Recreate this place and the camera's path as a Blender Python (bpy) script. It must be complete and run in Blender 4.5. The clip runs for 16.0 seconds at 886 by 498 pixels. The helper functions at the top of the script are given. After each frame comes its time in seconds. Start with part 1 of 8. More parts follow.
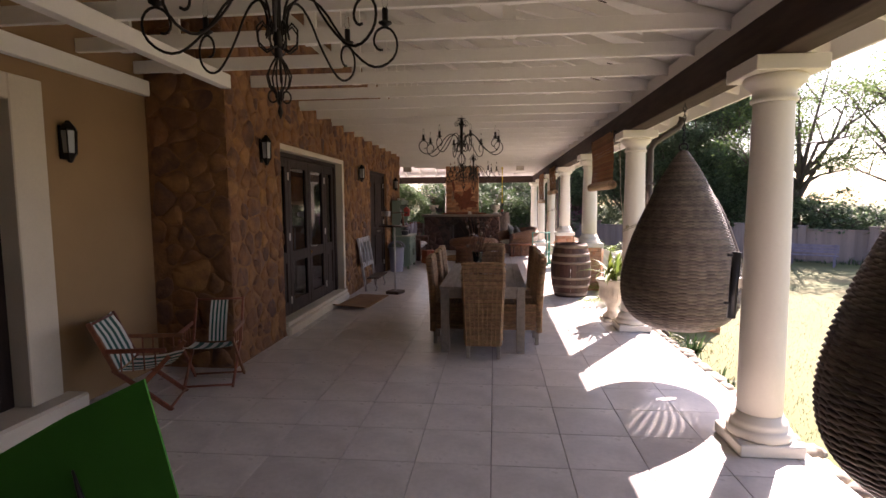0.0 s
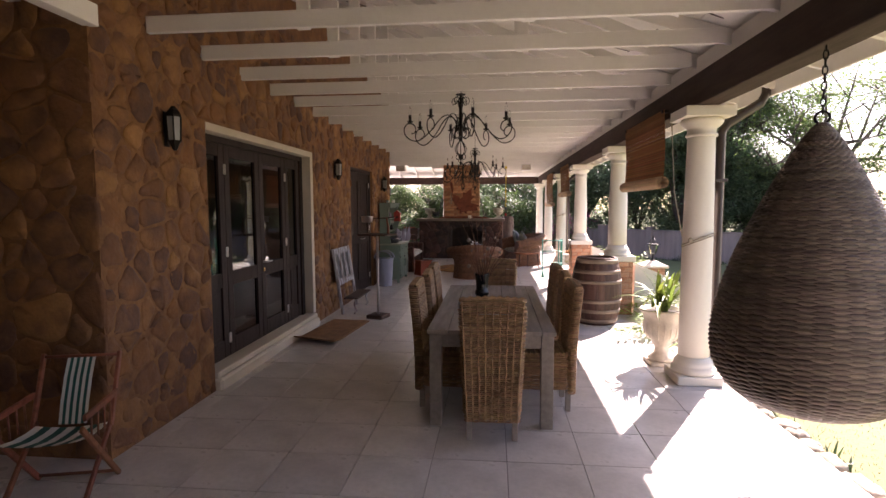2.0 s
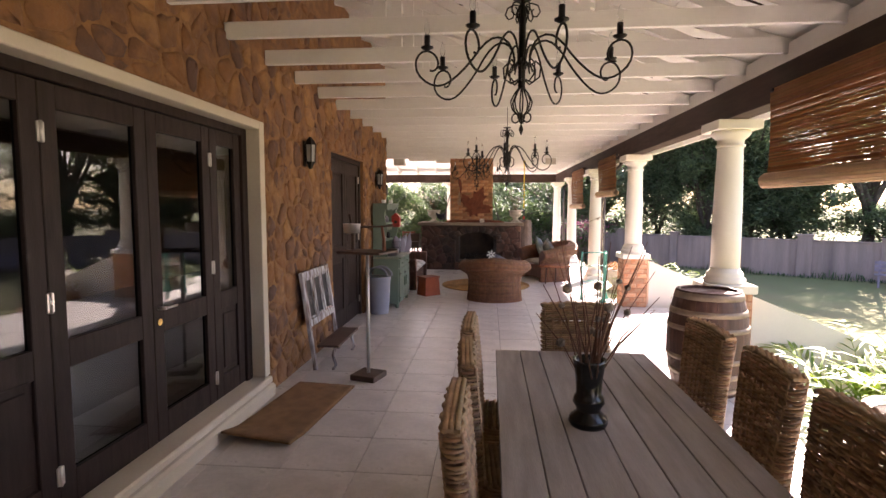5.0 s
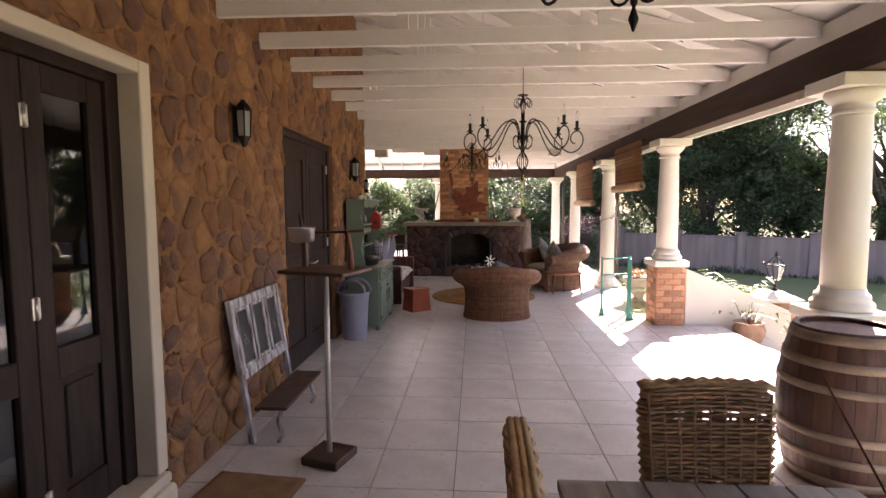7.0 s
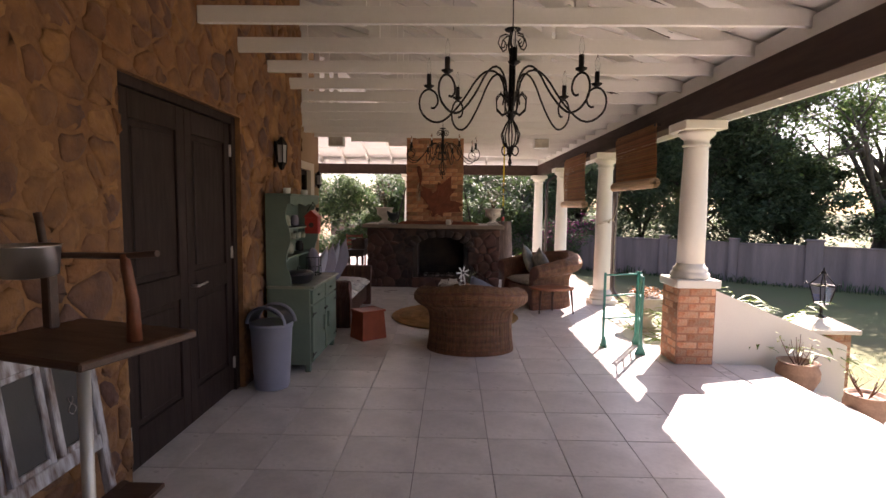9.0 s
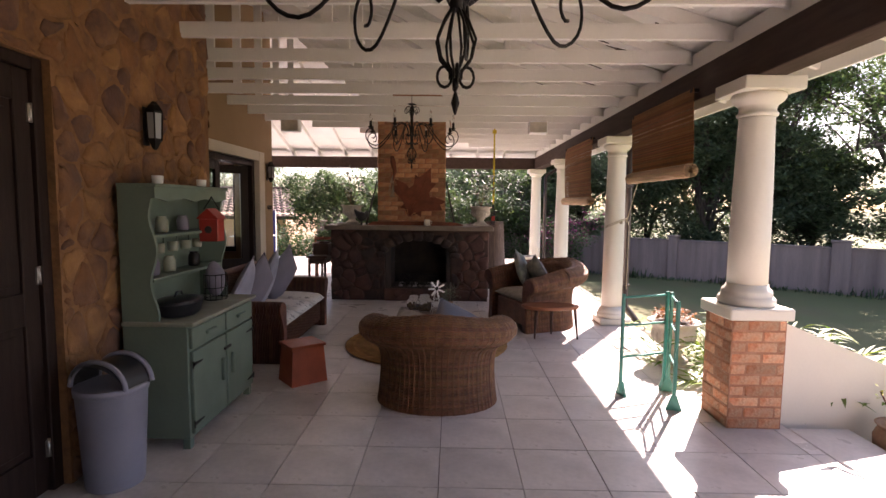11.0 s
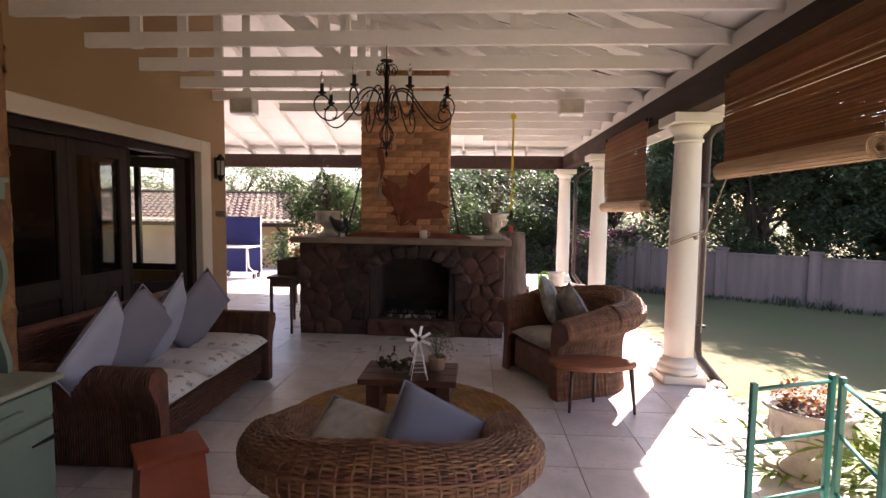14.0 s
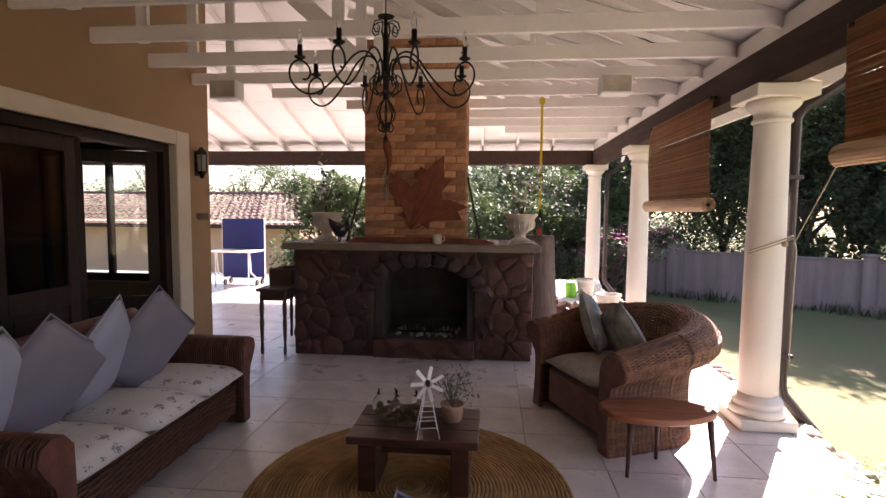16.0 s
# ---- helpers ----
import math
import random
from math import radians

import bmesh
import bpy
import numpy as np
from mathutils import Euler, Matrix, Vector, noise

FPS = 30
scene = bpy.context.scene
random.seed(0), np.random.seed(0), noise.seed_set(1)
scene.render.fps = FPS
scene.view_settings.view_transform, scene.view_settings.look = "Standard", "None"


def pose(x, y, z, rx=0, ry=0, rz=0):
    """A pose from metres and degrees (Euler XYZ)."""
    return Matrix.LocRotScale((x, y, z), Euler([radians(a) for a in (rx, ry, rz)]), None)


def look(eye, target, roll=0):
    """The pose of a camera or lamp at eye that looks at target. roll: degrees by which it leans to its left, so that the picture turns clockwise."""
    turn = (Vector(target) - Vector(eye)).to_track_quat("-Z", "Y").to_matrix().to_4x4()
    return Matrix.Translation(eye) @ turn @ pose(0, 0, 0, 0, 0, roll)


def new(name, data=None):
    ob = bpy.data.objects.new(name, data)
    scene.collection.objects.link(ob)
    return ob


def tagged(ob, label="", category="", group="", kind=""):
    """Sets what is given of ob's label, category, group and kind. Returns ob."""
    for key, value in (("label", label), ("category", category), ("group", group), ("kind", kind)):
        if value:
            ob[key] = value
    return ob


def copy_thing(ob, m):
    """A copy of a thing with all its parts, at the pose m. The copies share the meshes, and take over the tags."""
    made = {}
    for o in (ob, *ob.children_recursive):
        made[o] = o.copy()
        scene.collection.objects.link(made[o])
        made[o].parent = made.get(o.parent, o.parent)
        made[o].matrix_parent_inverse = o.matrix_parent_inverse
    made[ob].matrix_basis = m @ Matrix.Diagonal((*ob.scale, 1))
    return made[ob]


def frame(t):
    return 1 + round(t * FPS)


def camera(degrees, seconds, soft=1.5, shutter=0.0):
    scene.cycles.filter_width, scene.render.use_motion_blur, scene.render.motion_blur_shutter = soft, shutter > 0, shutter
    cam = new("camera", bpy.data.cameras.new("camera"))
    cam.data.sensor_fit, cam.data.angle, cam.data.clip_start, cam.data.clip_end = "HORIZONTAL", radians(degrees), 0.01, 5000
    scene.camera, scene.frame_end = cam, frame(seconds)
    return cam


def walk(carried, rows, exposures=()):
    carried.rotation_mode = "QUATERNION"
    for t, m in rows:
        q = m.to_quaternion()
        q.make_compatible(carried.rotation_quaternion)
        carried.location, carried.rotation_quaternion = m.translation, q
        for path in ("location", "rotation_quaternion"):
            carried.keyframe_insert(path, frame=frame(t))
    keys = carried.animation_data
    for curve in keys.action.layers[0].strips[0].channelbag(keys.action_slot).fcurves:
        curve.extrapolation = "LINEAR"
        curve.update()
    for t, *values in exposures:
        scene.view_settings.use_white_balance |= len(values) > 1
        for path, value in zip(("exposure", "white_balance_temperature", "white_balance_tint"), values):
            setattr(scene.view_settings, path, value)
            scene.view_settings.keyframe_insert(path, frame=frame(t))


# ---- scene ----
cam = camera(81.0, 16.0)
PATH = [
    (0, (0.086, -0.371, 1.634), (-0.111, 1.611, 1.458), -0.4),
    (0.5, (0.062, 0.087, 1.638), (-0.127, 2.071, 1.475), -0.2),
    (1, (0.039, 0.539, 1.641), (-0.155, 2.523, 1.483), -0.1),
    (1.5, (0.013, 0.991, 1.641), (-0.175, 2.975, 1.481), -0.1),
    (2, (-0.024, 1.446, 1.642), (-0.218, 3.43, 1.476), -0.2),
    (2.5, (-0.071, 1.891, 1.644), (-0.262, 3.874, 1.477), -0.1),
    (3, (-0.136, 2.325, 1.65), (-0.33, 4.308, 1.483), -0.0),
    (3.5, (-0.218, 2.754, 1.655), (-0.412, 4.738, 1.49), 0.0),
    (4, (-0.316, 3.175, 1.659), (-0.502, 5.16, 1.495), 0.0),
    (4.5, (-0.437, 3.604, 1.659), (-0.622, 5.588, 1.493), -0.1),
    (5, (-0.555, 4.031, 1.658), (-0.733, 6.016, 1.495), 0.1),
    (5.2, (-0.589, 4.199, 1.657), (-0.767, 6.185, 1.497), -0.1),
    (7.3, (-0.796, 5.948, 1.627), (-0.898, 7.939, 1.459), 0.2),
    (7.5, (-0.802, 6.12, 1.626), (-0.886, 8.112, 1.461), 0.5),
    (8, (-0.787, 6.56, 1.622), (-0.851, 8.552, 1.456), 0.7),
    (8.5, (-0.745, 7.008, 1.619), (-0.787, 9.0, 1.45), 0.7),
    (9, (-0.68, 7.456, 1.616), (-0.715, 9.449, 1.449), 0.7),
    (9.2, (-0.651, 7.631, 1.616), (-0.684, 9.623, 1.441), 0.4),
    (11.3, (-0.307, 9.336, 1.6), (-0.343, 11.328, 1.427), 0.7),
    (11.5, (-0.277, 9.486, 1.599), (-0.321, 11.477, 1.426), 0.6),
    (12, (-0.209, 9.845, 1.598), (-0.265, 11.836, 1.426), 0.6),
    (12.5, (-0.155, 10.19, 1.595), (-0.221, 12.182, 1.43), 0.7),
    (13, (-0.126, 10.514, 1.593), (-0.212, 12.505, 1.429), 0.5),
    (13.5, (-0.119, 10.837, 1.592), (-0.221, 12.828, 1.431), 0.5),
    (14, (-0.127, 11.149, 1.593), (-0.248, 13.139, 1.445), 0.8),
    (14.5, (-0.141, 11.439, 1.594), (-0.284, 13.429, 1.446), 0.7),
    (15, (-0.155, 11.698, 1.594), (-0.314, 13.686, 1.442), 0.6),
    (15.5, (-0.168, 11.923, 1.594), (-0.34, 13.91, 1.449), 0.6),
    (16, (-0.181, 12.111, 1.595), (-0.37, 14.097, 1.448), 0.5),
]
walk(cam, [(t, look(eye, target, roll)) for t, eye, target, roll in PATH], [(0.0, 2.15, 6900, 32), (2.0, 2.4, 6900, 32), (3.5, 2.6, 6950, 31), (5.0, 3.05, 7050, 30), (6.2, 2.85, 7000, 30), (7.5, 2.75, 6950, 30), (9.0, 2.1, 6950, 30), (12.5, 2.2, 6950, 32), (16.0, 2.3, 6900, 33)])
# ---- light ----
SUN_AZ, SUN_EL = math.atan2(0.53, 0.85), radians(41.0)
world = bpy.data.worlds.new("sky_world")
scene.world = world
world.use_nodes = True
wn = world.node_tree.nodes
sky = wn.new("ShaderNodeTexSky")
sky.sky_type, sky.sun_disc, sky.sun_elevation, sky.sun_rotation = "NISHITA", False, SUN_EL, SUN_AZ
world.node_tree.links.new(sky.outputs[0], wn["Background"].inputs[0])
wn["Background"].inputs[1].default_value = 0.085
sun = new("sun", bpy.data.lights.new("sun", "SUN"))
sun.data.energy, sun.data.angle, sun.data.color = 5.0, radians(0.5), (1.0, 0.95, 0.87)
sun.matrix_world = look((0, 0, 20), (-math.sin(SUN_AZ) * math.cos(SUN_EL), -math.cos(SUN_AZ) * math.cos(SUN_EL), 20 - math.sin(SUN_EL)))
# ---- small library ----
rnd = random.Random(7)


def material(name, color, rough=0.6, metal=0.0, vary=0.25, scale=6.0, fine=60.0, bump=0.15, stain=0.0, by_object=0.0, by_island=0.0,
             second=None, stretch=(1, 1, 1), spec=0.5, trans=0.0):
    """A surface with colour changes at two scales, relief from both, and some change from piece to piece."""
    m = bpy.data.materials.new(name)
    m.use_nodes = True
    nt = m.node_tree
    N, L = nt.nodes, nt.links
    b = N["Principled BSDF"]
    b.inputs["Metallic"].default_value = metal
    b.inputs["Specular IOR Level"].default_value = spec
    tc = N.new("ShaderNodeTexCoord")
    mp = N.new("ShaderNodeMapping")
    mp.inputs["Scale"].default_value = stretch
    L.new(tc.outputs["Object"], mp.inputs[0])
    big = N.new("ShaderNodeTexNoise")
    big.inputs["Scale"].default_value, big.inputs["Detail"].default_value = scale, 5
    small = N.new("ShaderNodeTexNoise")
    small.inputs["Scale"].default_value, small.inputs["Detail"].default_value = fine, 4
    L.new(mp.outputs[0], big.inputs["Vector"])
    L.new(mp.outputs[0], small.inputs["Vector"])
    ramp = N.new("ShaderNodeMixRGB")
    c2 = second if second else tuple(c * (1 - vary) for c in color)
    ramp.inputs[1].default_value, ramp.inputs[2].default_value = (*color, 1), (*c2, 1)
    rr = N.new("ShaderNodeMapRange")
    rr.inputs[1].default_value, rr.inputs[2].default_value = 0.35, 0.68
    L.new(big.outputs[0], rr.inputs[0])
    L.new(rr.outputs[0], ramp.inputs[0])
    hsv = N.new("ShaderNodeHueSaturation")
    val = N.new("ShaderNodeMapRange")
    val.inputs[3].default_value, val.inputs[4].default_value = 1 - vary * 0.6, 1 + vary * 0.6
    L.new(small.outputs[0], val.inputs[0])
    L.new(ramp.outputs[0], hsv.inputs["Color"])
    out = val.outputs[0]
    for amount, source, socket in ((by_object, "ShaderNodeObjectInfo", "Random"), (by_island, "ShaderNodeNewGeometry", "Random Per Island")):
        if amount:
            oi = N.new(source)
            mr = N.new("ShaderNodeMapRange")
            mr.inputs[3].default_value, mr.inputs[4].default_value = 1 - amount, 1 + amount
            L.new(oi.outputs[socket], mr.inputs[0])
            mu = N.new("ShaderNodeMath")
            mu.operation = "MULTIPLY"
            L.new(out, mu.inputs[0])
            L.new(mr.outputs[0], mu.inputs[1])
            out = mu.outputs[0]
            hu = N.new("ShaderNodeMapRange")
            hu.inputs[3].default_value, hu.inputs[4].default_value = 0.5 - amount * 0.05, 0.5 + amount * 0.05
            wn_ = N.new("ShaderNodeTexWhiteNoise")
            wn_.noise_dimensions = "1D"
            L.new(oi.outputs[socket], wn_.inputs["W"])
            L.new(wn_.outputs["Value"], hu.inputs[0])
            L.new(hu.outputs[0], hsv.inputs["Hue"])
    L.new(out, hsv.inputs["Value"])
    col = hsv.outputs[0]
    if stain:
        st = N.new("ShaderNodeTexNoise")
        st.inputs["Scale"].default_value, st.inputs["Detail"].default_value = scale * 0.35, 8
        L.new(mp.outputs[0] if stretch != (1, 1, 1) else tc.outputs["Object"], st.inputs["Vector"])
        sr = N.new("ShaderNodeMapRange")
        sr.inputs[1].default_value, sr.inputs[2].default_value = 0.52, 0.72
        sr.inputs[4].default_value = stain
        L.new(st.outputs[0], sr.inputs[0])
        mx = N.new("ShaderNodeMixRGB")
        mx.inputs[2].default_value = (*(c * 0.35 for c in color), 1)
        L.new(sr.outputs[0], mx.inputs[0])
        L.new(col, mx.inputs[1])
        col = mx.outputs[0]
    L.new(col, b.inputs["Base Color"])
    ro = N.new("ShaderNodeMapRange")
    ro.inputs[3].default_value, ro.inputs[4].default_value = max(0.03, rough - 0.1), min(1, rough + 0.1)
    L.new(big.outputs[0], ro.inputs[0])
    L.new(ro.outputs[0], b.inputs["Roughness"])
    if bump:
        ad = N.new("ShaderNodeMath")
        ad.operation = "ADD"
        L.new(big.outputs[0], ad.inputs[0])
        L.new(small.outputs[0], ad.inputs[1])
        bp = N.new("ShaderNodeBump")
        bp.inputs["Strength"].default_value, bp.inputs["Distance"].default_value = bump, 0.01
        L.new(ad.outputs[0], bp.inputs["Height"])
        L.new(bp.outputs[0], b.inputs["Normal"])
    if trans:
        b.inputs["Transmission Weight"].default_value = trans
    return m


def cbox(bm, x0, x1, y0, y1, z0, z1, b=0.0, m=None):
    """A box with chamfered edges."""
    lo, hi = (min(x0, x1), min(y0, y1), min(z0, z1)), (max(x0, x1), max(y0, y1), max(z0, z1))
    m = m or Matrix()
    if not b:
        vs = [bm.verts.new(m @ Vector(((hi if i & 1 else lo)[0], (hi if i & 2 else lo)[1], (hi if i & 4 else lo)[2]))) for i in range(8)]
        return [bm.faces.new([vs[i] for i in f]) for f in ((0, 2, 3, 1), (4, 5, 7, 6), (0, 1, 5, 4), (2, 6, 7, 3), (0, 4, 6, 2), (1, 3, 7, 5))]
    V = {}
    for i in range(8):
        for a in range(3):
            p = [hi[k] - (b if k != a else 0) if i >> k & 1 else lo[k] + (b if k != a else 0) for k in range(3)]
            V[i, a] = bm.verts.new(m @ Vector(p))
    fs = []
    for a in range(3):
        o, q = [k for k in range(3) if k != a]
        for s in (0, 1):
            ring = [s << a, s << a | 1 << o, s << a | 1 << o | 1 << q, s << a | 1 << q]
            fs.append(bm.faces.new([V[i, a] for i in (ring if s == (a != 1) else ring[::-1])]))
        for i in range(8):
            if not i >> a & 1:
                j = i | 1 << a
                f = [V[i, o], V[j, o], V[j, q], V[i, q]]
                fs.append(bm.faces.new(f if ((i >> o & 1) ^ (i >> q & 1)) == (a != 1) else f[::-1]))
    for i in range(8):
        par = (i & 1) ^ (i >> 1 & 1) ^ (i >> 2 & 1)
        f = [V[i, 0], V[i, 1], V[i, 2]]
        fs.append(bm.faces.new(f if par else f[::-1]))
    return fs


def rod(bm, p0, p1, r0, r1=None, seg=8):
    """A straight tapered rod between two points."""
    return sweep(bm, [p0, p1], [r0, r0 if r1 is None else r1], seg)


def sweep(bm, pts, r, seg=6, closed=False, flat=1.0):
    """A tube along points; r: one radius or one for each point."""
    pts = [Vector(p) for p in pts]
    n = len(pts)
    rs = r if isinstance(r, (list, tuple)) else [r] * n
    rings, up = [], None
    for i, p in enumerate(pts):
        d = (pts[(i + 1) % n] - pts[i - 1]) if closed else (pts[min(i + 1, n - 1)] - pts[max(i - 1, 0)])
        d = d.normalized() if d.length > 1e-9 else Vector((0, 0, 1))
        if up is None:
            up = Vector((0, 0, 1)) if abs(d.z) < 0.9 else Vector((1, 0, 0))
        side = d.cross(up).normalized()
        up = side.cross(d).normalized()
        rings.append([bm.verts.new(p + rs[i] * (math.cos(2 * math.pi * k / seg) * side + flat * math.sin(2 * math.pi * k / seg) * up)) for k in range(seg)])
    for i in range(n if closed else n - 1):
        a, c = rings[i], rings[(i + 1) % n]
        for k in range(seg):
            bm.faces.new([a[k], a[(k + 1) % seg], c[(k + 1) % seg], c[k]]).smooth = True
    if not closed:
        bm.faces.new(rings[0][::-1])
        bm.faces.new(rings[-1])


def lathe(bm, profile, seg=24, at=(0, 0, 0), squash=1.0, smooth=True, caps=True):
    """A turned body: profile of (radius, height) from the bottom up."""
    rings = []
    for r, z in profile:
        rings.append([bm.verts.new((at[0] + r * math.cos(2 * math.pi * k / seg), at[1] + squash * r * math.sin(2 * math.pi * k / seg), at[2] + z)) for k in range(seg)])
    for a, c in zip(rings, rings[1:]):
        for k in range(seg):
            bm.faces.new([a[k], a[(k + 1) % seg], c[(k + 1) % seg], c[k]]).smooth = smooth
    if caps:
        bm.faces.new(rings[0][::-1])
        bm.faces.new(rings[-1])


def part(name, bm, mat, parent=None, label=""):
    """Links a bmesh as one mesh object, under a thing or a part where one is given."""
    bmesh.ops.recalc_face_normals(bm, faces=bm.faces)
    me = bpy.data.meshes.new(name)
    bm.to_mesh(me)
    bm.free()
    me.materials.append(mat)
    ob = new(name, me)
    if parent:
        ob.parent = parent
    if label:
        ob["label"] = label
    return ob


def box_part(name, dims, mat, parent, b=0.004, label=""):
    bm = bmesh.new()
    cbox(bm, *dims, b)
    return part(name, bm, mat, parent, label)


def thing(name, at, label, category, group="", rz=0.0):
    """An Empty at the base of a thing, to which its parts belong."""
    ob = new(name)
    ob.matrix_world = pose(*at, 0, 0, rz)
    ob.empty_display_size = 0.1
    return tagged(ob, label, category, group)


def structure(name, bm, mat, label="", category=""):
    return tagged(part(name, bm, mat), label or name.replace("_", " "), category or name.split("_")[0], "", "structure")


# ---- materials ----
M_TILE = material("floor_tile", (0.60, 0.56, 0.53), 0.3, vary=0.24, scale=3.0, fine=30, bump=0.05, by_object=0.06, by_island=0.05)
M_GROUT = material("grout", (0.24, 0.21, 0.195), 0.9)


def stone_mix(name, tones, rough=0.85):
    """Rubble whose pieces take their tone from a range, with blotches and relief of their own."""
    m = material(name, (0.5, 0.5, 0.5), rough, vary=0.45, scale=8, fine=38, bump=0.9)
    N, L = m.node_tree.nodes, m.node_tree.links
    b = N["Principled BSDF"]
    src = b.inputs["Base Color"].links[0].from_socket
    oi, geo = N.new("ShaderNodeObjectInfo"), N.new("ShaderNodeNewGeometry")
    su = N.new("ShaderNodeMath")
    su.operation = "MULTIPLY_ADD"
    su.inputs[1].default_value = 7.13
    L.new(oi.outputs["Random"], su.inputs[0])
    L.new(geo.outputs["Random Per Island"], su.inputs[2])
    fr_ = N.new("ShaderNodeMath")
    fr_.operation = "FRACT"
    L.new(su.outputs[0], fr_.inputs[0])
    tc = N.new("ShaderNodeTexCoord")
    nz = N.new("ShaderNodeTexNoise")
    nz.inputs["Scale"].default_value, nz.inputs["Detail"].default_value = 5.0, 6
    L.new(tc.outputs["Object"], nz.inputs["Vector"])
    ad = N.new("ShaderNodeMath")
    ad.operation = "MULTIPLY_ADD"
    ad.inputs[1].default_value = 0.5
    L.new(nz.outputs[0], ad.inputs[0])
    L.new(fr_.outputs[0], ad.inputs[2])
    sh = N.new("ShaderNodeMath")
    sh.operation = "SUBTRACT"
    sh.inputs[1].default_value = 0.25
    L.new(ad.outputs[0], sh.inputs[0])
    cr = N.new("ShaderNodeValToRGB")
    for i, c in enumerate(tones):
        p = i / (len(tones) - 1)
        e = cr.color_ramp.elements[0] if i == 0 else cr.color_ramp.elements[-1] if i == len(tones) - 1 else cr.color_ramp.elements.new(p)
        e.position, e.color = p, (*c, 1)
    L.new(sh.outputs[0], cr.inputs[0])
    mu = N.new("ShaderNodeMixRGB")
    mu.blend_type = "MULTIPLY"
    mu.inputs[0].default_value = 1.0
    L.new(cr.outputs[0], mu.inputs[1])
    br = N.new("ShaderNodeMixRGB")
    br.blend_type = "ADD"
    br.inputs[0].default_value = 1.0
    br.inputs[2].default_value = (0.55, 0.55, 0.55, 1)
    L.new(src, br.inputs[1])
    L.new(br.outputs[0], mu.inputs[2])
    L.new(mu.outputs[0], b.inputs["Base Color"])
    return m


M_STONE = stone_mix("rubble_stone", ((0.105, 0.05, 0.038), (0.27, 0.128, 0.048), (0.125, 0.06, 0.042), (0.34, 0.165, 0.06), (0.17, 0.078, 0.042), (0.24, 0.105, 0.038), (0.13, 0.068, 0.05)))
M_MORTAR = material("mortar", (0.26, 0.125, 0.05), 0.95, vary=0.45, scale=9, fine=40, bump=0.9, second=(0.17, 0.08, 0.038))
M_BRICKJOINT = material("smeared_brick_mortar", (0.40, 0.22, 0.14), 0.95, vary=0.4, scale=12, fine=50, bump=0.6, second=(0.34, 0.14, 0.08))
M_PLASTER = material("ochre_plaster", (0.32, 0.2, 0.1), 0.85, vary=0.1, scale=1.5, fine=90, bump=0.1, stain=0.08)
M_TRIM = material("cream_trim", (0.62, 0.54, 0.43), 0.75, vary=0.1, scale=2, bump=0.08, stain=0.1)
M_CREAM = material("cream_column_paint", (0.74, 0.69, 0.60), 0.6, vary=0.06, scale=2, fine=50, bump=0.06, stain=0.08)
M_WHITE = material("white_board_paint", (0.86, 0.83, 0.78), 0.6, vary=0.06, scale=2, fine=30, bump=0.08, stain=0.05)
M_BEAM = material("dark_brown_beam", (0.055, 0.032, 0.025), 0.7, spec=0.2, vary=0.3, scale=3, fine=25, bump=0.1, stretch=(8, 1, 8))
M_DARKWOOD = material("dark_stained_door", (0.028, 0.015, 0.012), 0.55, spec=0.25, vary=0.35, scale=4, fine=30, bump=0.1, stretch=(1, 8, 1))
M_IRON = material("wrought_iron", (0.018, 0.014, 0.013), 0.5, metal=0.6, vary=0.4, bump=0.2)
M_BRICK = material("red_brick", (0.43, 0.16, 0.08), 0.92, vary=0.6, scale=14, fine=60, bump=0.9, by_object=0.34, by_island=0.22, second=(0.42, 0.26, 0.17))
M_WICKER = material("rattan", (0.43, 0.26, 0.14), 0.6, vary=0.4, scale=20, fine=160, bump=0.2, by_island=0.25)
M_TABLE = material("weathered_grey_timber", (0.30, 0.26, 0.235), 0.65, vary=0.25, scale=4, fine=40, bump=0.15, by_object=0.12, stretch=(6, 0.7, 6))
M_GRASS = material("lawn_soil", (0.135, 0.15, 0.052), 0.95, vary=0.4, scale=0.7, fine=25, bump=0.4, second=(0.16, 0.14, 0.06))
M_RENDER = material("rendered_boundary_wall", (0.27, 0.205, 0.185), 0.9, vary=0.3, scale=0.8, fine=12, bump=0.15, stain=0.6, stretch=(5, 5, 0.45))
M_ROOFTILE = material("roof_tile", (0.13, 0.078, 0.062), 0.8, vary=0.3, scale=3, fine=30, bump=0.3, by_island=0.2)
M_STEEL = material("brushed_steel", (0.6, 0.58, 0.55), 0.3, metal=1.0, vary=0.1, bump=0.02)
M_BRASS = material("brass", (0.75, 0.55, 0.2), 0.25, metal=1.0, vary=0.1, bump=0.02)


def glass(name, rough=0.02, tint=(1, 1, 1), ior=1.45):
    m = bpy.data.materials.new(name)
    m.use_nodes = True
    b = m.node_tree.nodes["Principled BSDF"]
    b.inputs["Base Color"].default_value = (*tint, 1)
    b.inputs["Roughness"].default_value, b.inputs["Transmission Weight"].default_value, b.inputs["IOR"].default_value = rough, 1.0, ior
    return m


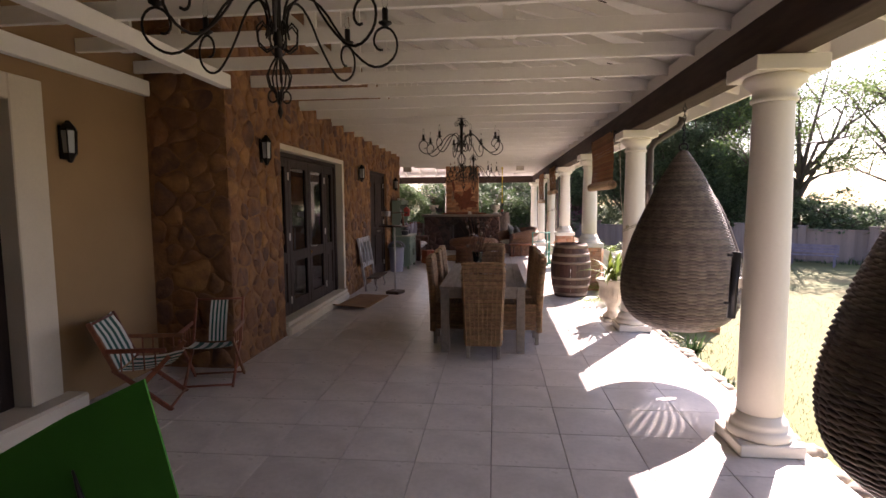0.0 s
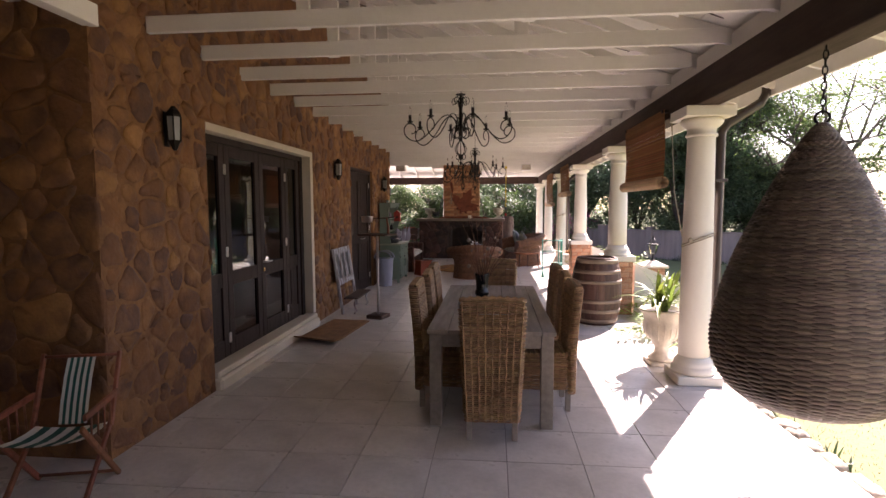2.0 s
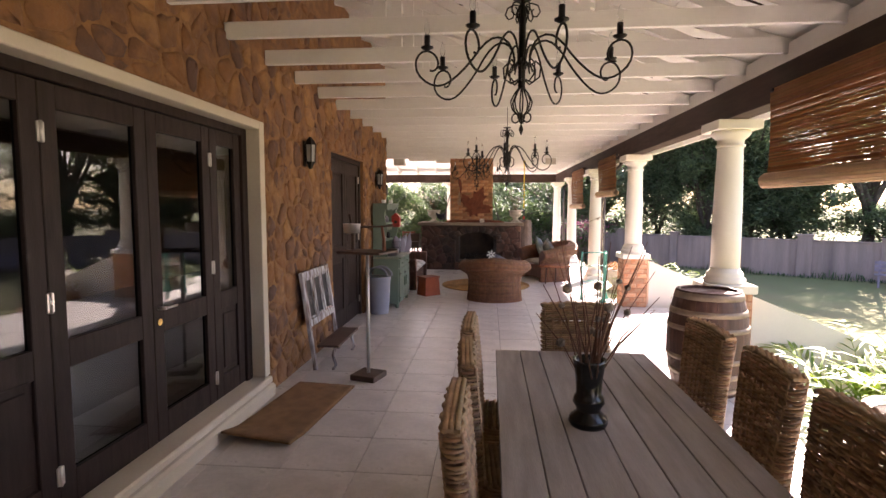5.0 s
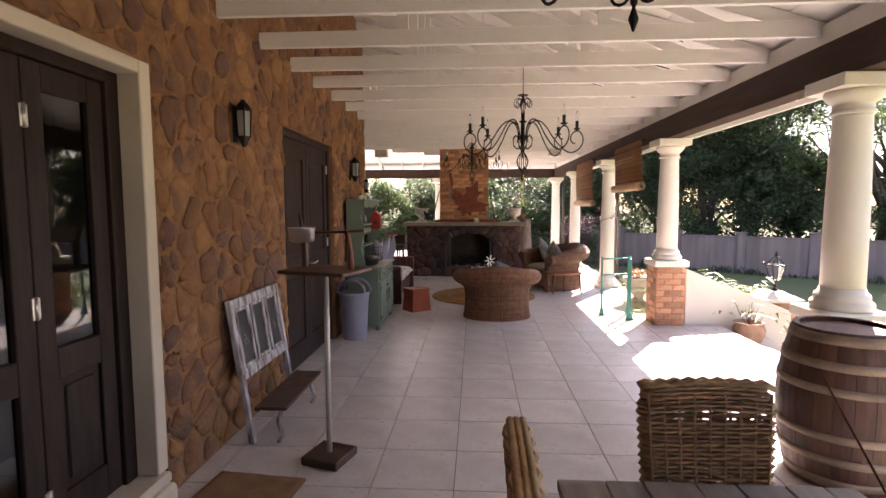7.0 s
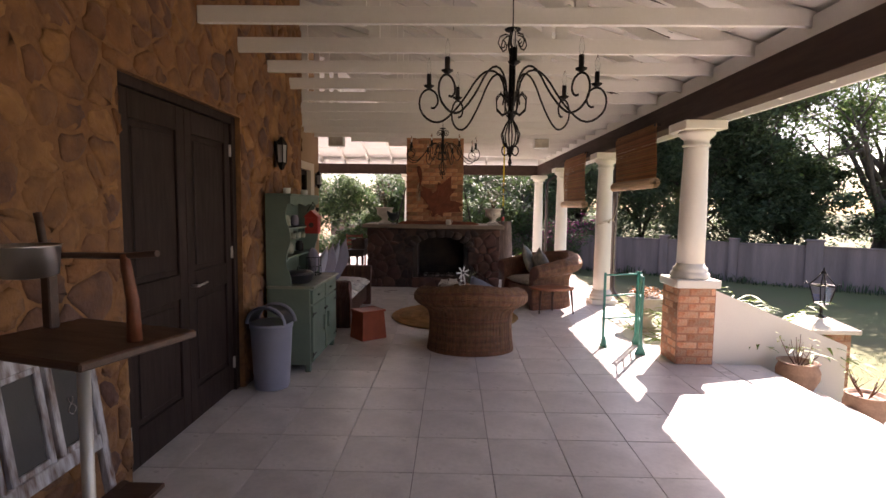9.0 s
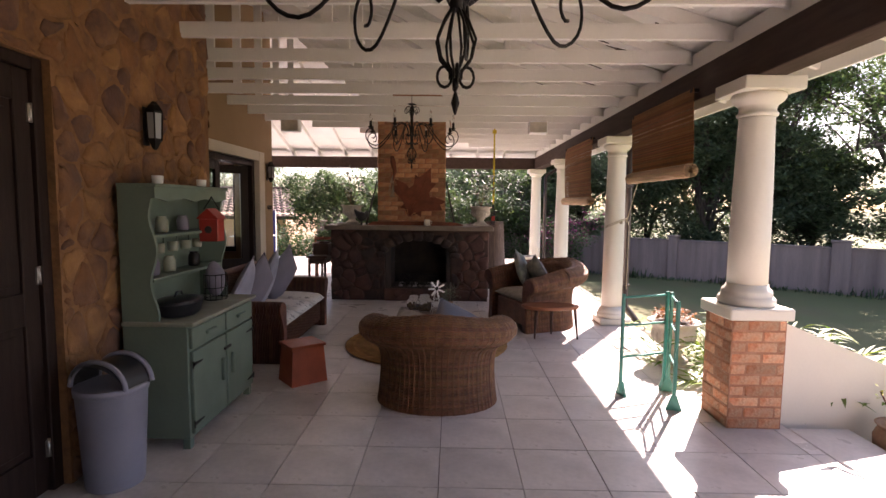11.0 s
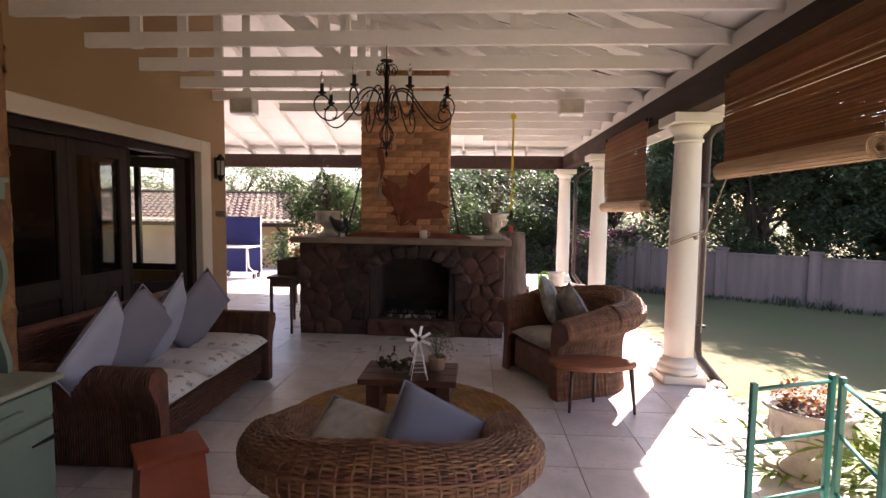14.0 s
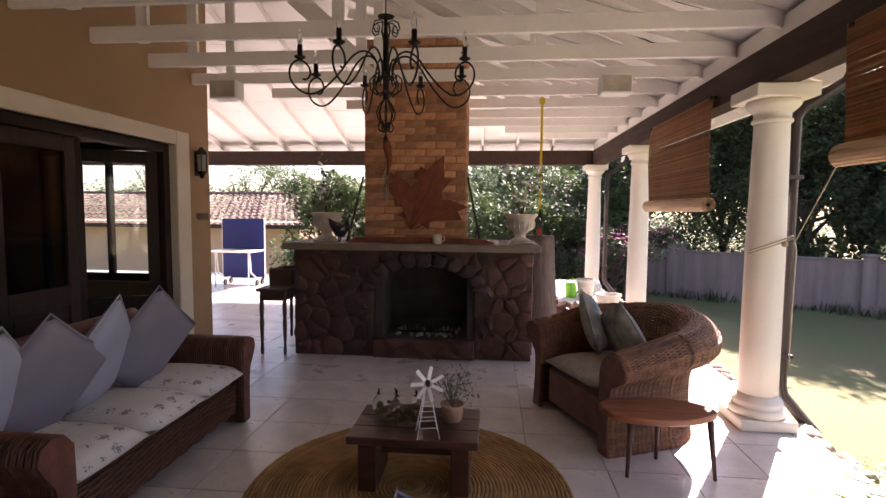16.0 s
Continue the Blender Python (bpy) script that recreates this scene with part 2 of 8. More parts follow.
M_GLASS = glass("window_glass", 0.0, (0.32, 0.34, 0.34), 1.5)
M_THINGLASS = glass("bowl_glass", 0.01, (0.95, 0.97, 0.97), 1.12)
M_CLEAR = glass("clear_door_glass", 0.0, (0.85, 0.87, 0.86), 1.45)
M_BLACKGLAZE = material("black_glaze", (0.008, 0.008, 0.01), 0.16, vary=0.3, bump=0.02)
M_TWIG = material("dry_twig", (0.16, 0.07, 0.04), 0.8, vary=0.3)
M_POD = material("seed_pod", (0.22, 0.18, 0.15), 0.9, vary=0.3, by_island=0.3)
M_OAK = material("barrel_oak", (0.10, 0.042, 0.026), 0.6, vary=0.4, scale=5, fine=50, bump=0.2, by_object=0.2, stretch=(5, 5, 0.8), stain=0.2)
M_HOOP = material("worn_hoop", (0.30, 0.22, 0.16), 0.65, metal=0.3, vary=0.35, scale=7, fine=60, bump=0.15)
M_EGG = material("grey_rattan", (0.165, 0.125, 0.10), 0.6, vary=0.4, scale=14, fine=120, bump=0.2, by_island=0.35)
M_FROST = material("milky_glass", (0.32, 0.33, 0.33), 0.2, vary=0.05, bump=0.02)
M_COIR = material("coir", (0.30, 0.16, 0.07), 0.98, vary=0.3, scale=10, fine=260, bump=0.9)
M_DARKPLANK = material("dark_plank", (0.085, 0.042, 0.027), 0.5, vary=0.4, scale=5, fine=40, bump=0.15, stretch=(1, 6, 6))
M_POLE = material("pale_pole", (0.55, 0.53, 0.50), 0.35, metal=0.4, vary=0.1, bump=0.03)
M_DISTRESS = material("distressed_paint", (0.52, 0.52, 0.55), 0.75, vary=0.25, scale=11, fine=60, bump=0.3, second=(0.13, 0.07, 0.045), stretch=(2.5, 2.5, 0.5))
M_SLATE = material("slate_panel", (0.03, 0.032, 0.035), 0.35, vary=0.25, bump=0.05)
M_BIN = material("grey_plastic", (0.27, 0.27, 0.33), 0.45, vary=0.08, bump=0.02)
M_BINFLAP = material("black_plastic", (0.02, 0.02, 0.024), 0.35, vary=0.2, bump=0.02)
M_WICKER2 = material("brown_rattan", (0.235, 0.105, 0.05), 0.5, vary=0.4, scale=16, fine=120, bump=0.2, by_island=0.3)
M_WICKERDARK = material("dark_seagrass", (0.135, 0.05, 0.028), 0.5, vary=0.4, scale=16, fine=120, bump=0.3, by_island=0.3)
M_CUSHION = material("pale_floral_cotton", (0.42, 0.38, 0.34), 0.9, vary=0.2, scale=18, fine=200, bump=0.15, second=(0.30, 0.29, 0.25))
M_CUSHION2 = material("grey_green_floral", (0.46, 0.44, 0.36), 0.9, vary=0.2, scale=9, fine=200, bump=0.15, second=(0.15, 0.17, 0.18))
M_BLUEGREY = material("blue_grey_linen", (0.19, 0.20, 0.25), 0.92, vary=0.12, scale=6, fine=250, bump=0.2)
M_PILLOW = material("light_grey_linen", (0.33, 0.33, 0.40), 0.92, vary=0.08, scale=5, fine=250, bump=0.2)
M_PILLOW2 = material("mauve_grey_linen", (0.20, 0.18, 0.22), 0.92, vary=0.08, scale=5, fine=250, bump=0.2)
M_JUTE = material("jute", (0.42, 0.24, 0.09), 0.95, vary=0.35, scale=9, fine=180, bump=0.4, by_island=0.15)
M_COFFEE = material("dark_brown_table", (0.07, 0.028, 0.018), 0.32, vary=0.35, scale=4, fine=40, bump=0.1, stretch=(0.8, 6, 6))
M_MOSS = material("dry_moss", (0.12, 0.085, 0.04), 0.95, vary=0.5, scale=30, by_island=0.4)
M_WHITEPAINT = material("white_enamel", (0.78, 0.77, 0.74), 0.4, vary=0.05, bump=0.03)
M_CLAY = material("clay_pot", (0.36, 0.22, 0.14), 0.8, vary=0.35, scale=9, fine=60, bump=0.25, stain=0.25)
M_HERB = material("grey_green_leaf", (0.10, 0.13, 0.08), 0.8, vary=0.3, by_island=0.35)
M_REDWOOD = material("red_brown_wood", (0.24, 0.075, 0.035), 0.5, vary=0.35, scale=5, fine=40, bump=0.15, stretch=(1, 5, 5), by_object=0.2)
M_REDPAINT = material("red_stained_wood", (0.33, 0.065, 0.022), 0.5, vary=0.25, scale=6, fine=50, bump=0.12)
M_GREEN = material("sage_green_paint", (0.14, 0.19, 0.145), 0.5, vary=0.12, scale=5, fine=60, bump=0.06, stain=0.12)
M_GREENTOP = material("worn_pale_worktop", (0.28, 0.29, 0.22), 0.5, vary=0.25, scale=6, fine=50, bump=0.08, stain=0.2)
M_REDTIN = material("red_tin", (0.36, 0.03, 0.02), 0.4, vary=0.2, bump=0.04)
M_SOOT = material("soot", (0.022, 0.018, 0.016), 0.95, vary=0.5, scale=4, bump=0.3, second=(0.07, 0.05, 0.04))
M_TEAL = material("teal_paint", (0.05, 0.27, 0.22), 0.45, vary=0.15, bump=0.05)
M_HEARTHSTONE = material("dark_red_stone", (0.10, 0.046, 0.033), 0.85, vary=0.4, scale=6, fine=40, bump=0.6, by_object=0.3, by_island=0.22, stain=0.35)
M_SOOTSTONE = material("soot_stained_stone", (0.06, 0.036, 0.028), 0.9, vary=0.5, scale=5, fine=40, bump=0.5, by_object=0.2, second=(0.022, 0.016, 0.014))
M_HEARTHJOINT = material("sooty_mortar", (0.08, 0.045, 0.034), 0.95, vary=0.4, scale=9, fine=40, bump=0.5)
M_MANTEL = material("mantel_stone", (0.22, 0.17, 0.13), 0.7, vary=0.3, scale=4, fine=50, bump=0.2, stain=0.2)
M_ASH = material("ash", (0.28, 0.26, 0.25), 0.98, vary=0.4, scale=20, by_island=0.5)
M_BRICKLIGHT = material("orange_brick", (0.31, 0.12, 0.056), 0.88, vary=0.5, scale=14, fine=80, bump=0.8, by_object=0.4, by_island=0.35, second=(0.36, 0.2, 0.11))
M_RUST = material("rusty_metal", (0.22, 0.06, 0.028), 0.75, metal=0.1, vary=0.4, scale=8, fine=60, bump=0.2)
M_ROPE = material("pale_rope", (0.45, 0.38, 0.28), 0.9, vary=0.3, fine=200, bump=0.4)
M_STONEWHITE = material("pale_cast_stone", (0.58, 0.52, 0.44), 0.85, vary=0.25, scale=8, fine=60, bump=0.3, stain=0.3)
M_SOIL = material("potting_soil", (0.05, 0.035, 0.025), 0.98, vary=0.5, scale=30, bump=0.6)
M_LEAFDARK = material("dark_leaf", (0.035, 0.07, 0.025), 0.5, vary=0.3, by_island=0.4)
M_YELLOW = material("yellow_webbing", (0.65, 0.48, 0.02), 0.7, vary=0.15, fine=200, bump=0.2)
M_DRIFT = material("weathered_stump", (0.16, 0.115, 0.095), 0.9, vary=0.4, scale=5, fine=50, bump=0.7, stretch=(6, 6, 0.7))
M_BLUE = material("blue_board", (0.008, 0.016, 0.13), 0.5, vary=0.1, bump=0.02)


def floral():
    """Cream cotton printed with small grey flower sprigs in a drop pattern."""
    m = material("floral_print", (0.62, 0.58, 0.53), 0.9, vary=0.06, scale=5, fine=250, bump=0.15)
    nt = m.node_tree
    N, L = nt.nodes, nt.links
    b = N["Principled BSDF"]
    src = b.inputs["Base Color"].links[0].from_socket
    tc = N.new("ShaderNodeTexCoord")
    vor = N.new("ShaderNodeTexVoronoi")
    vor.inputs["Scale"].default_value, vor.inputs["Randomness"].default_value = 9.5, 0.25
    L.new(tc.outputs["Object"], vor.inputs["Vector"])
    nz = N.new("ShaderNodeTexNoise")
    nz.inputs["Scale"].default_value = 75
    L.new(tc.outputs["Object"], nz.inputs["Vector"])
    a = N.new("ShaderNodeMath")
    a.operation = "MULTIPLY_ADD"
    a.inputs[1].default_value, a.inputs[2].default_value = 0.9, -0.45
    L.new(nz.outputs[0], a.inputs[0])
    s = N.new("ShaderNodeMath")
    s.operation = "ADD"
    L.new(vor.outputs["Distance"], s.inputs[0])
    L.new(a.outputs[0], s.inputs[1])
    mr = N.new("ShaderNodeMapRange")
    mr.inputs[1].default_value, mr.inputs[2].default_value = 0.24, 0.30
    mr.inputs[3].default_value, mr.inputs[4].default_value = 0.92, 0.0
    L.new(s.outputs[0], mr.inputs[0])
    mx = N.new("ShaderNodeMixRGB")
    mx.inputs[2].default_value = (0.19, 0.18, 0.17, 1)
    L.new(mr.outputs[0], mx.inputs[0])
    L.new(src, mx.inputs[1])
    L.new(mx.outputs[0], b.inputs["Base Color"])
    return m


M_FLORAL = floral()
M_EDGE = material("edging_stone", (0.42, 0.36, 0.29), 0.9, vary=0.35, scale=8, fine=50, bump=0.5, by_island=0.3)

M_BAMBOO2 = material("pale_bamboo", (0.55, 0.36, 0.20), 0.6, vary=0.3, scale=6, fine=60, bump=0.1, by_island=0.25, stretch=(1, 0.4, 6))
M_PIPE = material("brown_pipe", (0.045, 0.028, 0.024), 0.4, vary=0.2, bump=0.04)
M_LIME = material("lime_plastic", (0.18, 0.55, 0.03), 0.4, vary=0.08, bump=0.02)
M_LIMECLOTH = material("green_canvas", (0.03, 0.22, 0.02), 0.85, vary=0.12, scale=4, fine=250, bump=0.15)
M_CLOTHGREEN = material("green_stripe", (0.015, 0.09, 0.075), 0.9, vary=0.15, fine=250, bump=0.15)
M_CLOTHWHITE = material("white_stripe", (0.62, 0.62, 0.58), 0.9, vary=0.1, fine=250, bump=0.15)
M_LILAC = material("lilac_wood", (0.20, 0.17, 0.23), 0.7, vary=0.3, scale=5, fine=40, bump=0.15)
M_PEACH = material("peach_plaster", (0.62, 0.42, 0.28), 0.85, vary=0.12, scale=1.2, fine=40, bump=0.1, stain=0.12)
M_BARK = material("bark", (0.14, 0.115, 0.10), 0.95, vary=0.45, scale=4, fine=30, bump=0.6, stretch=(3, 3, 0.6))


def foliage(name, color, vary=0.4, glow=0.35, rough=0.55):
    """Leaves that let some light through, each with its own shade."""
    m = material(name, color, rough, vary=0.25, scale=1.5, fine=20, bump=0.0, by_island=vary)
    nt = m.node_tree
    N, L = nt.nodes, nt.links
    b, out = N["Principled BSDF"], N["Material Output"]
    tr_ = N.new("ShaderNodeBsdfTranslucent")
    L.new(b.inputs["Base Color"].links[0].from_socket, tr_.inputs["Color"])
    mx = N.new("ShaderNodeMixShader")
    mx.inputs[0].default_value = glow
    L.new(b.outputs[0], mx.inputs[1])
    L.new(tr_.outputs[0], mx.inputs[2])
    L.new(mx.outputs[0], out.inputs["Surface"])
    return m


M_BAMBOO = foliage("brown_bamboo", (0.38, 0.18, 0.075), 0.3, 0.6, 0.6)
M_STRAPLEAF = foliage("strap_leaf", (0.16, 0.22, 0.04))
M_STRAPDARK = foliage("dark_strap_leaf", (0.045, 0.085, 0.03))
M_FROND = foliage("yellow_green_frond", (0.17, 0.26, 0.03), glow=0.45)
M_YELLOWLEAF = foliage("young_leaf", (0.32, 0.34, 0.04))
M_DRYFLOWER = foliage("dry_flower", (0.36, 0.17, 0.06))
M_BLADE = foliage("grass_blade", (0.13, 0.15, 0.045))
M_TREELEAF = foliage("tree_leaf", (0.14, 0.20, 0.11), 0.5, 0.6)
M_TREELEAF2 = foliage("bright_tree_leaf", (0.16, 0.24, 0.08), 0.5, 0.6)
M_TREELEAF3 = foliage("shrub_leaf", (0.08, 0.13, 0.042), 0.55, 0.45)
M_MAGENTA = foliage("magenta_bract", (0.45, 0.02, 0.20), 0.3, 0.35)
# ---- setting ----
WALL_X, REC_X, COL_X, CHORD = -2.48, -3.3, 1.85, 2.87
GROUND = -0.56


def terrain(x, y):
    u = min(1.0, max(0.0, (x - 2.6) / 4.0))
    v = min(1.0, max(0.0, (y - 24.6) / 3.0))
    return GROUND - 0.44 * u * u * (3 - 2 * u) - 0.5 * v * (1 - u)


# lawn: fine near the house, one sheet out to the horizon
xs = [-400, -150, -60, -30, -20, -15, -10, -6, -2] + [2.1 + 0.35 * i for i in range(34)] + [15, 18, 24, 34, 60, 150, 400]
ys = [-400, -150, -60, -30, -15] + [-9 + 1.0 * i for i in range(42)] + [36, 42, 60, 150, 400]
bm = bmesh.new()
grid = [[bm.verts.new((x, y, terrain(x, y) + 0.025 * noise.noise((x * 0.7, y * 0.7, 0)))) for y in ys] for x in xs]
for i in range(len(xs) - 1):
    for j in range(len(ys) - 1):
        bm.faces.new((grid[i][j], grid[i + 1][j], grid[i + 1][j + 1], grid[i][j + 1])).smooth = True
structure("ground", bm, M_GRASS, "sunlit green and straw-coloured lawn, sloping gently away", "lawn")

# slab under the tiles, and the steps down to the lawn
bm = bmesh.new()
cbox(bm, -14, 2.12, -7, 24.5, -1.0, -0.012)
floor = structure("floor", bm, M_GROUT, "verandah floor of large pale grey tiles with dark joints", "floor")
steps = thing("entrance_steps", (2.12, 11.37, 0), "three wide pale tiled steps down to the lawn", "steps")
for k in range(3):
    box_part("step", (0, 0.45 * (k + 1), -1.46, 1.46, -0.8, -0.006 - 0.187 * k), M_TILE, steps, 0.012)

# house walls: rubble stone block between two set-back plastered bays
DOOR_A, DOOR_B, SLIDE = (5.74, 8.38, 0.0, 2.37), (10.27, 11.88, 0.0, 2.335), (14.35, 17.05, 0.0, 2.22)
bm = bmesh.new()
for y0, y1, z0 in ((4.47, 5.74, -0.1), (8.38, 10.27, -0.1), (11.88, 13.66, -0.1), (5.74, 8.38, 2.37), (10.27, 11.88, 2.335)):
    cbox(bm, -2.8, WALL_X - 0.008, y0, y1, z0, 4.6)
for y0, y1 in ((4.47, 4.75), (13.4, 13.66)):
    cbox(bm, -3.6, -2.8, y0, y1, -0.1, 4.6)
wall_stone = structure("wall_stone", bm, M_MORTAR, "brown and orange rubble stone house wall with tight mortar joints", "wall")
bm = bmesh.new()
cbox(bm, -3.6, REC_X, 3.3, 4.47, -0.1, 4.6)
cbox(bm, -3.6, REC_X, 1.2, 3.3, 2.42, 4.6)
cbox(bm, -3.6, REC_X, -7, 1.2, -0.1, 4.6)
structure("wall_near", bm, M_PLASTER, "ochre plastered house wall", "wall")
bm = bmesh.new()
cbox(bm, -3.6, REC_X, 13.66, SLIDE[0], -0.1, 4.6)
cbox(bm, -3.6, REC_X, SLIDE[0], SLIDE[1], SLIDE[3], 4.6)
cbox(bm, -3.6, REC_X, SLIDE[1], 17.6, -0.1, 4.6)
cbox(bm, -9, -4.95, 17.3, 17.6, -0.1, 4.6)
cbox(bm, -3.8, -3.6, 17.3, 17.6, -0.1, 4.6)
cbox(bm, -4.95, -3.8, 17.3, 17.6, -0.1, 0.8)
cbox(bm, -4.95, -3.8, 17.3, 17.6, 2.3, 4.6)
structure("wall_far", bm, M_PLASTER, "ochre plastered house wall beside the folding doors", "wall")
bm = bmesh.new()
# unseen walls behind the camera, added to hold back light at the near end
cbox(bm, -9, 2.0, -3.7, -3.5, -1, 4.6)
cbox(bm, -9, -3.6, -7, -6.8, -0.1, 4.6)
# added side wall, out of view, that darkens the house wall opposite
cbox(bm, 1.76, 1.92, -3.5, -0.25, -0.9, 2.5)
structure("wall_back", bm, M_PLASTER, "unseen plastered walls added behind the camera to keep light off the near end", "wall")
# dim rooms behind the doors
bm = bmesh.new()
cbox(bm, -8.2, -8.0, -7, 17.3, -0.1, 4.6)
structure("wall_inner", bm, M_PLASTER, "plain inner wall of the dim rooms", "wall")
bm = bmesh.new()
cbox(bm, -8.0, -3.6, -7, 17.3, 3.0, 3.1)
structure("ceiling_inner", bm, M_WHITE, "plain ceiling of the dim rooms", "ceiling")

# stonework: irregular polygons, clipped at openings
def clip(poly, px, py, nx, ny):
    """The part of a polygon on the side of a line to which the normal does not point."""
    out = []
    for i, (ax, ay) in enumerate(poly):
        bx, by = poly[i - 1]
        da, db = (ax - px) * nx + (ay - py) * ny, (bx - px) * nx + (by - py) * ny
        if (da < 0) != (db < 0):
            t = db / (db - da)
            out.append((bx + (ax - bx) * t, by + (ay - by) * t))
        if da < 0:
            out.append((ax, ay))
    return out


def rubble(u0, u1, v0, v1, cell, holes=(), seed=1, aspect=1.25):
    """Stone outlines that fill a rectangle with holes."""
    r = random.Random(seed)
    nu, nv = max(1, round((u1 - u0) / (cell * aspect))), max(1, round((v1 - v0) / cell))
    du, dv = (u1 - u0) / nu, (v1 - v0) / nv
    seeds = [(u0 + (i + 0.5 + (0.5 if j % 2 else 0) * 0.6 + r.uniform(-0.48, 0.48)) * du, v0 + (j + 0.5 + r.uniform(-0.48, 0.48)) * dv) for j in range(-1, nv + 1) for i in range(-1, nu + 1)]
    size = [(cell * r.uniform(0.0, 0.75)) ** 2 for _ in seeds]
    out = []
    for a, (su, sv) in enumerate(seeds):
        if not (u0 < su < u1 and v0 < sv < v1):
            continue
        poly = [(u0, v0), (u1, v0), (u1, v1), (u0, v1)]
        poly = [(max(u0, su - 1), max(v0, sv - 1)), (min(u1, su + 1), max(v0, sv - 1)), (min(u1, su + 1), min(v1, sv + 1)), (max(u0, su - 1), min(v1, sv + 1))]
        for b, (tu, tv) in enumerate(seeds):
            if b != a and abs(tu - su) < 3 * du and abs(tv - sv) < 3 * dv and poly:
                k = min(0.8, max(0.2, 0.5 + (size[a] - size[b]) / (2 * ((tu - su) ** 2 + (tv - sv) ** 2) + 1e-9)))
                poly = clip(poly, su + (tu - su) * k, sv + (tv - sv) * k, tu - su, tv - sv)
        for h0, h1, g0, g1 in holes:
            if not poly or not (min(p[0] for p in poly) < h1 and max(p[0] for p in poly) > h0 and min(p[1] for p in poly) < g1 and max(p[1] for p in poly) > g0):
                continue
            cu, cv = sum(p[0] for p in poly) / len(poly), sum(p[1] for p in poly) / len(poly)
            gap = [(h0 - cu, h0, cv, 1, 0), (cu - h1, h1, cv, -1, 0), (cv - g1, cu, g1, 0, -1)]
            side = max(gap)
            poly = clip(poly, side[1], side[2], side[3], side[4]) if side[0] > -0.12 else []
        if len(poly) >= 3:
            area = abs(sum(p[0] * q[1] - q[0] * p[1] for p, q in zip(poly, poly[1:] + poly[:1]))) / 2
            if area > 0.004:
                out.append(poly)
    return out


def stone(bm, poly, place, joint, proud, r, rough=0.012):
    """One stone: a bevelled, uneven slab on its outline."""
    cu, cv = sum(p[0] for p in poly) / len(poly), sum(p[1] for p in poly) / len(poly)
    # a few more corners make the outline less straight
    fine = []
    for p, q in zip(poly, poly[1:] + poly[:1]):
        side = math.hypot(q[0] - p[0], q[1] - p[1])
        if side < 0.015:
            continue
        k = min(0.42, 0.034 / side)
        for w in ((k, 1 - k) if side < 0.12 else (k, 0.5 + r.uniform(-0.1, 0.1), 1 - k)):
            fine.append((p[0] + (q[0] - p[0]) * w + r.uniform(-0.009, 0.009), p[1] + (q[1] - p[1]) * w + r.uniform(-0.009, 0.009)))

    def ring(inset, d, wob):
        res = []
        for u, v in fine:
            du, dv = cu - u, cv - v
            n = math.hypot(du, dv) or 1
            k = min(0.45, inset / n)
            res.append(bm.verts.new(place(u + du * k, v + dv * k, d + r.uniform(-wob, wob))))
        return res

    a, b, c = ring(joint, -0.012, 0), ring(joint + 0.006, proud * 0.45, 0.002), ring(joint + 0.03, proud, rough * 0.6)
    mid = bm.verts.new(place(cu + r.uniform(-0.02, 0.02), cv + r.uniform(-0.02, 0.02), proud + r.uniform(-0.3, 1) * rough))
    n = len(fine)
    for i in range(n):
        j = (i + 1) % n
        bm.faces.new((a[i], a[j], b[j], b[i]))
        bm.faces.new((b[i], b[j], c[j], c[i])).smooth = True
        bm.faces.new((c[i], c[j], mid)).smooth = True


def stonework(outlines, place, parent, joint, proud, seed, limit, rough=0.016, mat=None, name="stone"):
    """Lays stones as parts of the parent; those past the limit are joined."""
    r = random.Random(seed)
    rest = bmesh.new()
    for i, poly in enumerate(outlines):
        bm = bmesh.new() if i < limit else rest
        stone(bm, poly, place, joint, proud * r.uniform(0.3, 1.3), r, rough)
        if i < limit:
            part(name, bm, mat or M_STONE, parent)
    if len(rest.verts):
        tagged(part(name + "_rest", rest, mat or M_STONE, parent), kind="stuff")
    else:
        rest.free()


face = rubble(4.47, 13.66, 0.0, 3.75, 0.165, (DOOR_A, DOOR_B), 3)
face.sort(key=lambda p: abs(sum(q[1] for q in p) / len(p) - 1.5))
stonework(face, lambda u, v, d: (WALL_X - 0.012 + d, u, v), wall_stone, 0.007, 0.02, 4, 300)
ends = rubble(-3.3, -2.47, 0.0, 3.75, 0.2, (), 9)
stonework(ends, lambda u, v, d: (u, 4.47 - d, v), wall_stone, 0.007, 0.02, 5, 120)
stonework(rubble(-3.3, -2.47, 0.0, 3.75, 0.2, (), 19), lambda u, v, d: (u, 13.66 + d, v), wall_stone, 0.008, 0.014, 6, 0, name="stone_end")

# plaster trims round the openings
bm = bmesh.new()
cbox(bm, -2.62, WALL_X - 0.004, DOOR_A[1] - 0.09, DOOR_A[1], 0.17, 2.37, 0.006)
cbox(bm, -2.62, WALL_X - 0.004, DOOR_A[0], DOOR_A[1] - 0.09, 2.30, 2.37, 0.006)
structure("trim_stone_door", bm, M_TRIM, "cream plaster reveal round the glazed doors", "trim")
bm = bmesh.new()
cbox(bm, -3.6, REC_X + 0.02, SLIDE[1] - 0.06, SLIDE[1] + 0.16, 0, 2.36, 0.008)
cbox(bm, -3.6, REC_X + 0.02, SLIDE[0] - 0.1, SLIDE[1] - 0.06, 2.22, 2.36, 0.008)
structure("trim_folding_door", bm, M_TRIM, "cream plaster band round the folding doors", "trim")
bm = bmesh.new()
cbox(bm, -3.6, REC_X + 0.025, 3.0, 3.28, 0.16, 2.56, 0.008)
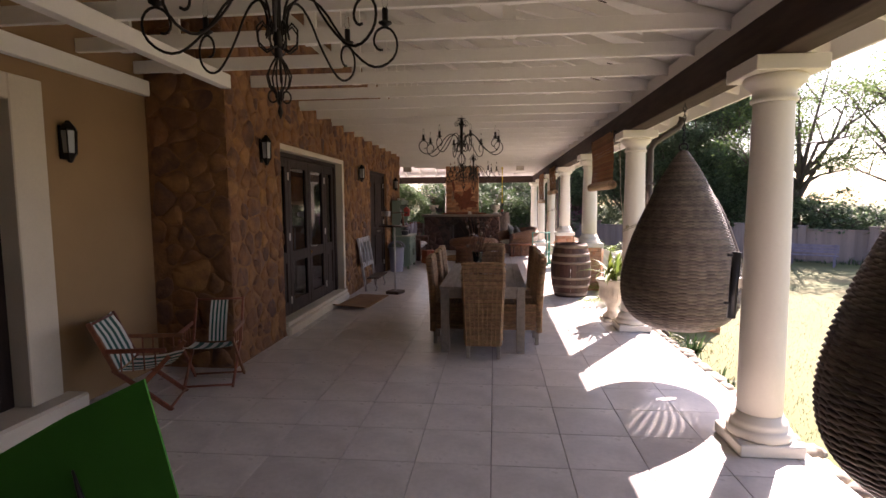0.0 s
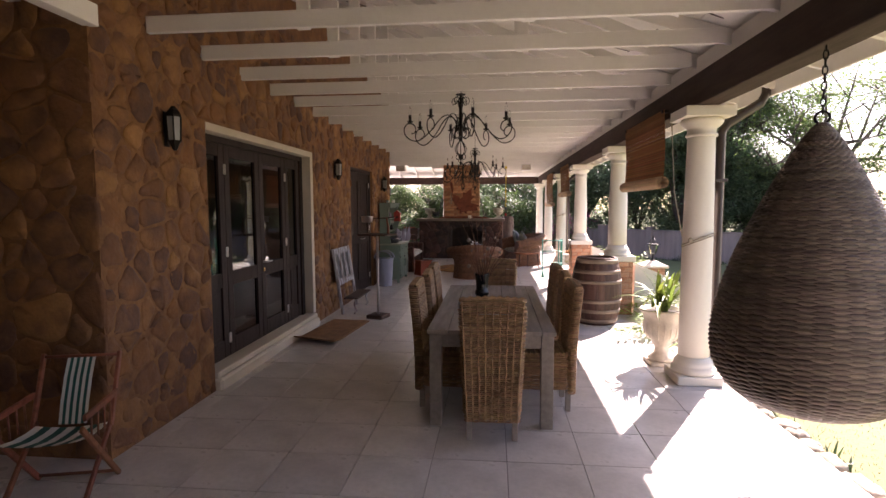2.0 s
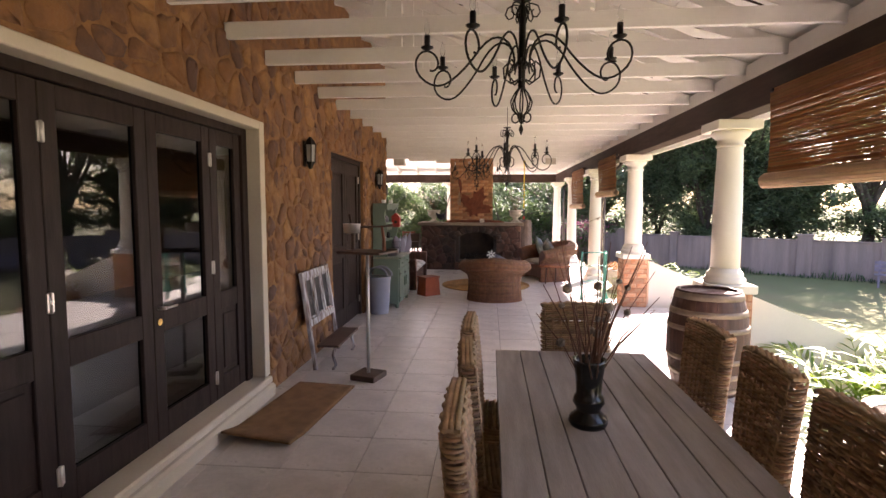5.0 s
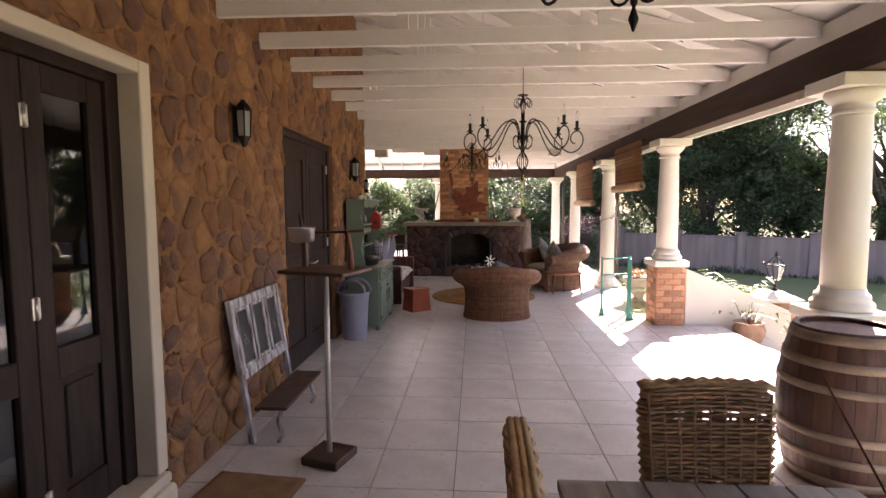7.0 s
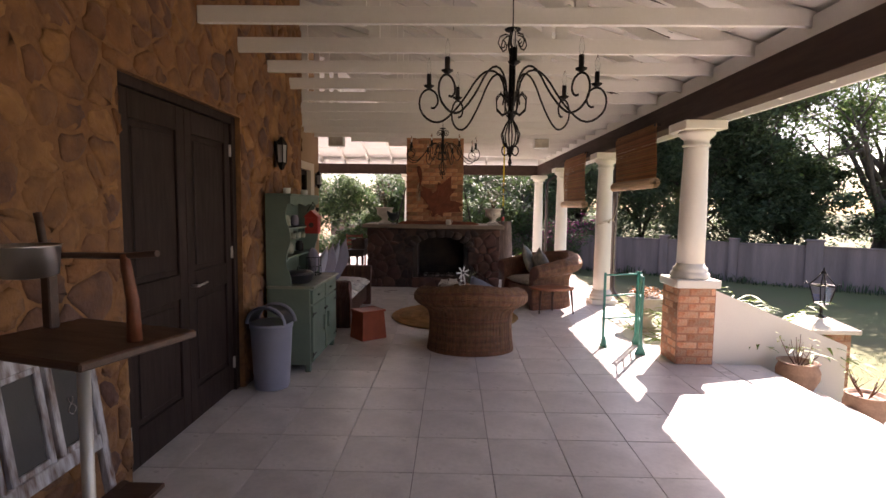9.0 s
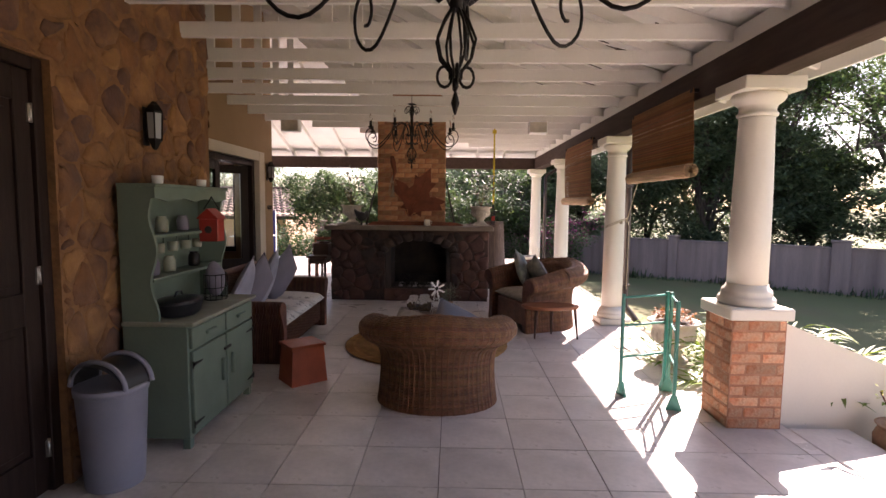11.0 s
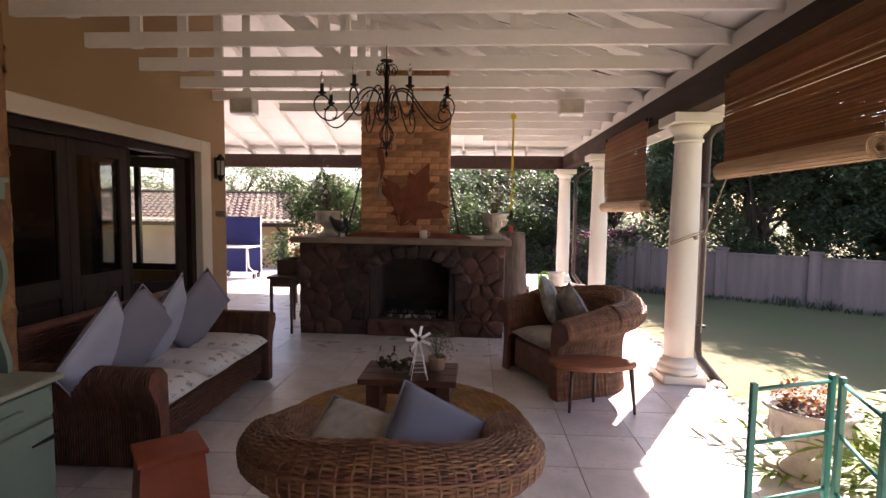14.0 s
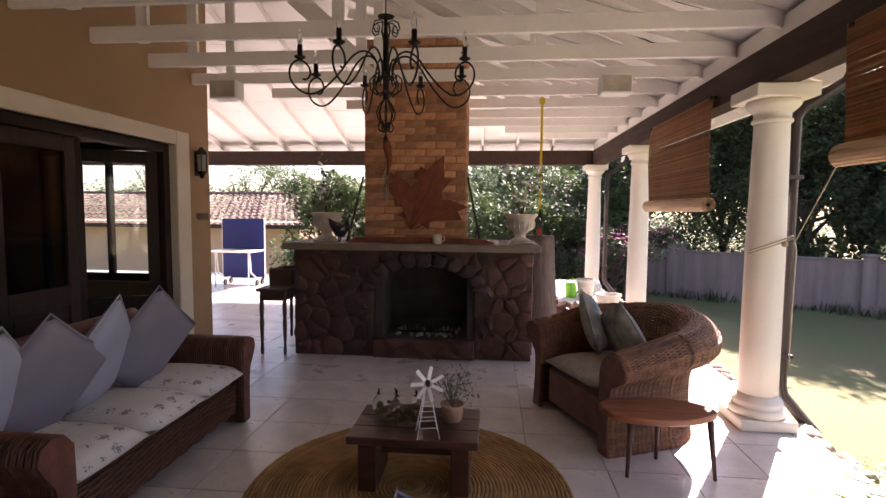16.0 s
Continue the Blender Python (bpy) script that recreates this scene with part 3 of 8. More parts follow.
cbox(bm, -3.6, REC_X + 0.025, 1.0, 3.0, 2.38, 2.56, 0.008)
structure("trim_near_door", bm, M_TRIM, "cream plaster band round the near door", "trim")
bm = bmesh.new()
cbox(bm, -3.6, -3.12, 0.9, 3.36, -0.05, 0.16, 0.02)
structure("door_step_near", bm, M_TRIM, "worn cream plastered door step", "step")
bm = bmesh.new()
cbox(bm, -2.9, -2.425, 5.745, 8.375, -0.05, 0.105, 0.02)
cbox(bm, -2.9, -2.455, 5.75, 8.37, 0.105, 0.165, 0.012)
structure("door_step", bm, M_TRIM, "worn cream plastered door step below the glazed doors", "step")


# doors
def door_leaf(name, y0, y1, z0, z1, x, glazed, parent, panels, clear=None):
    """A dark panelled leaf in the plane x = const; panels: (z0, z1, glass?) fields."""
    leaf_bm = bmesh.new()
    st = 0.1
    cbox(leaf_bm, x - 0.045, x, y0, y0 + st, z0, z1, 0.004)
    cbox(leaf_bm, x - 0.045, x, y1 - st, y1, z0, z1, 0.004)
    edges = [z0] + [v for a, b, g in panels for v in (a, b)] + [z1]
    for a, b in zip(edges[::2], edges[1::2]):
        cbox(leaf_bm, x - 0.045, x - 0.001, y0 + st, y1 - st, a, b, 0.003)
    leaf = part(name, leaf_bm, M_DARKWOOD, parent)
    for a, b, g in panels:
        p_bm = bmesh.new()
        if g:
            cbox(p_bm, x - 0.028, x - 0.022, y0 + st - 0.005, y1 - st + 0.005, a - 0.005, b + 0.005)
            pane = part("pane", p_bm, clear or M_GLASS, leaf)
            pane.visible_shadow = False
        else:
            cbox(p_bm, x - 0.035, x - 0.018, y0 + st - 0.004, y1 - st + 0.004, a - 0.004, b + 0.004, 0.004)
            cbox(p_bm, x - 0.02, x - 0.008, y0 + st + 0.04, y1 - st - 0.04, a + 0.04, b - 0.04, 0.006)
            part("panel", p_bm, M_DARKWOOD, leaf)
    return leaf


def hinge(parent, x, y, z):
    h_bm = bmesh.new()
    rod(h_bm, (x, y, z - 0.05), (x, y, z + 0.05), 0.009)
    cbox(h_bm, x - 0.006, x + 0.002, y - 0.02, y + 0.02, z - 0.045, z + 0.045)
    part("hinge", h_bm, M_STEEL, parent)


door_1 = tagged(new("door_1"), "dark-stained four-leaf glazed wooden doors, closed", "door", "", "structure")
bm = bmesh.new()
for y0, y1, z0, z1 in ((5.74, 5.82, 0.165, 2.3), (8.2, 8.29, 0.165, 2.3), (5.82, 8.2, 2.24, 2.3)):
    cbox(bm, -2.72, -2.6, y0, y1, z0, z1, 0.004)
part("frame", bm, M_DARKWOOD, door_1)
for k, (y0, y1) in enumerate(((5.825, 6.27), (6.275, 7.02), (7.025, 7.73), (7.735, 8.195))):
    fields = [(0.34, 0.86, True), (1.0, 2.12, True)] if k in (1, 2) else [(0.34, 0.86, False), (1.0, 2.12, True)]
    leaf = door_leaf("door_leaf", y0, y1, 0.17, 2.235, -2.62, True, door_1, fields)
    if k in (1, 2):
        for z in (0.35, 1.2, 2.0):
            hinge(leaf, -2.615, y0 if k == 1 else y1, z)
    if k == 2:
        bm = bmesh.new()
        rod(bm, (-2.62, y0 + 0.05, 1.02), (-2.565, y0 + 0.05, 1.02), 0.011)
        rod(bm, (-2.567, y0 + 0.05, 1.02), (-2.567, y0 + 0.16, 1.02), 0.008)
        part("door_handle", bm, M_STEEL, leaf)
        bm = bmesh.new()
        rod(bm, (-2.62, y0 + 0.05, 0.93), (-2.612, y0 + 0.05, 0.93), 0.022, seg=12)
        part("keyhole_plate", bm, M_BRASS, leaf, "polished brass keyhole plate")

door_2 = tagged(new("door_2"), "dark-stained panelled wooden double door, closed", "door", "", "structure")
bm = bmesh.new()
for y0, y1, z0, z1 in ((10.27, 10.34, 0, 2.335), (11.81, 11.88, 0, 2.335), (10.34, 11.81, 2.27, 2.335)):
    cbox(bm, -2.64, -2.53, y0, y1, z0, z1, 0.004)
part("frame", bm, M_DARKWOOD, door_2)
for y0, y1 in ((10.345, 11.07), (11.075, 11.805)):
    leaf = door_leaf("door_leaf", y0, y1, 0.015, 2.265, -2.55, False, door_2, [(0.25, 0.95, False), (1.12, 2.1, False)])
    for z in (0.25, 1.2, 2.05):
        hinge(leaf, -2.545, 10.345 if y0 < 11 else 11.805, z)
bm = bmesh.new()
rod(bm, (-2.55, 11.12, 1.02), (-2.49, 11.12, 1.02), 0.011)
rod(bm, (-2.492, 11.12, 1.02), (-2.492, 11.24, 1.03), 0.008)
part("door_handle", bm, M_STEEL, leaf)

door_3 = tagged(new("door_3"), "dark folding glazed doors, partly folded open", "door", "", "structure")
bm = bmesh.new()
for y0, y1, z0, z1 in ((14.35, 14.43, 0, 2.22), (16.9, 16.99, 0, 2.22), (14.43, 16.9, 2.14, 2.22)):
    cbox(bm, -3.5, -3.36, y0, y1, z0, z1, 0.004)
part("frame", bm, M_DARKWOOD, door_3)
for k in range(2):
    door_leaf("door_leaf", 14.435 + 0.72 * k, 15.15 + 0.72 * k, 0.02, 2.135, -3.4, True, door_3, [(0.3, 0.85, False), (1.0, 2.02, True)])
for k, (y, a) in enumerate(((15.95, 62), (16.88, -75))):
    leaf = door_leaf("door_leaf", -0.7 if k else 0.0, 0.0 if k else 0.7, 0.02, 2.135, 0, True, door_3, [(0.3, 0.62, False), (0.75, 2.02, True)], M_CLEAR)
    leaf.matrix_basis = pose(-3.42, y, 0, 0, 0, a if not k else -58)
window_1 = tagged(new("window_1"), "dark-framed window of the dim room, looking on the yard", "window", "", "structure")
for x0, x1, z0, z1 in ((-4.95, -4.87, 0.8, 2.3), (-3.88, -3.8, 0.8, 2.3), (-4.87, -3.88, 0.8, 0.88), (-4.87, -3.88, 2.22, 2.3), (-4.39, -4.33, 0.88, 2.22)):
    box_part("window_frame", (x0, x1, 17.42, 17.48, z0, z1), M_DARKWOOD, window_1, 0.003)
for x0, x1 in ((-4.868, -4.392), (-4.328, -3.882)):
    pane = box_part("pane", (x0, x1, 17.448, 17.453, 0.882, 2.218), M_THINGLASS, window_1, 0)
    pane.visible_shadow = False
door_4 = tagged(new("door_4"), "dark wooden house door in shadow", "door", "", "structure")
door_leaf("door_leaf", 1.25, 3.0, 0.16, 2.38, -3.42, False, door_4, [(0.4, 1.0, False), (1.15, 2.2, True)])

# long dark beams on the columns
bm = bmesh.new()
cbox(bm, 1.73, 1.93, -7, 22.72, 2.508, 2.785, 0.006)
structure("beam_long", bm, M_BEAM, "long dark brown timber beam on the columns", "beam")
bm = bmesh.new()
cbox(bm, -9, 1.725, 22.48, 22.72, 2.508, 2.785, 0.006)
structure("beam_end", bm, M_BEAM, "dark brown timber beam across the verandah's end", "beam")

# roof: boards, rafters, tie beams and struts in one mesh
def roof_z(x):
    return 2.93 + (1.97 - x) * 0.30


bm = bmesh.new()
r2 = random.Random(11)
y = 6.40 - 0.683 * 20
while y < 23.2:
    hip = 1.97 - (22.72 - y)
    left = WALL_X if 4.4 < y < 13.7 else REC_X if y < 17.45 else hip
    if left > 1.3:
        break
    cbox(bm, left, 1.73, y - 0.021, y + 0.021, CHORD + r2.uniform(-0.006, 0.006), CHORD + 0.115, 0.002)
    # rafter, with its tail past the beam
    sl = math.atan(0.30)
    m = Matrix.Translation((1.97, y + 0.03, roof_z(1.97) - 0.12)) @ Matrix.Rotation(sl, 4, "Y")
    cbox(bm, left * 1.05 - 2.3 if y < 17.45 else (hip - 1.97) * 1.044, 0.5, -0.02, 0.02, 0.0, 0.11, 0, m)
    for px in (-2.9, -1.35, 0.2):
        if px > left:
            cbox(bm, px - 0.045, px + 0.045, y + 0.022, y + 0.058, CHORD + 0.004, roof_z(px) - 0.02)
    for a, b in ((-1.35, -2.9), (0.2, -1.35), (1.2, 0.2)):
        if b > left - 0.1:
            p, q = Vector((a, y + 0.078, CHORD + 0.05)), Vector((b, y + 0.078, roof_z(b) - 0.1))
            d = q - p
            m = Matrix.Translation(p) @ Matrix.Rotation(-math.atan2(d.z, d.x), 4, "Y")
            cbox(bm, 0, d.length, -0.019, 0.019, -0.045, 0.045, 0, m)
    y += 0.683
# boards between beam and ridge, laid along the verandah with small gaps
x = 2.5
while x > -9:
    w = 0.32
    x1 = x - w + 0.004
    lim = 23.2
    y0 = -7 if x > -3.7 else 17.4
    z0, z1 = roof_z(x), roof_z(x1)
    q = r2.uniform(-0.004, 0.004)
    vs = [bm.verts.new(p) for p in ((x, y0, z0 + q), (x1, y0, z1 + q), (x1, lim, z1 + q), (x, lim, z0 + q), (x, y0, z0 + q + 0.02), (x1, y0, z1 + q + 0.02), (x1, lim, z1 + q + 0.02), (x, lim, z0 + q + 0.02))]
    for f in ((0, 1, 2, 3), (7, 6, 5, 4), (0, 4, 5, 1), (3, 2, 6, 7), (1, 5, 6, 2), (0, 3, 7, 4)):
        bm.faces.new([vs[i] for i in f])
    x -= w
# the hipped end: boards that slope down to the end beam, on jack rafters
def hip_z(y):
    return 2.93 + (22.72 - y) * 0.30


y = 23.2
while y > 17.5:
    y1 = max(17.4, y - 0.316)
    q = r2.uniform(-0.004, 0.004)
    xa, xb = min(1.97, 1.97 - (22.72 - y)), min(1.97, 1.97 - (22.72 - y1))
    low = [(-9, y, hip_z(y) + q), (xa, y, hip_z(y) + q), (xb, y1, hip_z(y1) + q), (-9, y1, hip_z(y1) + q)]
    vs = [bm.verts.new(p) for p in low] + [bm.verts.new((p[0], p[1], p[2] + 0.02)) for p in low]
    for f in ((0, 1, 2, 3), (7, 6, 5, 4), (0, 4, 5, 1), (3, 2, 6, 7), (1, 5, 6, 2), (0, 3, 7, 4)):
        bm.faces.new([vs[i] for i in f])
    y -= 0.32
x = -8.6
while x < 1.5:
    end = max(17.45, 22.72 - (1.97 - x))
    p, q = Vector((x, 23.2, hip_z(23.2) - 0.06)), Vector((x, end, hip_z(end) - 0.06))
    m = Matrix.Translation(p) @ Matrix.Rotation(math.atan2(q.z - p.z, q.y - p.y) - math.pi, 4, "X")
    cbox(bm, -0.02, 0.02, -(q - p).length, 0, -0.055, 0.05, 0, m)
    x += 0.683
# board ends close the slope above the beam
cbox(bm, 1.78, 1.9, -7, 22.7, 2.79, 2.95)
structure("ceiling", bm, M_WHITE, "open white-painted roof timbers and boards with small gaps", "ceiling")
# dark splits and open joints in the boards
bm = bmesh.new()
r3 = random.Random(17)
for k in range(-7, 25):
    for q in range(4):
        x = r3.choice((r3.uniform(0.75, 1.35), r3.uniform(-2.0, 1.2)))
        y = 6.40 + 0.683 * k + r3.uniform(0.16, 0.6)
        ln, dy_, w = r3.uniform(0.14, 0.42), r3.uniform(-0.05, 0.05), r3.uniform(0.003, 0.009)
        row = []
        for i in range(5):
            t = i / 4
            xx = x + ln * t
            yy = y + dy_ * t + 0.012 * math.sin(5 * t + q)
            hw = w * (0.25 + math.sin(math.pi * t))
            row.append([bm.verts.new((xx, yy + e, roof_z(xx) + dz)) for e, dz in ((-hw, -0.008), (hw, -0.008), (hw, 0.006), (-hw, 0.006))])
        for a, b in zip(row, row[1:]):
            for i in range(4):
                j = (i + 1) % 4
                bm.faces.new((a[i], a[j], b[j], b[i]))
        bm.faces.new(row[0])
        bm.faces.new(row[-1][::-1])
splits = structure("ceiling_splits", bm, M_BEAM, "dark splits and open joints in the roof boards", "ceiling")
tagged(splits, kind="stuff")
bm = bmesh.new()
m = Matrix.Translation((2.52, 0, roof_z(2.52) + 0.03)) @ Matrix.Rotation(math.atan(0.30), 4, "Y")
cbox(bm, -12, 0.06, -7.2, 23.5, 0.0, 0.05, 0, m)
structure("roof", bm, M_ROOFTILE, "brown tiled roof over the verandah", "roof")
bm = bmesh.new()
cbox(bm, 2.46, 2.49, -7, 23.3, 2.62, 2.80, 0.003)
structure("fascia", bm, M_WHITE, "white fascia board along the eave", "fascia")
bm = bmesh.new()
cbox(bm, -3.29, -3.22, -6.9, 4.44, 2.68, 2.82, 0.004)
cbox(bm, -2.52, -2.43, -6.9, 4.5, 2.74, 2.87, 0.004)
structure("wall_plate", bm, M_WHITE, "white-painted timber plates above the near wall", "beam")


# columns
def column(y, x=COL_X, base=0.0):
    c = thing("column", (x, y, base), "cream-painted classical column with round base and square capital", "column", "verandah columns")
    h = 2.505 - base
    box_part("plinth", (-0.2, 0.2, -0.2, 0.2, 0.002, 0.083), M_CREAM, c, 0.008)
    bm = bmesh.new()
    lathe(bm, [(0.186, 0.083), (0.196, 0.1), (0.194, 0.133), (0.18, 0.148), (0.169, 0.156), (0.172, 0.175), (0.165, 0.198), (0.147, 0.21), (0.139, 0.24)], 28)
    part("base", bm, M_CREAM, c)
    bm = bmesh.new()
    lathe(bm, [(0.136, 0.238), (0.135, 0.6), (0.131, h * 0.55), (0.117, h - 0.27), (0.12, h - 0.255)], 28)
    part("shaft", bm, M_CREAM, c)
    bm = bmesh.new()
    lathe(bm, [(0.12, h - 0.256), (0.132, h - 0.25), (0.136, h - 0.238), (0.132, h - 0.226), (0.121, h - 0.22), (0.122, h - 0.185), (0.132, h - 0.172), (0.16, h - 0.15), (0.178, h - 0.125), (0.18, h - 0.108), (0.172, h - 0.092)], 28)
    part("echinus", bm, M_CREAM, c)
    box_part("abacus", (-0.21, 0.21, -0.21, 0.21, h - 0.092, h), M_CREAM, c, 0.006)
    return c


def bricks(bm_list, parent, x0, x1, y0, y1, z0, z1, course=0.083, length=0.222, seed=1, limit=300, mat=None, sides="xXyY"):
    """Bricks as parts on the faces of an upright block, whose joints stay recessed."""
    r = random.Random(seed)
    n = max(1, round((z1 - z0) / course))
    ch = (z1 - z0) / n
    shared = {}
    count = 0
    rest = bmesh.new()
    for side in sides:
        a0, a1 = (y0, y1) if side in "xX" else (x0, x1)
        for k in range(n):
            z = z0 + ch * k
            u = a0
            first = True
            while u < a1 - 0.01:
                w = length * (0.5 if first and k % 2 else 1.0)
                first = False
                w = min(w, a1 - u)
                if a1 - (u + w) < 0.05:
                    w = a1 - u
                depth, out = 0.05, r.uniform(-0.002, 0.004)
                c = u + w / 2
                key = round(w, 3)
                if side in "xX":
                    pos = ((x0 if side == "x" else x1), c, z + ch / 2)
                    rot = 90
                else:
                    pos = (c, (y0 if side == "y" else y1), z + ch / 2)
                    rot = 0
                sgn = -1 if side in "xy" else 1
                dims = (-w / 2 + 0.005, w / 2 - 0.005, -0.03, 0.03, -ch / 2 + 0.005, ch / 2 - 0.005)
                off = Vector((0, 0, 0))
                off[0 if side in "xX" else 1] = sgn * (out - 0.028)
                mm = Matrix.Translation(Vector(pos) + off) @ pose(0, 0, 0, r.uniform(-0.6, 0.6), r.uniform(-0.6, 0.6), rot + r.uniform(-0.5, 0.5))
                if count < limit:
                    if key not in shared:
                        b2 = bmesh.new()
                        cbox(b2, *dims, 0.006)
                        bmesh.ops.recalc_face_normals(b2, faces=b2.faces)
                        shared[key] = bpy.data.meshes.new("brick")
                        b2.to_mesh(shared[key])
                        b2.free()
                        shared[key].materials.append(mat or M_BRICK)
                    ob = new("brick", shared[key])
                    ob.parent = parent
                    ob.matrix_basis = mm
                else:
                    cbox(rest, *dims, 0.006, mm)
                count += 1
                u += w
    if len(rest.verts):
        tagged(part("brick_rest", rest, mat or M_BRICK, parent), kind="stuff")
    else:
        rest.free()


for y in (-3.25, 0.0, 3.18, 6.43, 16.19, 19.6):
    column(y)
column(22.6, 1.8)
column(22.6, -1.95)
for k, y in enumerate((9.55, 12.98)):
    pier = thing("brick_pier", (COL_X, y, 0), "red face-brick pier with a cream cap slab under a column", "pier", "brick piers")
    box_part("core", (-0.1925, 0.1925, -0.1925, 0.1925, 0, 0.8), M_BRICKJOINT, pier, 0)
    box_part("cap_slab", (-0.228, 0.228, -0.228, 0.228, 0.8, 0.885), M_CREAM, pier, 0.01)
    bricks(None, pier, -0.193, 0.193, -0.193, 0.193, 0, 0.8, seed=21 + k)
    column(y, COL_X, 0.8)

# low flanking walls of the steps, and their lamp pillars
for k, (y, yp, xp) in enumerate(((9.55, 9.25, 3.85), (12.98, 13.32, 3.5))):
    bm = bmesh.new()
    yy = (y - 0.08, y + 0.08)
    vs = [bm.verts.new((x, v, z)) for v in yy for x, z in ((2.1, -0.8), (3.5, -1.0), (3.5, 0.19), (2.1, 0.76))]
    for f in ((0, 1, 2, 3), (7, 6, 5, 4), (0, 4, 5, 1), (1, 5, 6, 2), (2, 6, 7, 3), (3, 7, 4, 0)):
        bm.faces.new([vs[i] for i in f])
    structure("wall_steps_%d" % (k + 1), bm, M_CREAM, "low sloping cream plastered wall beside the steps", "wall")
    pil = thing("lamp_pillar", (xp, yp, -0.9), "red brick garden pillar with a flared plaster cap", "pillar", "lamp pillars")
    box_part("core", (-0.2025, 0.2025, -0.2025, 0.2025, 0, 1.18), M_BRICKJOINT, pil, 0)
    bricks(None, pil, -0.205, 0.205, -0.205, 0.205, 0, 1.17, seed=31 + k)
    bm = bmesh.new()
    cbox(bm, -0.27, 0.27, -0.27, 0.27, 1.17, 1.22, 0.008)
    ring = []
    for h, s in ((1.215, 0.26), (1.25, 0.2), (1.28, 0.13), (1.31, 0.085)):
        ring.append([bm.verts.new((sx * s, sy * s, h)) for sx, sy in ((-1, -1), (1, -1), (1, 1), (-1, 1))])
    for a, b in zip(ring, ring[1:]):
        for i in range(4):
            bm.faces.new((a[i], a[(i + 1) % 4], b[(i + 1) % 4], b[i]))
    bm.faces.new(ring[-1])
    part("cap", bm, M_TRIM, pil, "flared cream plaster cap")

# boundary wall with its posts and copings
wall_p, wall_d = Vector((5.7, 29.3, 0)), Vector((1, -0.73, 0)).normalized()
wm = Matrix.Translation(wall_p) @ Matrix.Rotation(math.atan2(wall_d.y, wall_d.x), 4, "Z")
bm = bmesh.new()
cbox(bm, -26, 45, -0.06, 0.06, -1.3, 0.36, 0, wm)
cbox(bm, -26, 45, -0.1, 0.1, 0.36, 0.42, 0.01, wm)
boundary = structure("wall_boundary", bm, M_RENDER, "weathered grey-pink rendered garden wall with rain streaks", "wall")
for k in range(-11, 19):
    big = k % 3 == 0
    s = 0.24 if big else 0.15
    bm = bmesh.new()
    cbox(bm, 2.4 * k - s, 2.4 * k + s, -0.16, 0.16, -1.3, 0.5 + 0.06 * big, 0.01, wm)
    cbox(bm, 2.4 * k - s - 0.04, 2.4 * k + s + 0.04, -0.2, 0.2, 0.5 + 0.06 * big, 0.57 + 0.06 * big, 0.015, wm)
    part("post", bm, M_RENDER, boundary)
# ---- woven and turned things ----
def loops(bm, ring, rows, r, amp, seg=3, closed=True, flip=0):
    """Woven strands: ring(v) gives the points of one row with outward normals; rows: the values of v."""
    for i, v in enumerate(rows):
        pts = []
        for j, (p, n) in enumerate(ring(v)):
            pts.append(Vector(p) + Vector(n) * (amp if (i + j // 2 + flip) % 2 else -amp))
        sweep(bm, pts, r, seg, closed)


def round_rect(w, d, c, n):
    """Points and normals round a rectangle with rounded corners, evenly spaced."""
    segs, out = [], []
    per = 2 * (w + d - 4 * c) + 2 * math.pi * c
    for k in range(n):
        s = per * k / n
        for ln, kind, a in ((w - 2 * c, 0, 0), (math.pi * c / 2, 1, 0), (d - 2 * c, 0, 1), (math.pi * c / 2, 1, 1), (w - 2 * c, 0, 2), (math.pi * c / 2, 1, 2), (d - 2 * c, 0, 3), (math.pi * c / 2, 1, 3)):
            if s <= ln + 1e-9:
                break
            s -= ln
        ax = ((-w / 2 + c, -d / 2), (w / 2, -d / 2 + c), (w / 2 - c, d / 2), (-w / 2, d / 2 - c))[a]
        dr = ((1, 0), (0, 1), (-1, 0), (0, -1))[a]
        nm = ((0, -1), (1, 0), (0, 1), (-1, 0))[a]
        if kind == 0:
            out.append(((ax[0] + dr[0] * s, ax[1] + dr[1] * s), nm))
        else:
            cc = ((w / 2 - c, -d / 2 + c), (w / 2 - c, d / 2 - c), (-w / 2 + c, d / 2 - c), (-w / 2 + c, -d / 2 + c))[a]
            t = s / c + (-math.pi / 2, 0, math.pi / 2, math.pi)[a]
            out.append(((cc[0] + c * math.cos(t), cc[1] + c * math.sin(t)), (math.cos(t), math.sin(t))))
    return out


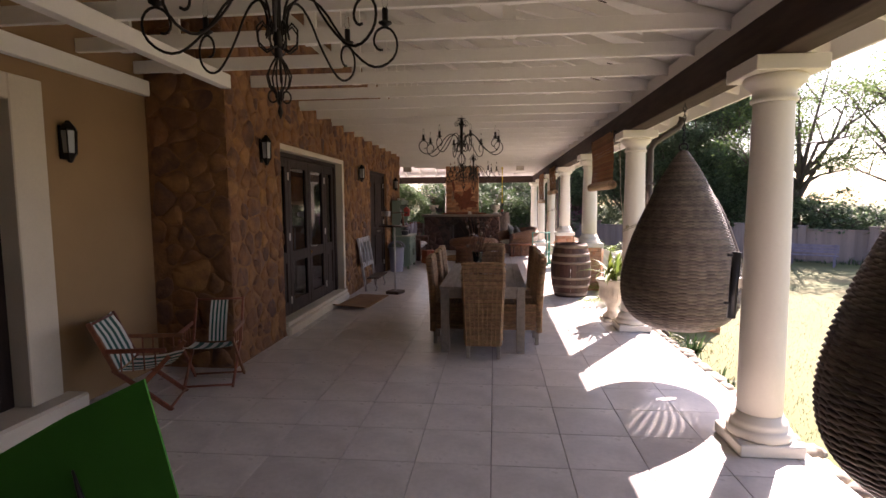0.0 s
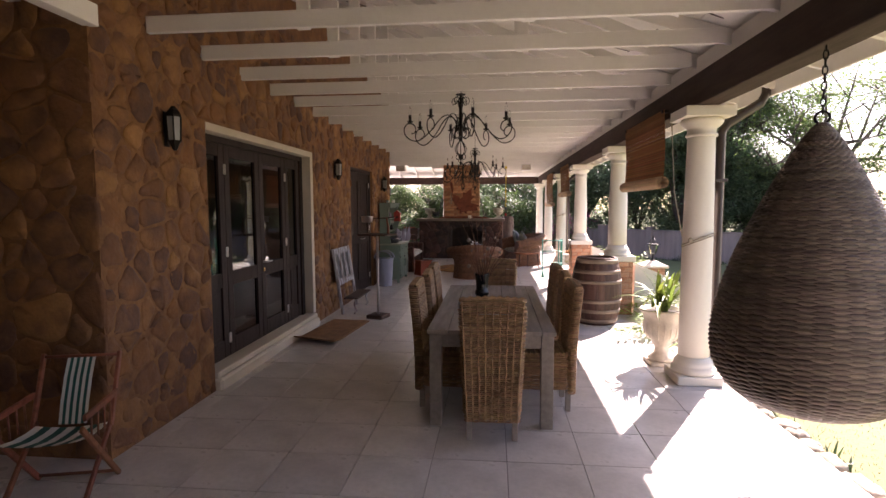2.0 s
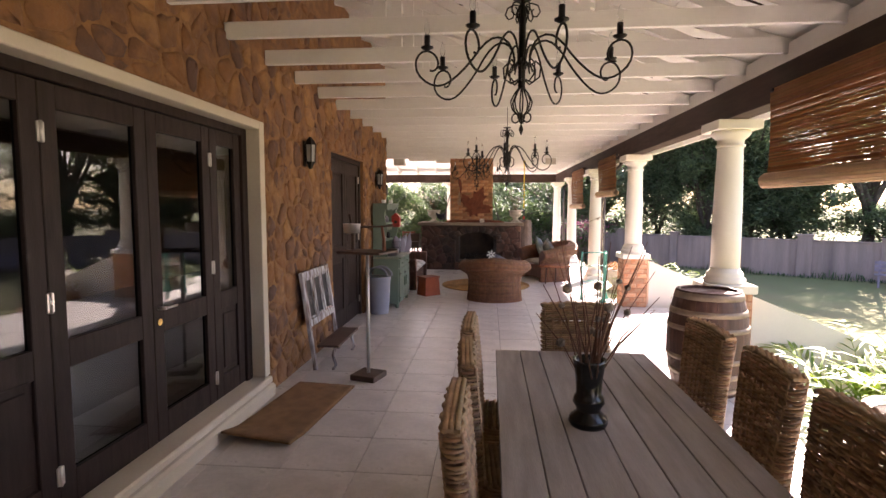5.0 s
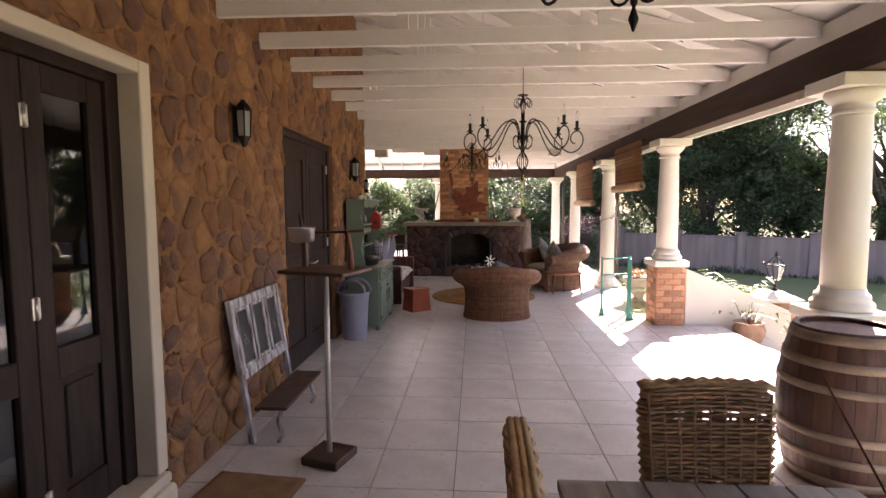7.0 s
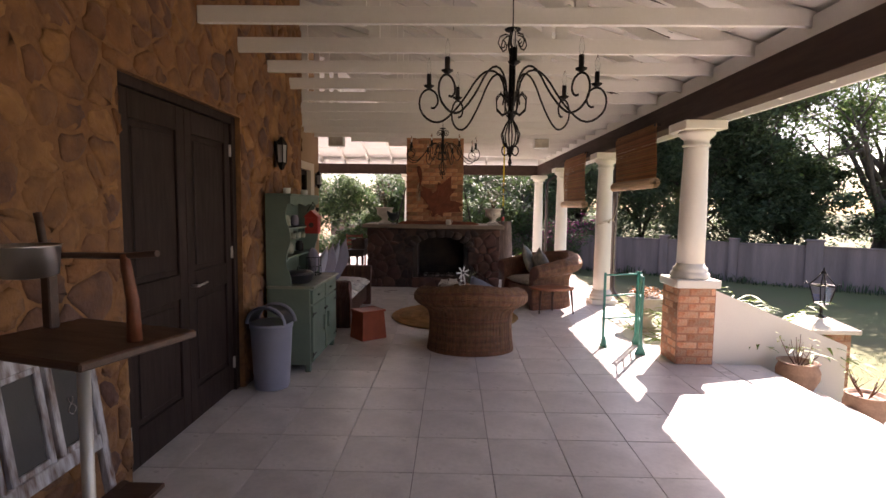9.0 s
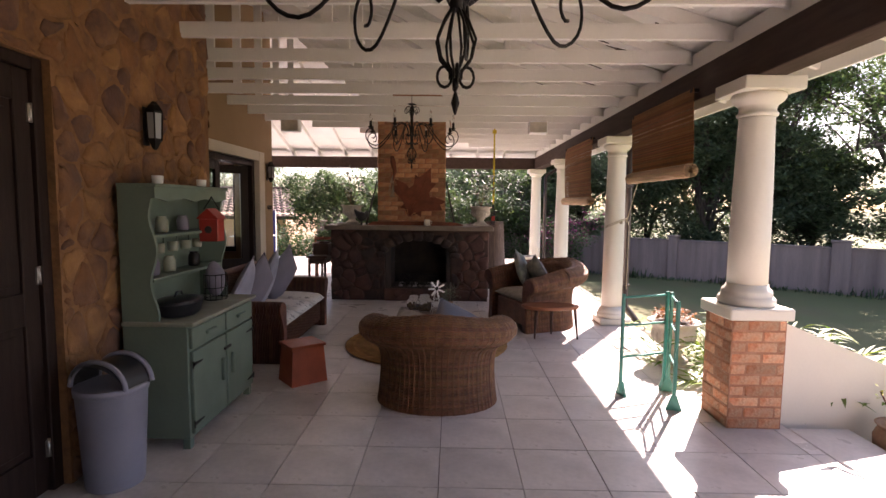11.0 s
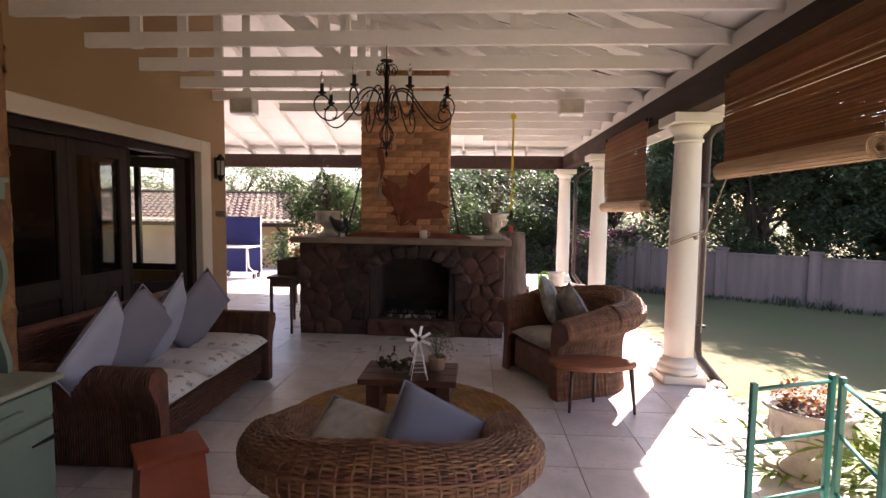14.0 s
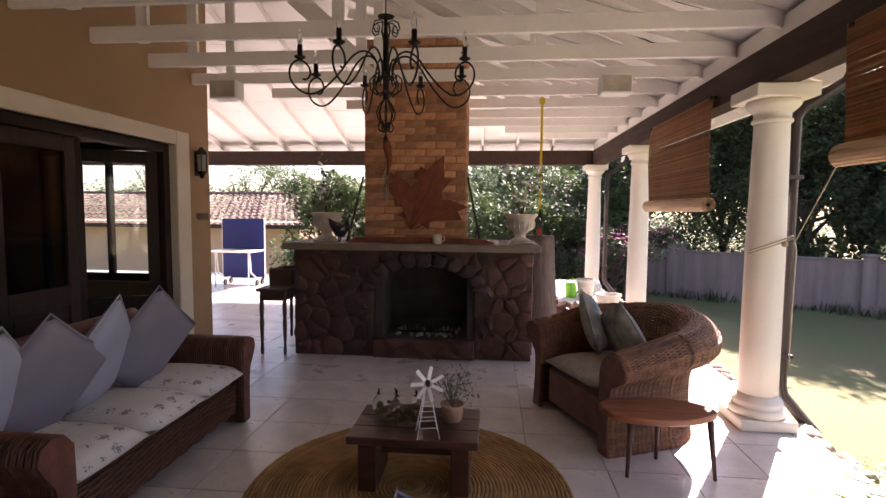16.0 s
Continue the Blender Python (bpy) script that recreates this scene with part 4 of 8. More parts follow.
def dining_chair():
    """Tall woven chair that faces +y, its back at y = 0."""
    c = thing("dining_chair", (0, 0, 0), "tall woven rattan dining chair with a full-length back", "chair", "chairs round the table")

    def lean(z):
        return -0.05 - 0.10 * max(0.0, z - 0.42) ** 1.5

    def back(z):
        w = 0.36 + 0.105 * min(1, z)
        top = max(0.0, z - 0.93) * 0.9
        return [((x, y + lean(z), z + 0.018 * math.cos(x / w * 2.6) * (z > 0.9)), (nx, ny, 0)) for (x, y), (nx, ny) in round_rect(w - top, 0.062, 0.028, 44)]

    bm = bmesh.new()
    loops(bm, back, [0.15 + 0.0145 * i for i in range(59)], 0.0086, 0.004)
    for x in [-0.2 + 0.05 * i for i in range(9)]:
        for s in (-1, 1):
            sweep(bm, [(x * (0.82 + 0.22 * z), lean(z) + s * 0.033, z) for z in (0.15, 0.4, 0.7, 0.99)], 0.0062, 4)
    for s in (-1, 0, 1):
        sweep(bm, [(x, lean(0.99) + 0.018 * s, 1.0 + 0.018 * math.cos(x / 0.47 * 2.6) + (0.006 if i % 2 else -0.004)) for i, x in enumerate([-0.225 + 0.45 * k / 18 for k in range(19)])], 0.012, 5)
    tagged(part("backrest", bm, M_WICKER, c), kind="stuff")
    bm = bmesh.new()

    def seat(z):
        return [((x, y + 0.2, z), (nx, ny, 0)) for (x, y), (nx, ny) in round_rect(0.40, 0.44, 0.04, 56)]

    loops(bm, seat, [0.19 + 0.0164 * i for i in range(17)], 0.0098, 0.0042)
    tagged(part("seat_apron", bm, M_WICKER, c), kind="stuff")
    bm = bmesh.new()
    for i in range(21):
        y = -0.01 + 0.021 * i
        sweep(bm, [(-0.195 + 0.39 * k / 16, y, 0.468 + (0.005 if (i + k) % 2 else -0.005)) for k in range(17)], 0.0125, 3)
    tagged(part("seat", bm, M_WICKER, c), kind="stuff")
    for x in (-0.16, 0.16):
        for y in (-0.03, 0.38):
            bm = bmesh.new()
            m = Matrix.Translation((x, y, 0))
            cbox(bm, -0.02, 0.02, -0.02, 0.02, 0, 0.3, 0.003, m)
            part("leg", bm, M_TABLE, c, "grey-brown wooden leg")
    return c


chair = dining_chair()
chair.matrix_world = pose(-0.03, 5.02, 0, 0, 0, 1)
for x, y, a in ((0.02, 7.4, 182), (-0.57, 5.72, -90), (-0.56, 6.35, -87), (-0.57, 6.95, -91), (0.54, 5.72, 91), (0.55, 6.3, 87), (0.54, 6.9, 93)):
    copy_thing(chair, pose(x, y, 0, 0, 0, a))

# dining table
table = thing("dining_table", (-0.04, 6.26, 0), "weathered grey plank dining table with thick square legs", "table")
widths = [0.155, 0.12, 0.165, 0.13, 0.15, 0.12, 0.1]
x = -0.47
for k, w in enumerate(widths):
    box_part("plank", (x + 0.002, x + w - 0.002, -1.09, 1.09, 0.70, 0.733 + 0.001 * (k % 3)), M_TABLE, table, 0.003)
    x += w
for y0, y1, x0, x1 in ((-1.06, -1.02, -0.44, 0.44), (1.02, 1.06, -0.44, 0.44)):
    box_part("apron", (x0, x1, y0, y1, 0.6, 0.699), M_TABLE, table, 0.003)
for x0 in (-0.44, 0.40):
    box_part("apron", (x0, x0 + 0.04, -1.02, 1.02, 0.6, 0.699), M_TABLE, table, 0.003)
for x0 in (-0.455, 0.365):
    for y0 in (-1.075, 0.985):
        box_part("leg", (x0, x0 + 0.09, y0, y0 + 0.09, 0, 0.6985), M_TABLE, table, 0.004)

# black vase with dry twigs and seed heads
vase = thing("vase", (-0.13, 6.22, 0.735), "glossy black turned vase with dry brown twigs and seed pods", "vase")
bm = bmesh.new()
lathe(bm, [(0.075, 0), (0.082, 0.015), (0.078, 0.035), (0.05, 0.06), (0.052, 0.075), (0.066, 0.1), (0.06, 0.125), (0.052, 0.135), (0.056, 0.2), (0.066, 0.27), (0.07, 0.285), (0.06, 0.283), (0.05, 0.2), (0.045, 0.14)], 28)
part("body", bm, M_BLACKGLAZE, vase)
tr = random.Random(5)
for k in range(34):
    a, sp, h = tr.uniform(0, 6.28), tr.uniform(0.05, 0.3), tr.uniform(0.45, 0.82)
    p0 = Vector((0.03 * math.cos(a + 2), 0.03 * math.sin(a + 2), 0.12))
    p1 = Vector((sp * math.cos(a), sp * math.sin(a), h))
    mid = (p0 + p1) / 2 + Vector((0, 0, 0.04))
    bm = bmesh.new()
    sweep(bm, [p0, mid, p1], [0.003, 0.0026, 0.0015], 4)
    part("twig", bm, M_TWIG, vase)
    if k % 3 == 0:
        bm = bmesh.new()
        bmesh.ops.create_icosphere(bm, subdivisions=1, radius=tr.uniform(0.013, 0.022), matrix=Matrix.Translation(mid.lerp(p1, tr.uniform(0.1, 0.6))))
        part("seed_pod", bm, M_POD, vase, "round grey-brown dried seed pod")

# wine barrel
barrel = thing("barrel", (1.42, 8.86, 0), "brown oak wine barrel with pale worn hoops, standing upright", "barrel")


def barrel_r(z):
    return 0.265 + 0.075 * (1 - ((z - 0.46) / 0.46) ** 2)


n = 22
for k in range(n):
    bm = bmesh.new()
    a0, a1 = 2 * math.pi * (k + 0.012) / n, 2 * math.pi * (k + 0.988) / n
    rows = []
    for z in [0.92 * i / 8 for i in range(9)]:
        rr = barrel_r(z)
        rows.append([bm.verts.new(((rr + d) * math.cos(a), (rr + d) * math.sin(a), z)) for a, d in ((a0, 0), ((a0 + a1) / 2, 0.002), (a1, 0), (a1, -0.03), (a0, -0.03))])
    for p, q in zip(rows, rows[1:]):
        for i in range(5):
            bm.faces.new((p[i], p[(i + 1) % 5], q[(i + 1) % 5], q[i]))
    bm.faces.new(rows[0][::-1])
    bm.faces.new(rows[-1])
    part("stave", bm, M_OAK, barrel)
for z, h in ((0.03, 0.05), (0.17, 0.05), (0.31, 0.045), (0.575, 0.045), (0.71, 0.05), (0.85, 0.055)):
    bm = bmesh.new()
    lathe(bm, [(barrel_r(z) - 0.01, z), (barrel_r(z) + 0.006, z), (barrel_r(z + h) + 0.006, z + h), (barrel_r(z + h) - 0.01, z + h)], 44, caps=False)
    part("hoop", bm, M_HOOP, barrel, "pale rusty iron hoop")
bm = bmesh.new()
lathe(bm, [(0.24, 0.875), (0.24, 0.895)], 32)
part("head", bm, M_OAK, barrel)


# hanging egg chairs
def egg_r(t):
    """Radius along the height, t from 0 at the bottom to 1 at the top."""
    return 0.5 * math.sin(math.pi * min(1, t ** 0.5)) ** 0.78 * (1.0 - 0.06 * t) + 0.012


def egg_chair():
    e = thing("hanging_egg_chair", (0, 0, 0), "dark grey-brown woven rattan hanging pod chair on a chain", "hanging chair", "hanging chairs")
    bm = bmesh.new()
    H = 1.62
    n = 134
    line, run_ = [(0.004 + 0.99 * q / 3000) for q in range(3001)], [0.0]
    for p, q in zip(line, line[1:]):
        run_.append(run_[-1] + math.hypot(H * (q - p), egg_r(q) - egg_r(p)))
    stops = [line[min(range(3001), key=lambda w: abs(run_[w] - run_[-1] * i / (n - 1)))] for i in range(n)]
    for i in range(n):
        t = stops[i]
        z, rr = H * t, egg_r(t)
        m = 84
        inside = 0.22 < t < 0.78
        half = 0.85 * math.sqrt(max(0, 1 - ((t - 0.5) / 0.28) ** 2)) if inside else 0
        pts = []
        for j in range(m):
            a = 2 * math.pi * j / m
            if half and abs((a - 0.75 + math.pi) % (2 * math.pi) - math.pi) < half:
                pts.append(None)
            else:
                o = 0.005 if (i + j // 2) % 2 else -0.005
                pts.append(Vector(((rr + o) * math.cos(a), (rr + o) * math.sin(a), z)))
        if None not in pts:
            sweep(bm, pts, 0.0112, 4, True)
        else:
            k0 = next(j for j in range(m) if pts[j] is None and pts[(j + 1) % m] is not None)
            seq = [p for p in (pts[(k0 + 1 + j) % m] for j in range(m)) if p is not None]
            if len(seq) > 2:
                sweep(bm, seq, 0.0112, 4)
    tagged(part("woven_pod", bm, M_EGG, e), kind="stuff")
    bm = bmesh.new()
    for j in range(42):
        a = 2 * math.pi * j / 42
        if abs((a - 0.75 + math.pi) % (2 * math.pi) - math.pi) > 0.85:
            sweep(bm, [((egg_r(t) - 0.003) * math.cos(a), (egg_r(t) - 0.003) * math.sin(a), H * t) for t in [0.01 + 0.98 * q / 16 for q in range(17)]], 0.007, 3)
    part("ribs", bm, M_EGG, e)
    bm = bmesh.new()
    pts = []
    for q in range(48):
        s = 2 * math.pi * q / 48
        t, a = 0.5 + 0.28 * math.sin(s), 0.75 + 0.85 * math.cos(s)
        pts.append(((egg_r(t) + 0.005) * math.cos(a), (egg_r(t) + 0.005) * math.sin(a), H * t))
    sweep(bm, pts, 0.022, 6, True)
    part("rim", bm, M_EGG, e)
    bm = bmesh.new()
    pts = [(0.035 * math.cos(s), 0, H + 0.03 + 0.035 * math.sin(s)) for s in [2 * math.pi * q / 12 for q in range(12)]]
    sweep(bm, pts, 0.008, 5, True)
    part("ring", bm, M_IRON, e)
    for k in range(11):
        bm = bmesh.new()
        z0 = H + 0.075 + 0.042 * k
        pts = []
        for q in range(10):
            s = 2 * math.pi * q / 10
            u, v = 0.012 * math.cos(s), 0.027 * math.sin(s)
            pts.append((u if k % 2 else 0, 0 if k % 2 else u, z0 + v))
        sweep(bm, pts, 0.004, 4, True)
        part("chain_link", bm, M_IRON, e)
    return e


egg = egg_chair()
egg.matrix_world = pose(1.78, 4.55, 0.47, 0, 0, -22)
copy_thing(egg, pose(1.92, 1.72, 0.42, 0, 0, -22))


# wrought-iron chandeliers
def chandelier():
    """Hangs with its top at the origin."""
    c = thing("chandelier", (0, 0, 0), "dark wrought-iron chandelier with eight curling candle arms", "chandelier", "chandeliers")
    bm = bmesh.new()
    lathe(bm, [(0.05, -0.012), (0.055, -0.006), (0.02, 0)], 16)
    rod(bm, (0, 0, -0.01), (0, 0, -0.12), 0.012)
    rod(bm, (0, 0, -0.11), (0, 0, -0.5), 0.02, seg=10)
    lathe(bm, [(0.003, -0.76), (0.014, -0.73), (0.004, -0.7), (0.01, -0.69), (0.008, -0.66)], 8)
    sweep(bm, [(0.004, 0, -0.01), (0.008, 0, 0.05), (0.0, 0, 0.14)], 0.004, 4)
    part("stem", bm, M_IRON, c)
    bm = bmesh.new()
    for k in range(6):
        a = math.pi * k / 3
        prof = [(0.018, -0.14), (0.03, -0.09), (0.02, -0.04), (0.05, -0.035), (0.085, -0.05), (0.098, -0.085), (0.08, -0.112), (0.055, -0.105), (0.048, -0.08), (0.064, -0.068)]
        sweep(bm, [(r * math.cos(a), r * math.sin(a), z) for r, z in prof], 0.0045, 5)
    part("crown_scrolls", bm, M_IRON, c)
    bm = bmesh.new()
    for k in range(8):
        a = math.pi * k / 4
        prof = [(0.018, -0.5), (0.04, -0.53), (0.062, -0.575), (0.05, -0.62), (0.02, -0.65), (0.018, -0.67)]
        sweep(bm, [(r * math.cos(a), r * math.sin(a), z) for r, z in prof], 0.0045, 5)
    for k in range(4):
        a = math.pi * k / 2 + 0.4
        sweep(bm, [((0.034 + 0.022 * math.cos(s)) * math.cos(a), (0.034 + 0.022 * math.cos(s)) * math.sin(a), -0.665 + 0.026 * math.sin(s)) for s in [2 * math.pi * q / 12 for q in range(12)]], 0.0045, 5, True)
    part("bottom_cage", bm, M_IRON, c)
    for k in range(8):
        a = math.pi * k / 4 + 0.2
        bm = bmesh.new()
        prof = [(0.02, -0.34), (0.05, -0.4), (0.045, -0.31), (0.09, -0.235), (0.16, -0.222), (0.23, -0.27), (0.31, -0.38), (0.4, -0.47), (0.47, -0.51), (0.54, -0.5), (0.6, -0.45), (0.612, -0.385), (0.585, -0.335), (0.54, -0.32), (0.495, -0.345), (0.48, -0.395), (0.505, -0.43), (0.54, -0.425)]
        # rounded by one pass of corner cutting
        pr = []
        for p, q in zip(prof, prof[1:]):
            pr += [(0.75 * p[0] + 0.25 * q[0], 0.75 * p[1] + 0.25 * q[1]), (0.25 * p[0] + 0.75 * q[0], 0.25 * p[1] + 0.75 * q[1])]
        sweep(bm, [(r * math.cos(a), r * math.sin(a), z) for r, z in pr], 0.0065, 5)
        sc = [(0.02, -0.45), (0.06, -0.47), (0.1, -0.44), (0.105, -0.38), (0.075, -0.35), (0.05, -0.375), (0.06, -0.41)]
        sweep(bm, [(r * math.cos(a + 0.39), r * math.sin(a + 0.39), z) for r, z in sc], 0.005, 5)
        arm = part("arm", bm, M_IRON, c)
        x, y = 0.545 * math.cos(a), 0.545 * math.sin(a)
        bm = bmesh.new()
        lathe(bm, [(0.008, -0.322), (0.034, -0.308), (0.036, -0.302), (0.016, -0.3), (0.016, -0.24), (0.014, -0.24)], 10, (x, y, 0))
        part("candle_cup", bm, M_IRON, arm)
        bm = bmesh.new()
        lathe(bm, [(0.008, -0.24), (0.016, -0.215), (0.013, -0.18), (0.002, -0.15)], 8, (x, y, 0))
        part("bulb", bm, M_THINGLASS, arm, "unlit clear candle bulb")
    return c


ch = chandelier()
for x, y, z, w, h in ((-0.38, 7.083, 2.83, 1.0, 1.0), (-0.35, 10.52, 2.63, 0.88, 1.04), (-0.84, 15.28, 2.765, 0.93, 1.0)):
    hung = copy_thing(ch, pose(x, y, z, 0, 0, 7 * y) @ Matrix.Diagonal((w, w, h, 1)))
    if z < 2.7:
        bm = bmesh.new()
        rod(bm, (0, 0, 0.12), (0, 0, (CHORD + 0.004 - z) / h), 0.004, seg=6)
        part("cord", bm, M_IRON, hung)
ch.matrix_world = pose(-1.03, 2.3, 2.97, 0, 0, 10)
ch.scale = (1.03, 1.03, 1.17)


# wall lanterns
def wall_lantern():
    """Mounted on a wall whose face is x = 0."""
    w = thing("wall_lantern", (0, 0, 0), "black six-sided wall lantern with frosted glass, unlit", "wall lamp", "wall lanterns")
    bm = bmesh.new()
    cbox(bm, 0, 0.012, -0.045, 0.045, -0.14, 0.14, 0.004)
    lathe(bm, [(0.015, -0.17), (0.03, -0.155), (0.045, -0.125), (0.065, -0.1), (0.07, -0.09)], 6, (0.085, 0, 0), smooth=False)
    lathe(bm, [(0.078, 0.095), (0.08, 0.11), (0.05, 0.15), (0.03, 0.165), (0.02, 0.18)], 6, (0.085, 0, 0), smooth=False)
    for k in range(6):
        a = math.pi * k / 3
        rod(bm, (0.085 + 0.064 * math.cos(a), 0.064 * math.sin(a), -0.1), (0.085 + 0.076 * math.cos(a), 0.076 * math.sin(a), 0.1), 0.007, seg=5)
    part("frame", bm, M_IRON, w)
    bm = bmesh.new()
    lathe(bm, [(0.06, -0.098), (0.07, 0.096)], 6, (0.085, 0, 0), smooth=False)
    part("glass", bm, M_FROST, w, "milky glass sides")
    return w


wl = wall_lantern()
wl.matrix_world = pose(WALL_X + 0.012, 5.17, 2.22)
wl.scale = (0.75, 0.75, 0.93)
for x, y, z in ((WALL_X + 0.012, 9.3, 2.2), (WALL_X + 0.012, 12.69, 2.11), (REC_X, 3.45, 2.13), (REC_X, 17.35, 2.07)):
    copy_thing(wl, pose(x, y, z))


# garden lanterns on the step pillars
def garden_lantern():
    g = thing("garden_lantern", (0, 0, 0), "black iron garden lantern with clear panes on a pillar", "lantern", "garden lanterns")
    bm = bmesh.new()
    lathe(bm, [(0.06, 0), (0.05, 0.015), (0.02, 0.03), (0.016, 0.12), (0.05, 0.15), (0.075, 0.16)], 8)
    for k in range(4):
        a = math.pi / 4 + math.pi * k / 2
        rod(bm, (0.07 * math.cos(a), 0.07 * math.sin(a), 0.155), (0.125 * math.cos(a), 0.125 * math.sin(a), 0.36), 0.007, seg=5)
        sweep(bm, [(0.125 * math.cos(a), 0.125 * math.sin(a), 0.36), (0.16 * math.cos(a), 0.16 * math.sin(a), 0.39), (0.17 * math.cos(a), 0.17 * math.sin(a), 0.36)], 0.006, 5)
        sweep(bm, [(0.12 * math.cos(a), 0.12 * math.sin(a), 0.37), (0.07 * math.cos(a), 0.07 * math.sin(a), 0.43), (0.02 * math.cos(a), 0.02 * math.sin(a), 0.5)], 0.007, 5)
    lathe(bm, [(0.02, 0.49), (0.03, 0.51), (0.012, 0.53), (0.014, 0.55), (0.002, 0.57)], 8)
    ring = [(0.125 * math.cos(a), 0.125 * math.sin(a), 0.362) for a in [math.pi / 4 + math.pi * k / 2 for k in range(4)]]
    sweep(bm, ring, 0.009, 4, True)
    part("frame", bm, M_IRON, g)
    bm = bmesh.new()
    lathe(bm, [(0.066, 0.16), (0.118, 0.358)], 4, smooth=False)
    gl = part("glass", bm, M_THINGLASS, g)
    gl.visible_shadow = False
    gl.matrix_basis = pose(0, 0, 0, 0, 0, 45)
    return g


gl = garden_lantern()
gl.matrix_world = pose(3.5, 13.32, 0.41)
copy_thing(gl, pose(3.85, 9.25, 0.41))

# coir doormat, one edge curled up
mat_t = thing("doormat", (-2.11, 8.0, 0), "plain brown coir doormat with one curled edge", "doormat", rz=-6)
bm = bmesh.new()
gx, gy = 14, 20
lay = {}
for lev in (0, 1):
    for i in range(gx + 1):
        for j in range(gy + 1):
            u, v = i / gx, j / gy
            lift = 0.06 * max(0, 0.18 - v) / 0.18 * (0.4 + 0.6 * (1 - u)) if v < 0.18 else 0
            lay[lev, i, j] = bm.verts.new((-0.27 + 0.54 * u, -0.62 + 1.24 * v, 0.004 + 0.016 * lev + lift + 0.003 * noise.noise((u * 6, v * 9, 3))))
for i in range(gx):
    for j in range(gy):
        for lev in (0, 1):
            f = [lay[lev, i, j], lay[lev, i + 1, j], lay[lev, i + 1, j + 1], lay[lev, i, j + 1]]
            bm.faces.new(f if lev else f[::-1]).smooth = True
for i in range(gx):
    bm.faces.new((lay[0, i, 0], lay[0, i + 1, 0], lay[1, i + 1, 0], lay[1, i, 0]))
    bm.faces.new((lay[0, i + 1, gy], lay[0, i, gy], lay[1, i, gy], lay[1, i + 1, gy]))
for j in range(gy):
    bm.faces.new((lay[0, 0, j + 1], lay[0, 0, j], lay[1, 0, j], lay[1, 0, j + 1]))
    bm.faces.new((lay[0, gx, j], lay[0, gx, j + 1], lay[1, gx, j + 1], lay[1, gx, j]))
part("mat", bm, M_COIR, mat_t)

# bird stand: steel pole on a wooden block, with a tray and perches
st = thing("bird_stand", (-1.71, 8.86, 0), "wooden bird perch stand with tray on a pale metal pole", "bird stand", rz=-17)
box_part("base", (-0.13, 0.13, -0.13, 0.13, 0, 0.055), M_DARKPLANK, st, 0.006)
bm = bmesh.new()
rod(bm, (0, 0, 0.05), (0, 0, 1.22), 0.017, seg=12)
part("pole", bm, M_POLE, st, "pale painted metal pole")
box_part("tray", (-0.23, 0.23, -0.18, 0.18, 1.215, 1.238), M_DARKPLANK, st, 0.005)
bm = bmesh.new()
sweep(bm, [(0.17, 0.02, 1.236), (0.168, 0.02, 1.35), (0.155, 0.015, 1.44), (0.15, 0.015, 1.475)], [0.02, 0.016, 0.014, 0.011], 7)
part("upright", bm, M_REDWOOD, st)
box_part("bowl_post", (-0.2, -0.165, 0.03, 0.06, 1.238, 1.45), M_DARKPLANK, st, 0.004)
bm = bmesh.new()
sweep(bm, [(-0.22, 0.045, 1.452), (-0.05, 0.035, 1.462), (0.15, 0.02, 1.47), (0.27, 0.01, 1.482)], 0.009, 7)
part("perch", bm, M_DARKPLANK, st)
bm = bmesh.new()
lathe(bm, [(0.06, 1.405), (0.076, 1.412), (0.083, 1.49), (0.086, 1.494), (0.078, 1.494), (0.072, 1.415)], 24, (-0.14, -0.045, 0))
part("bowl", bm, M_STEEL, st, "small steel feeding bowl")
bm = bmesh.new()
sweep(bm, [(-0.19, 0.045, 1.44), (-0.215, 0.05, 1.54), (-0.225, 0.05, 1.58)], 0.012, 6)
part("perch_end", bm, M_DARKPLANK, st)

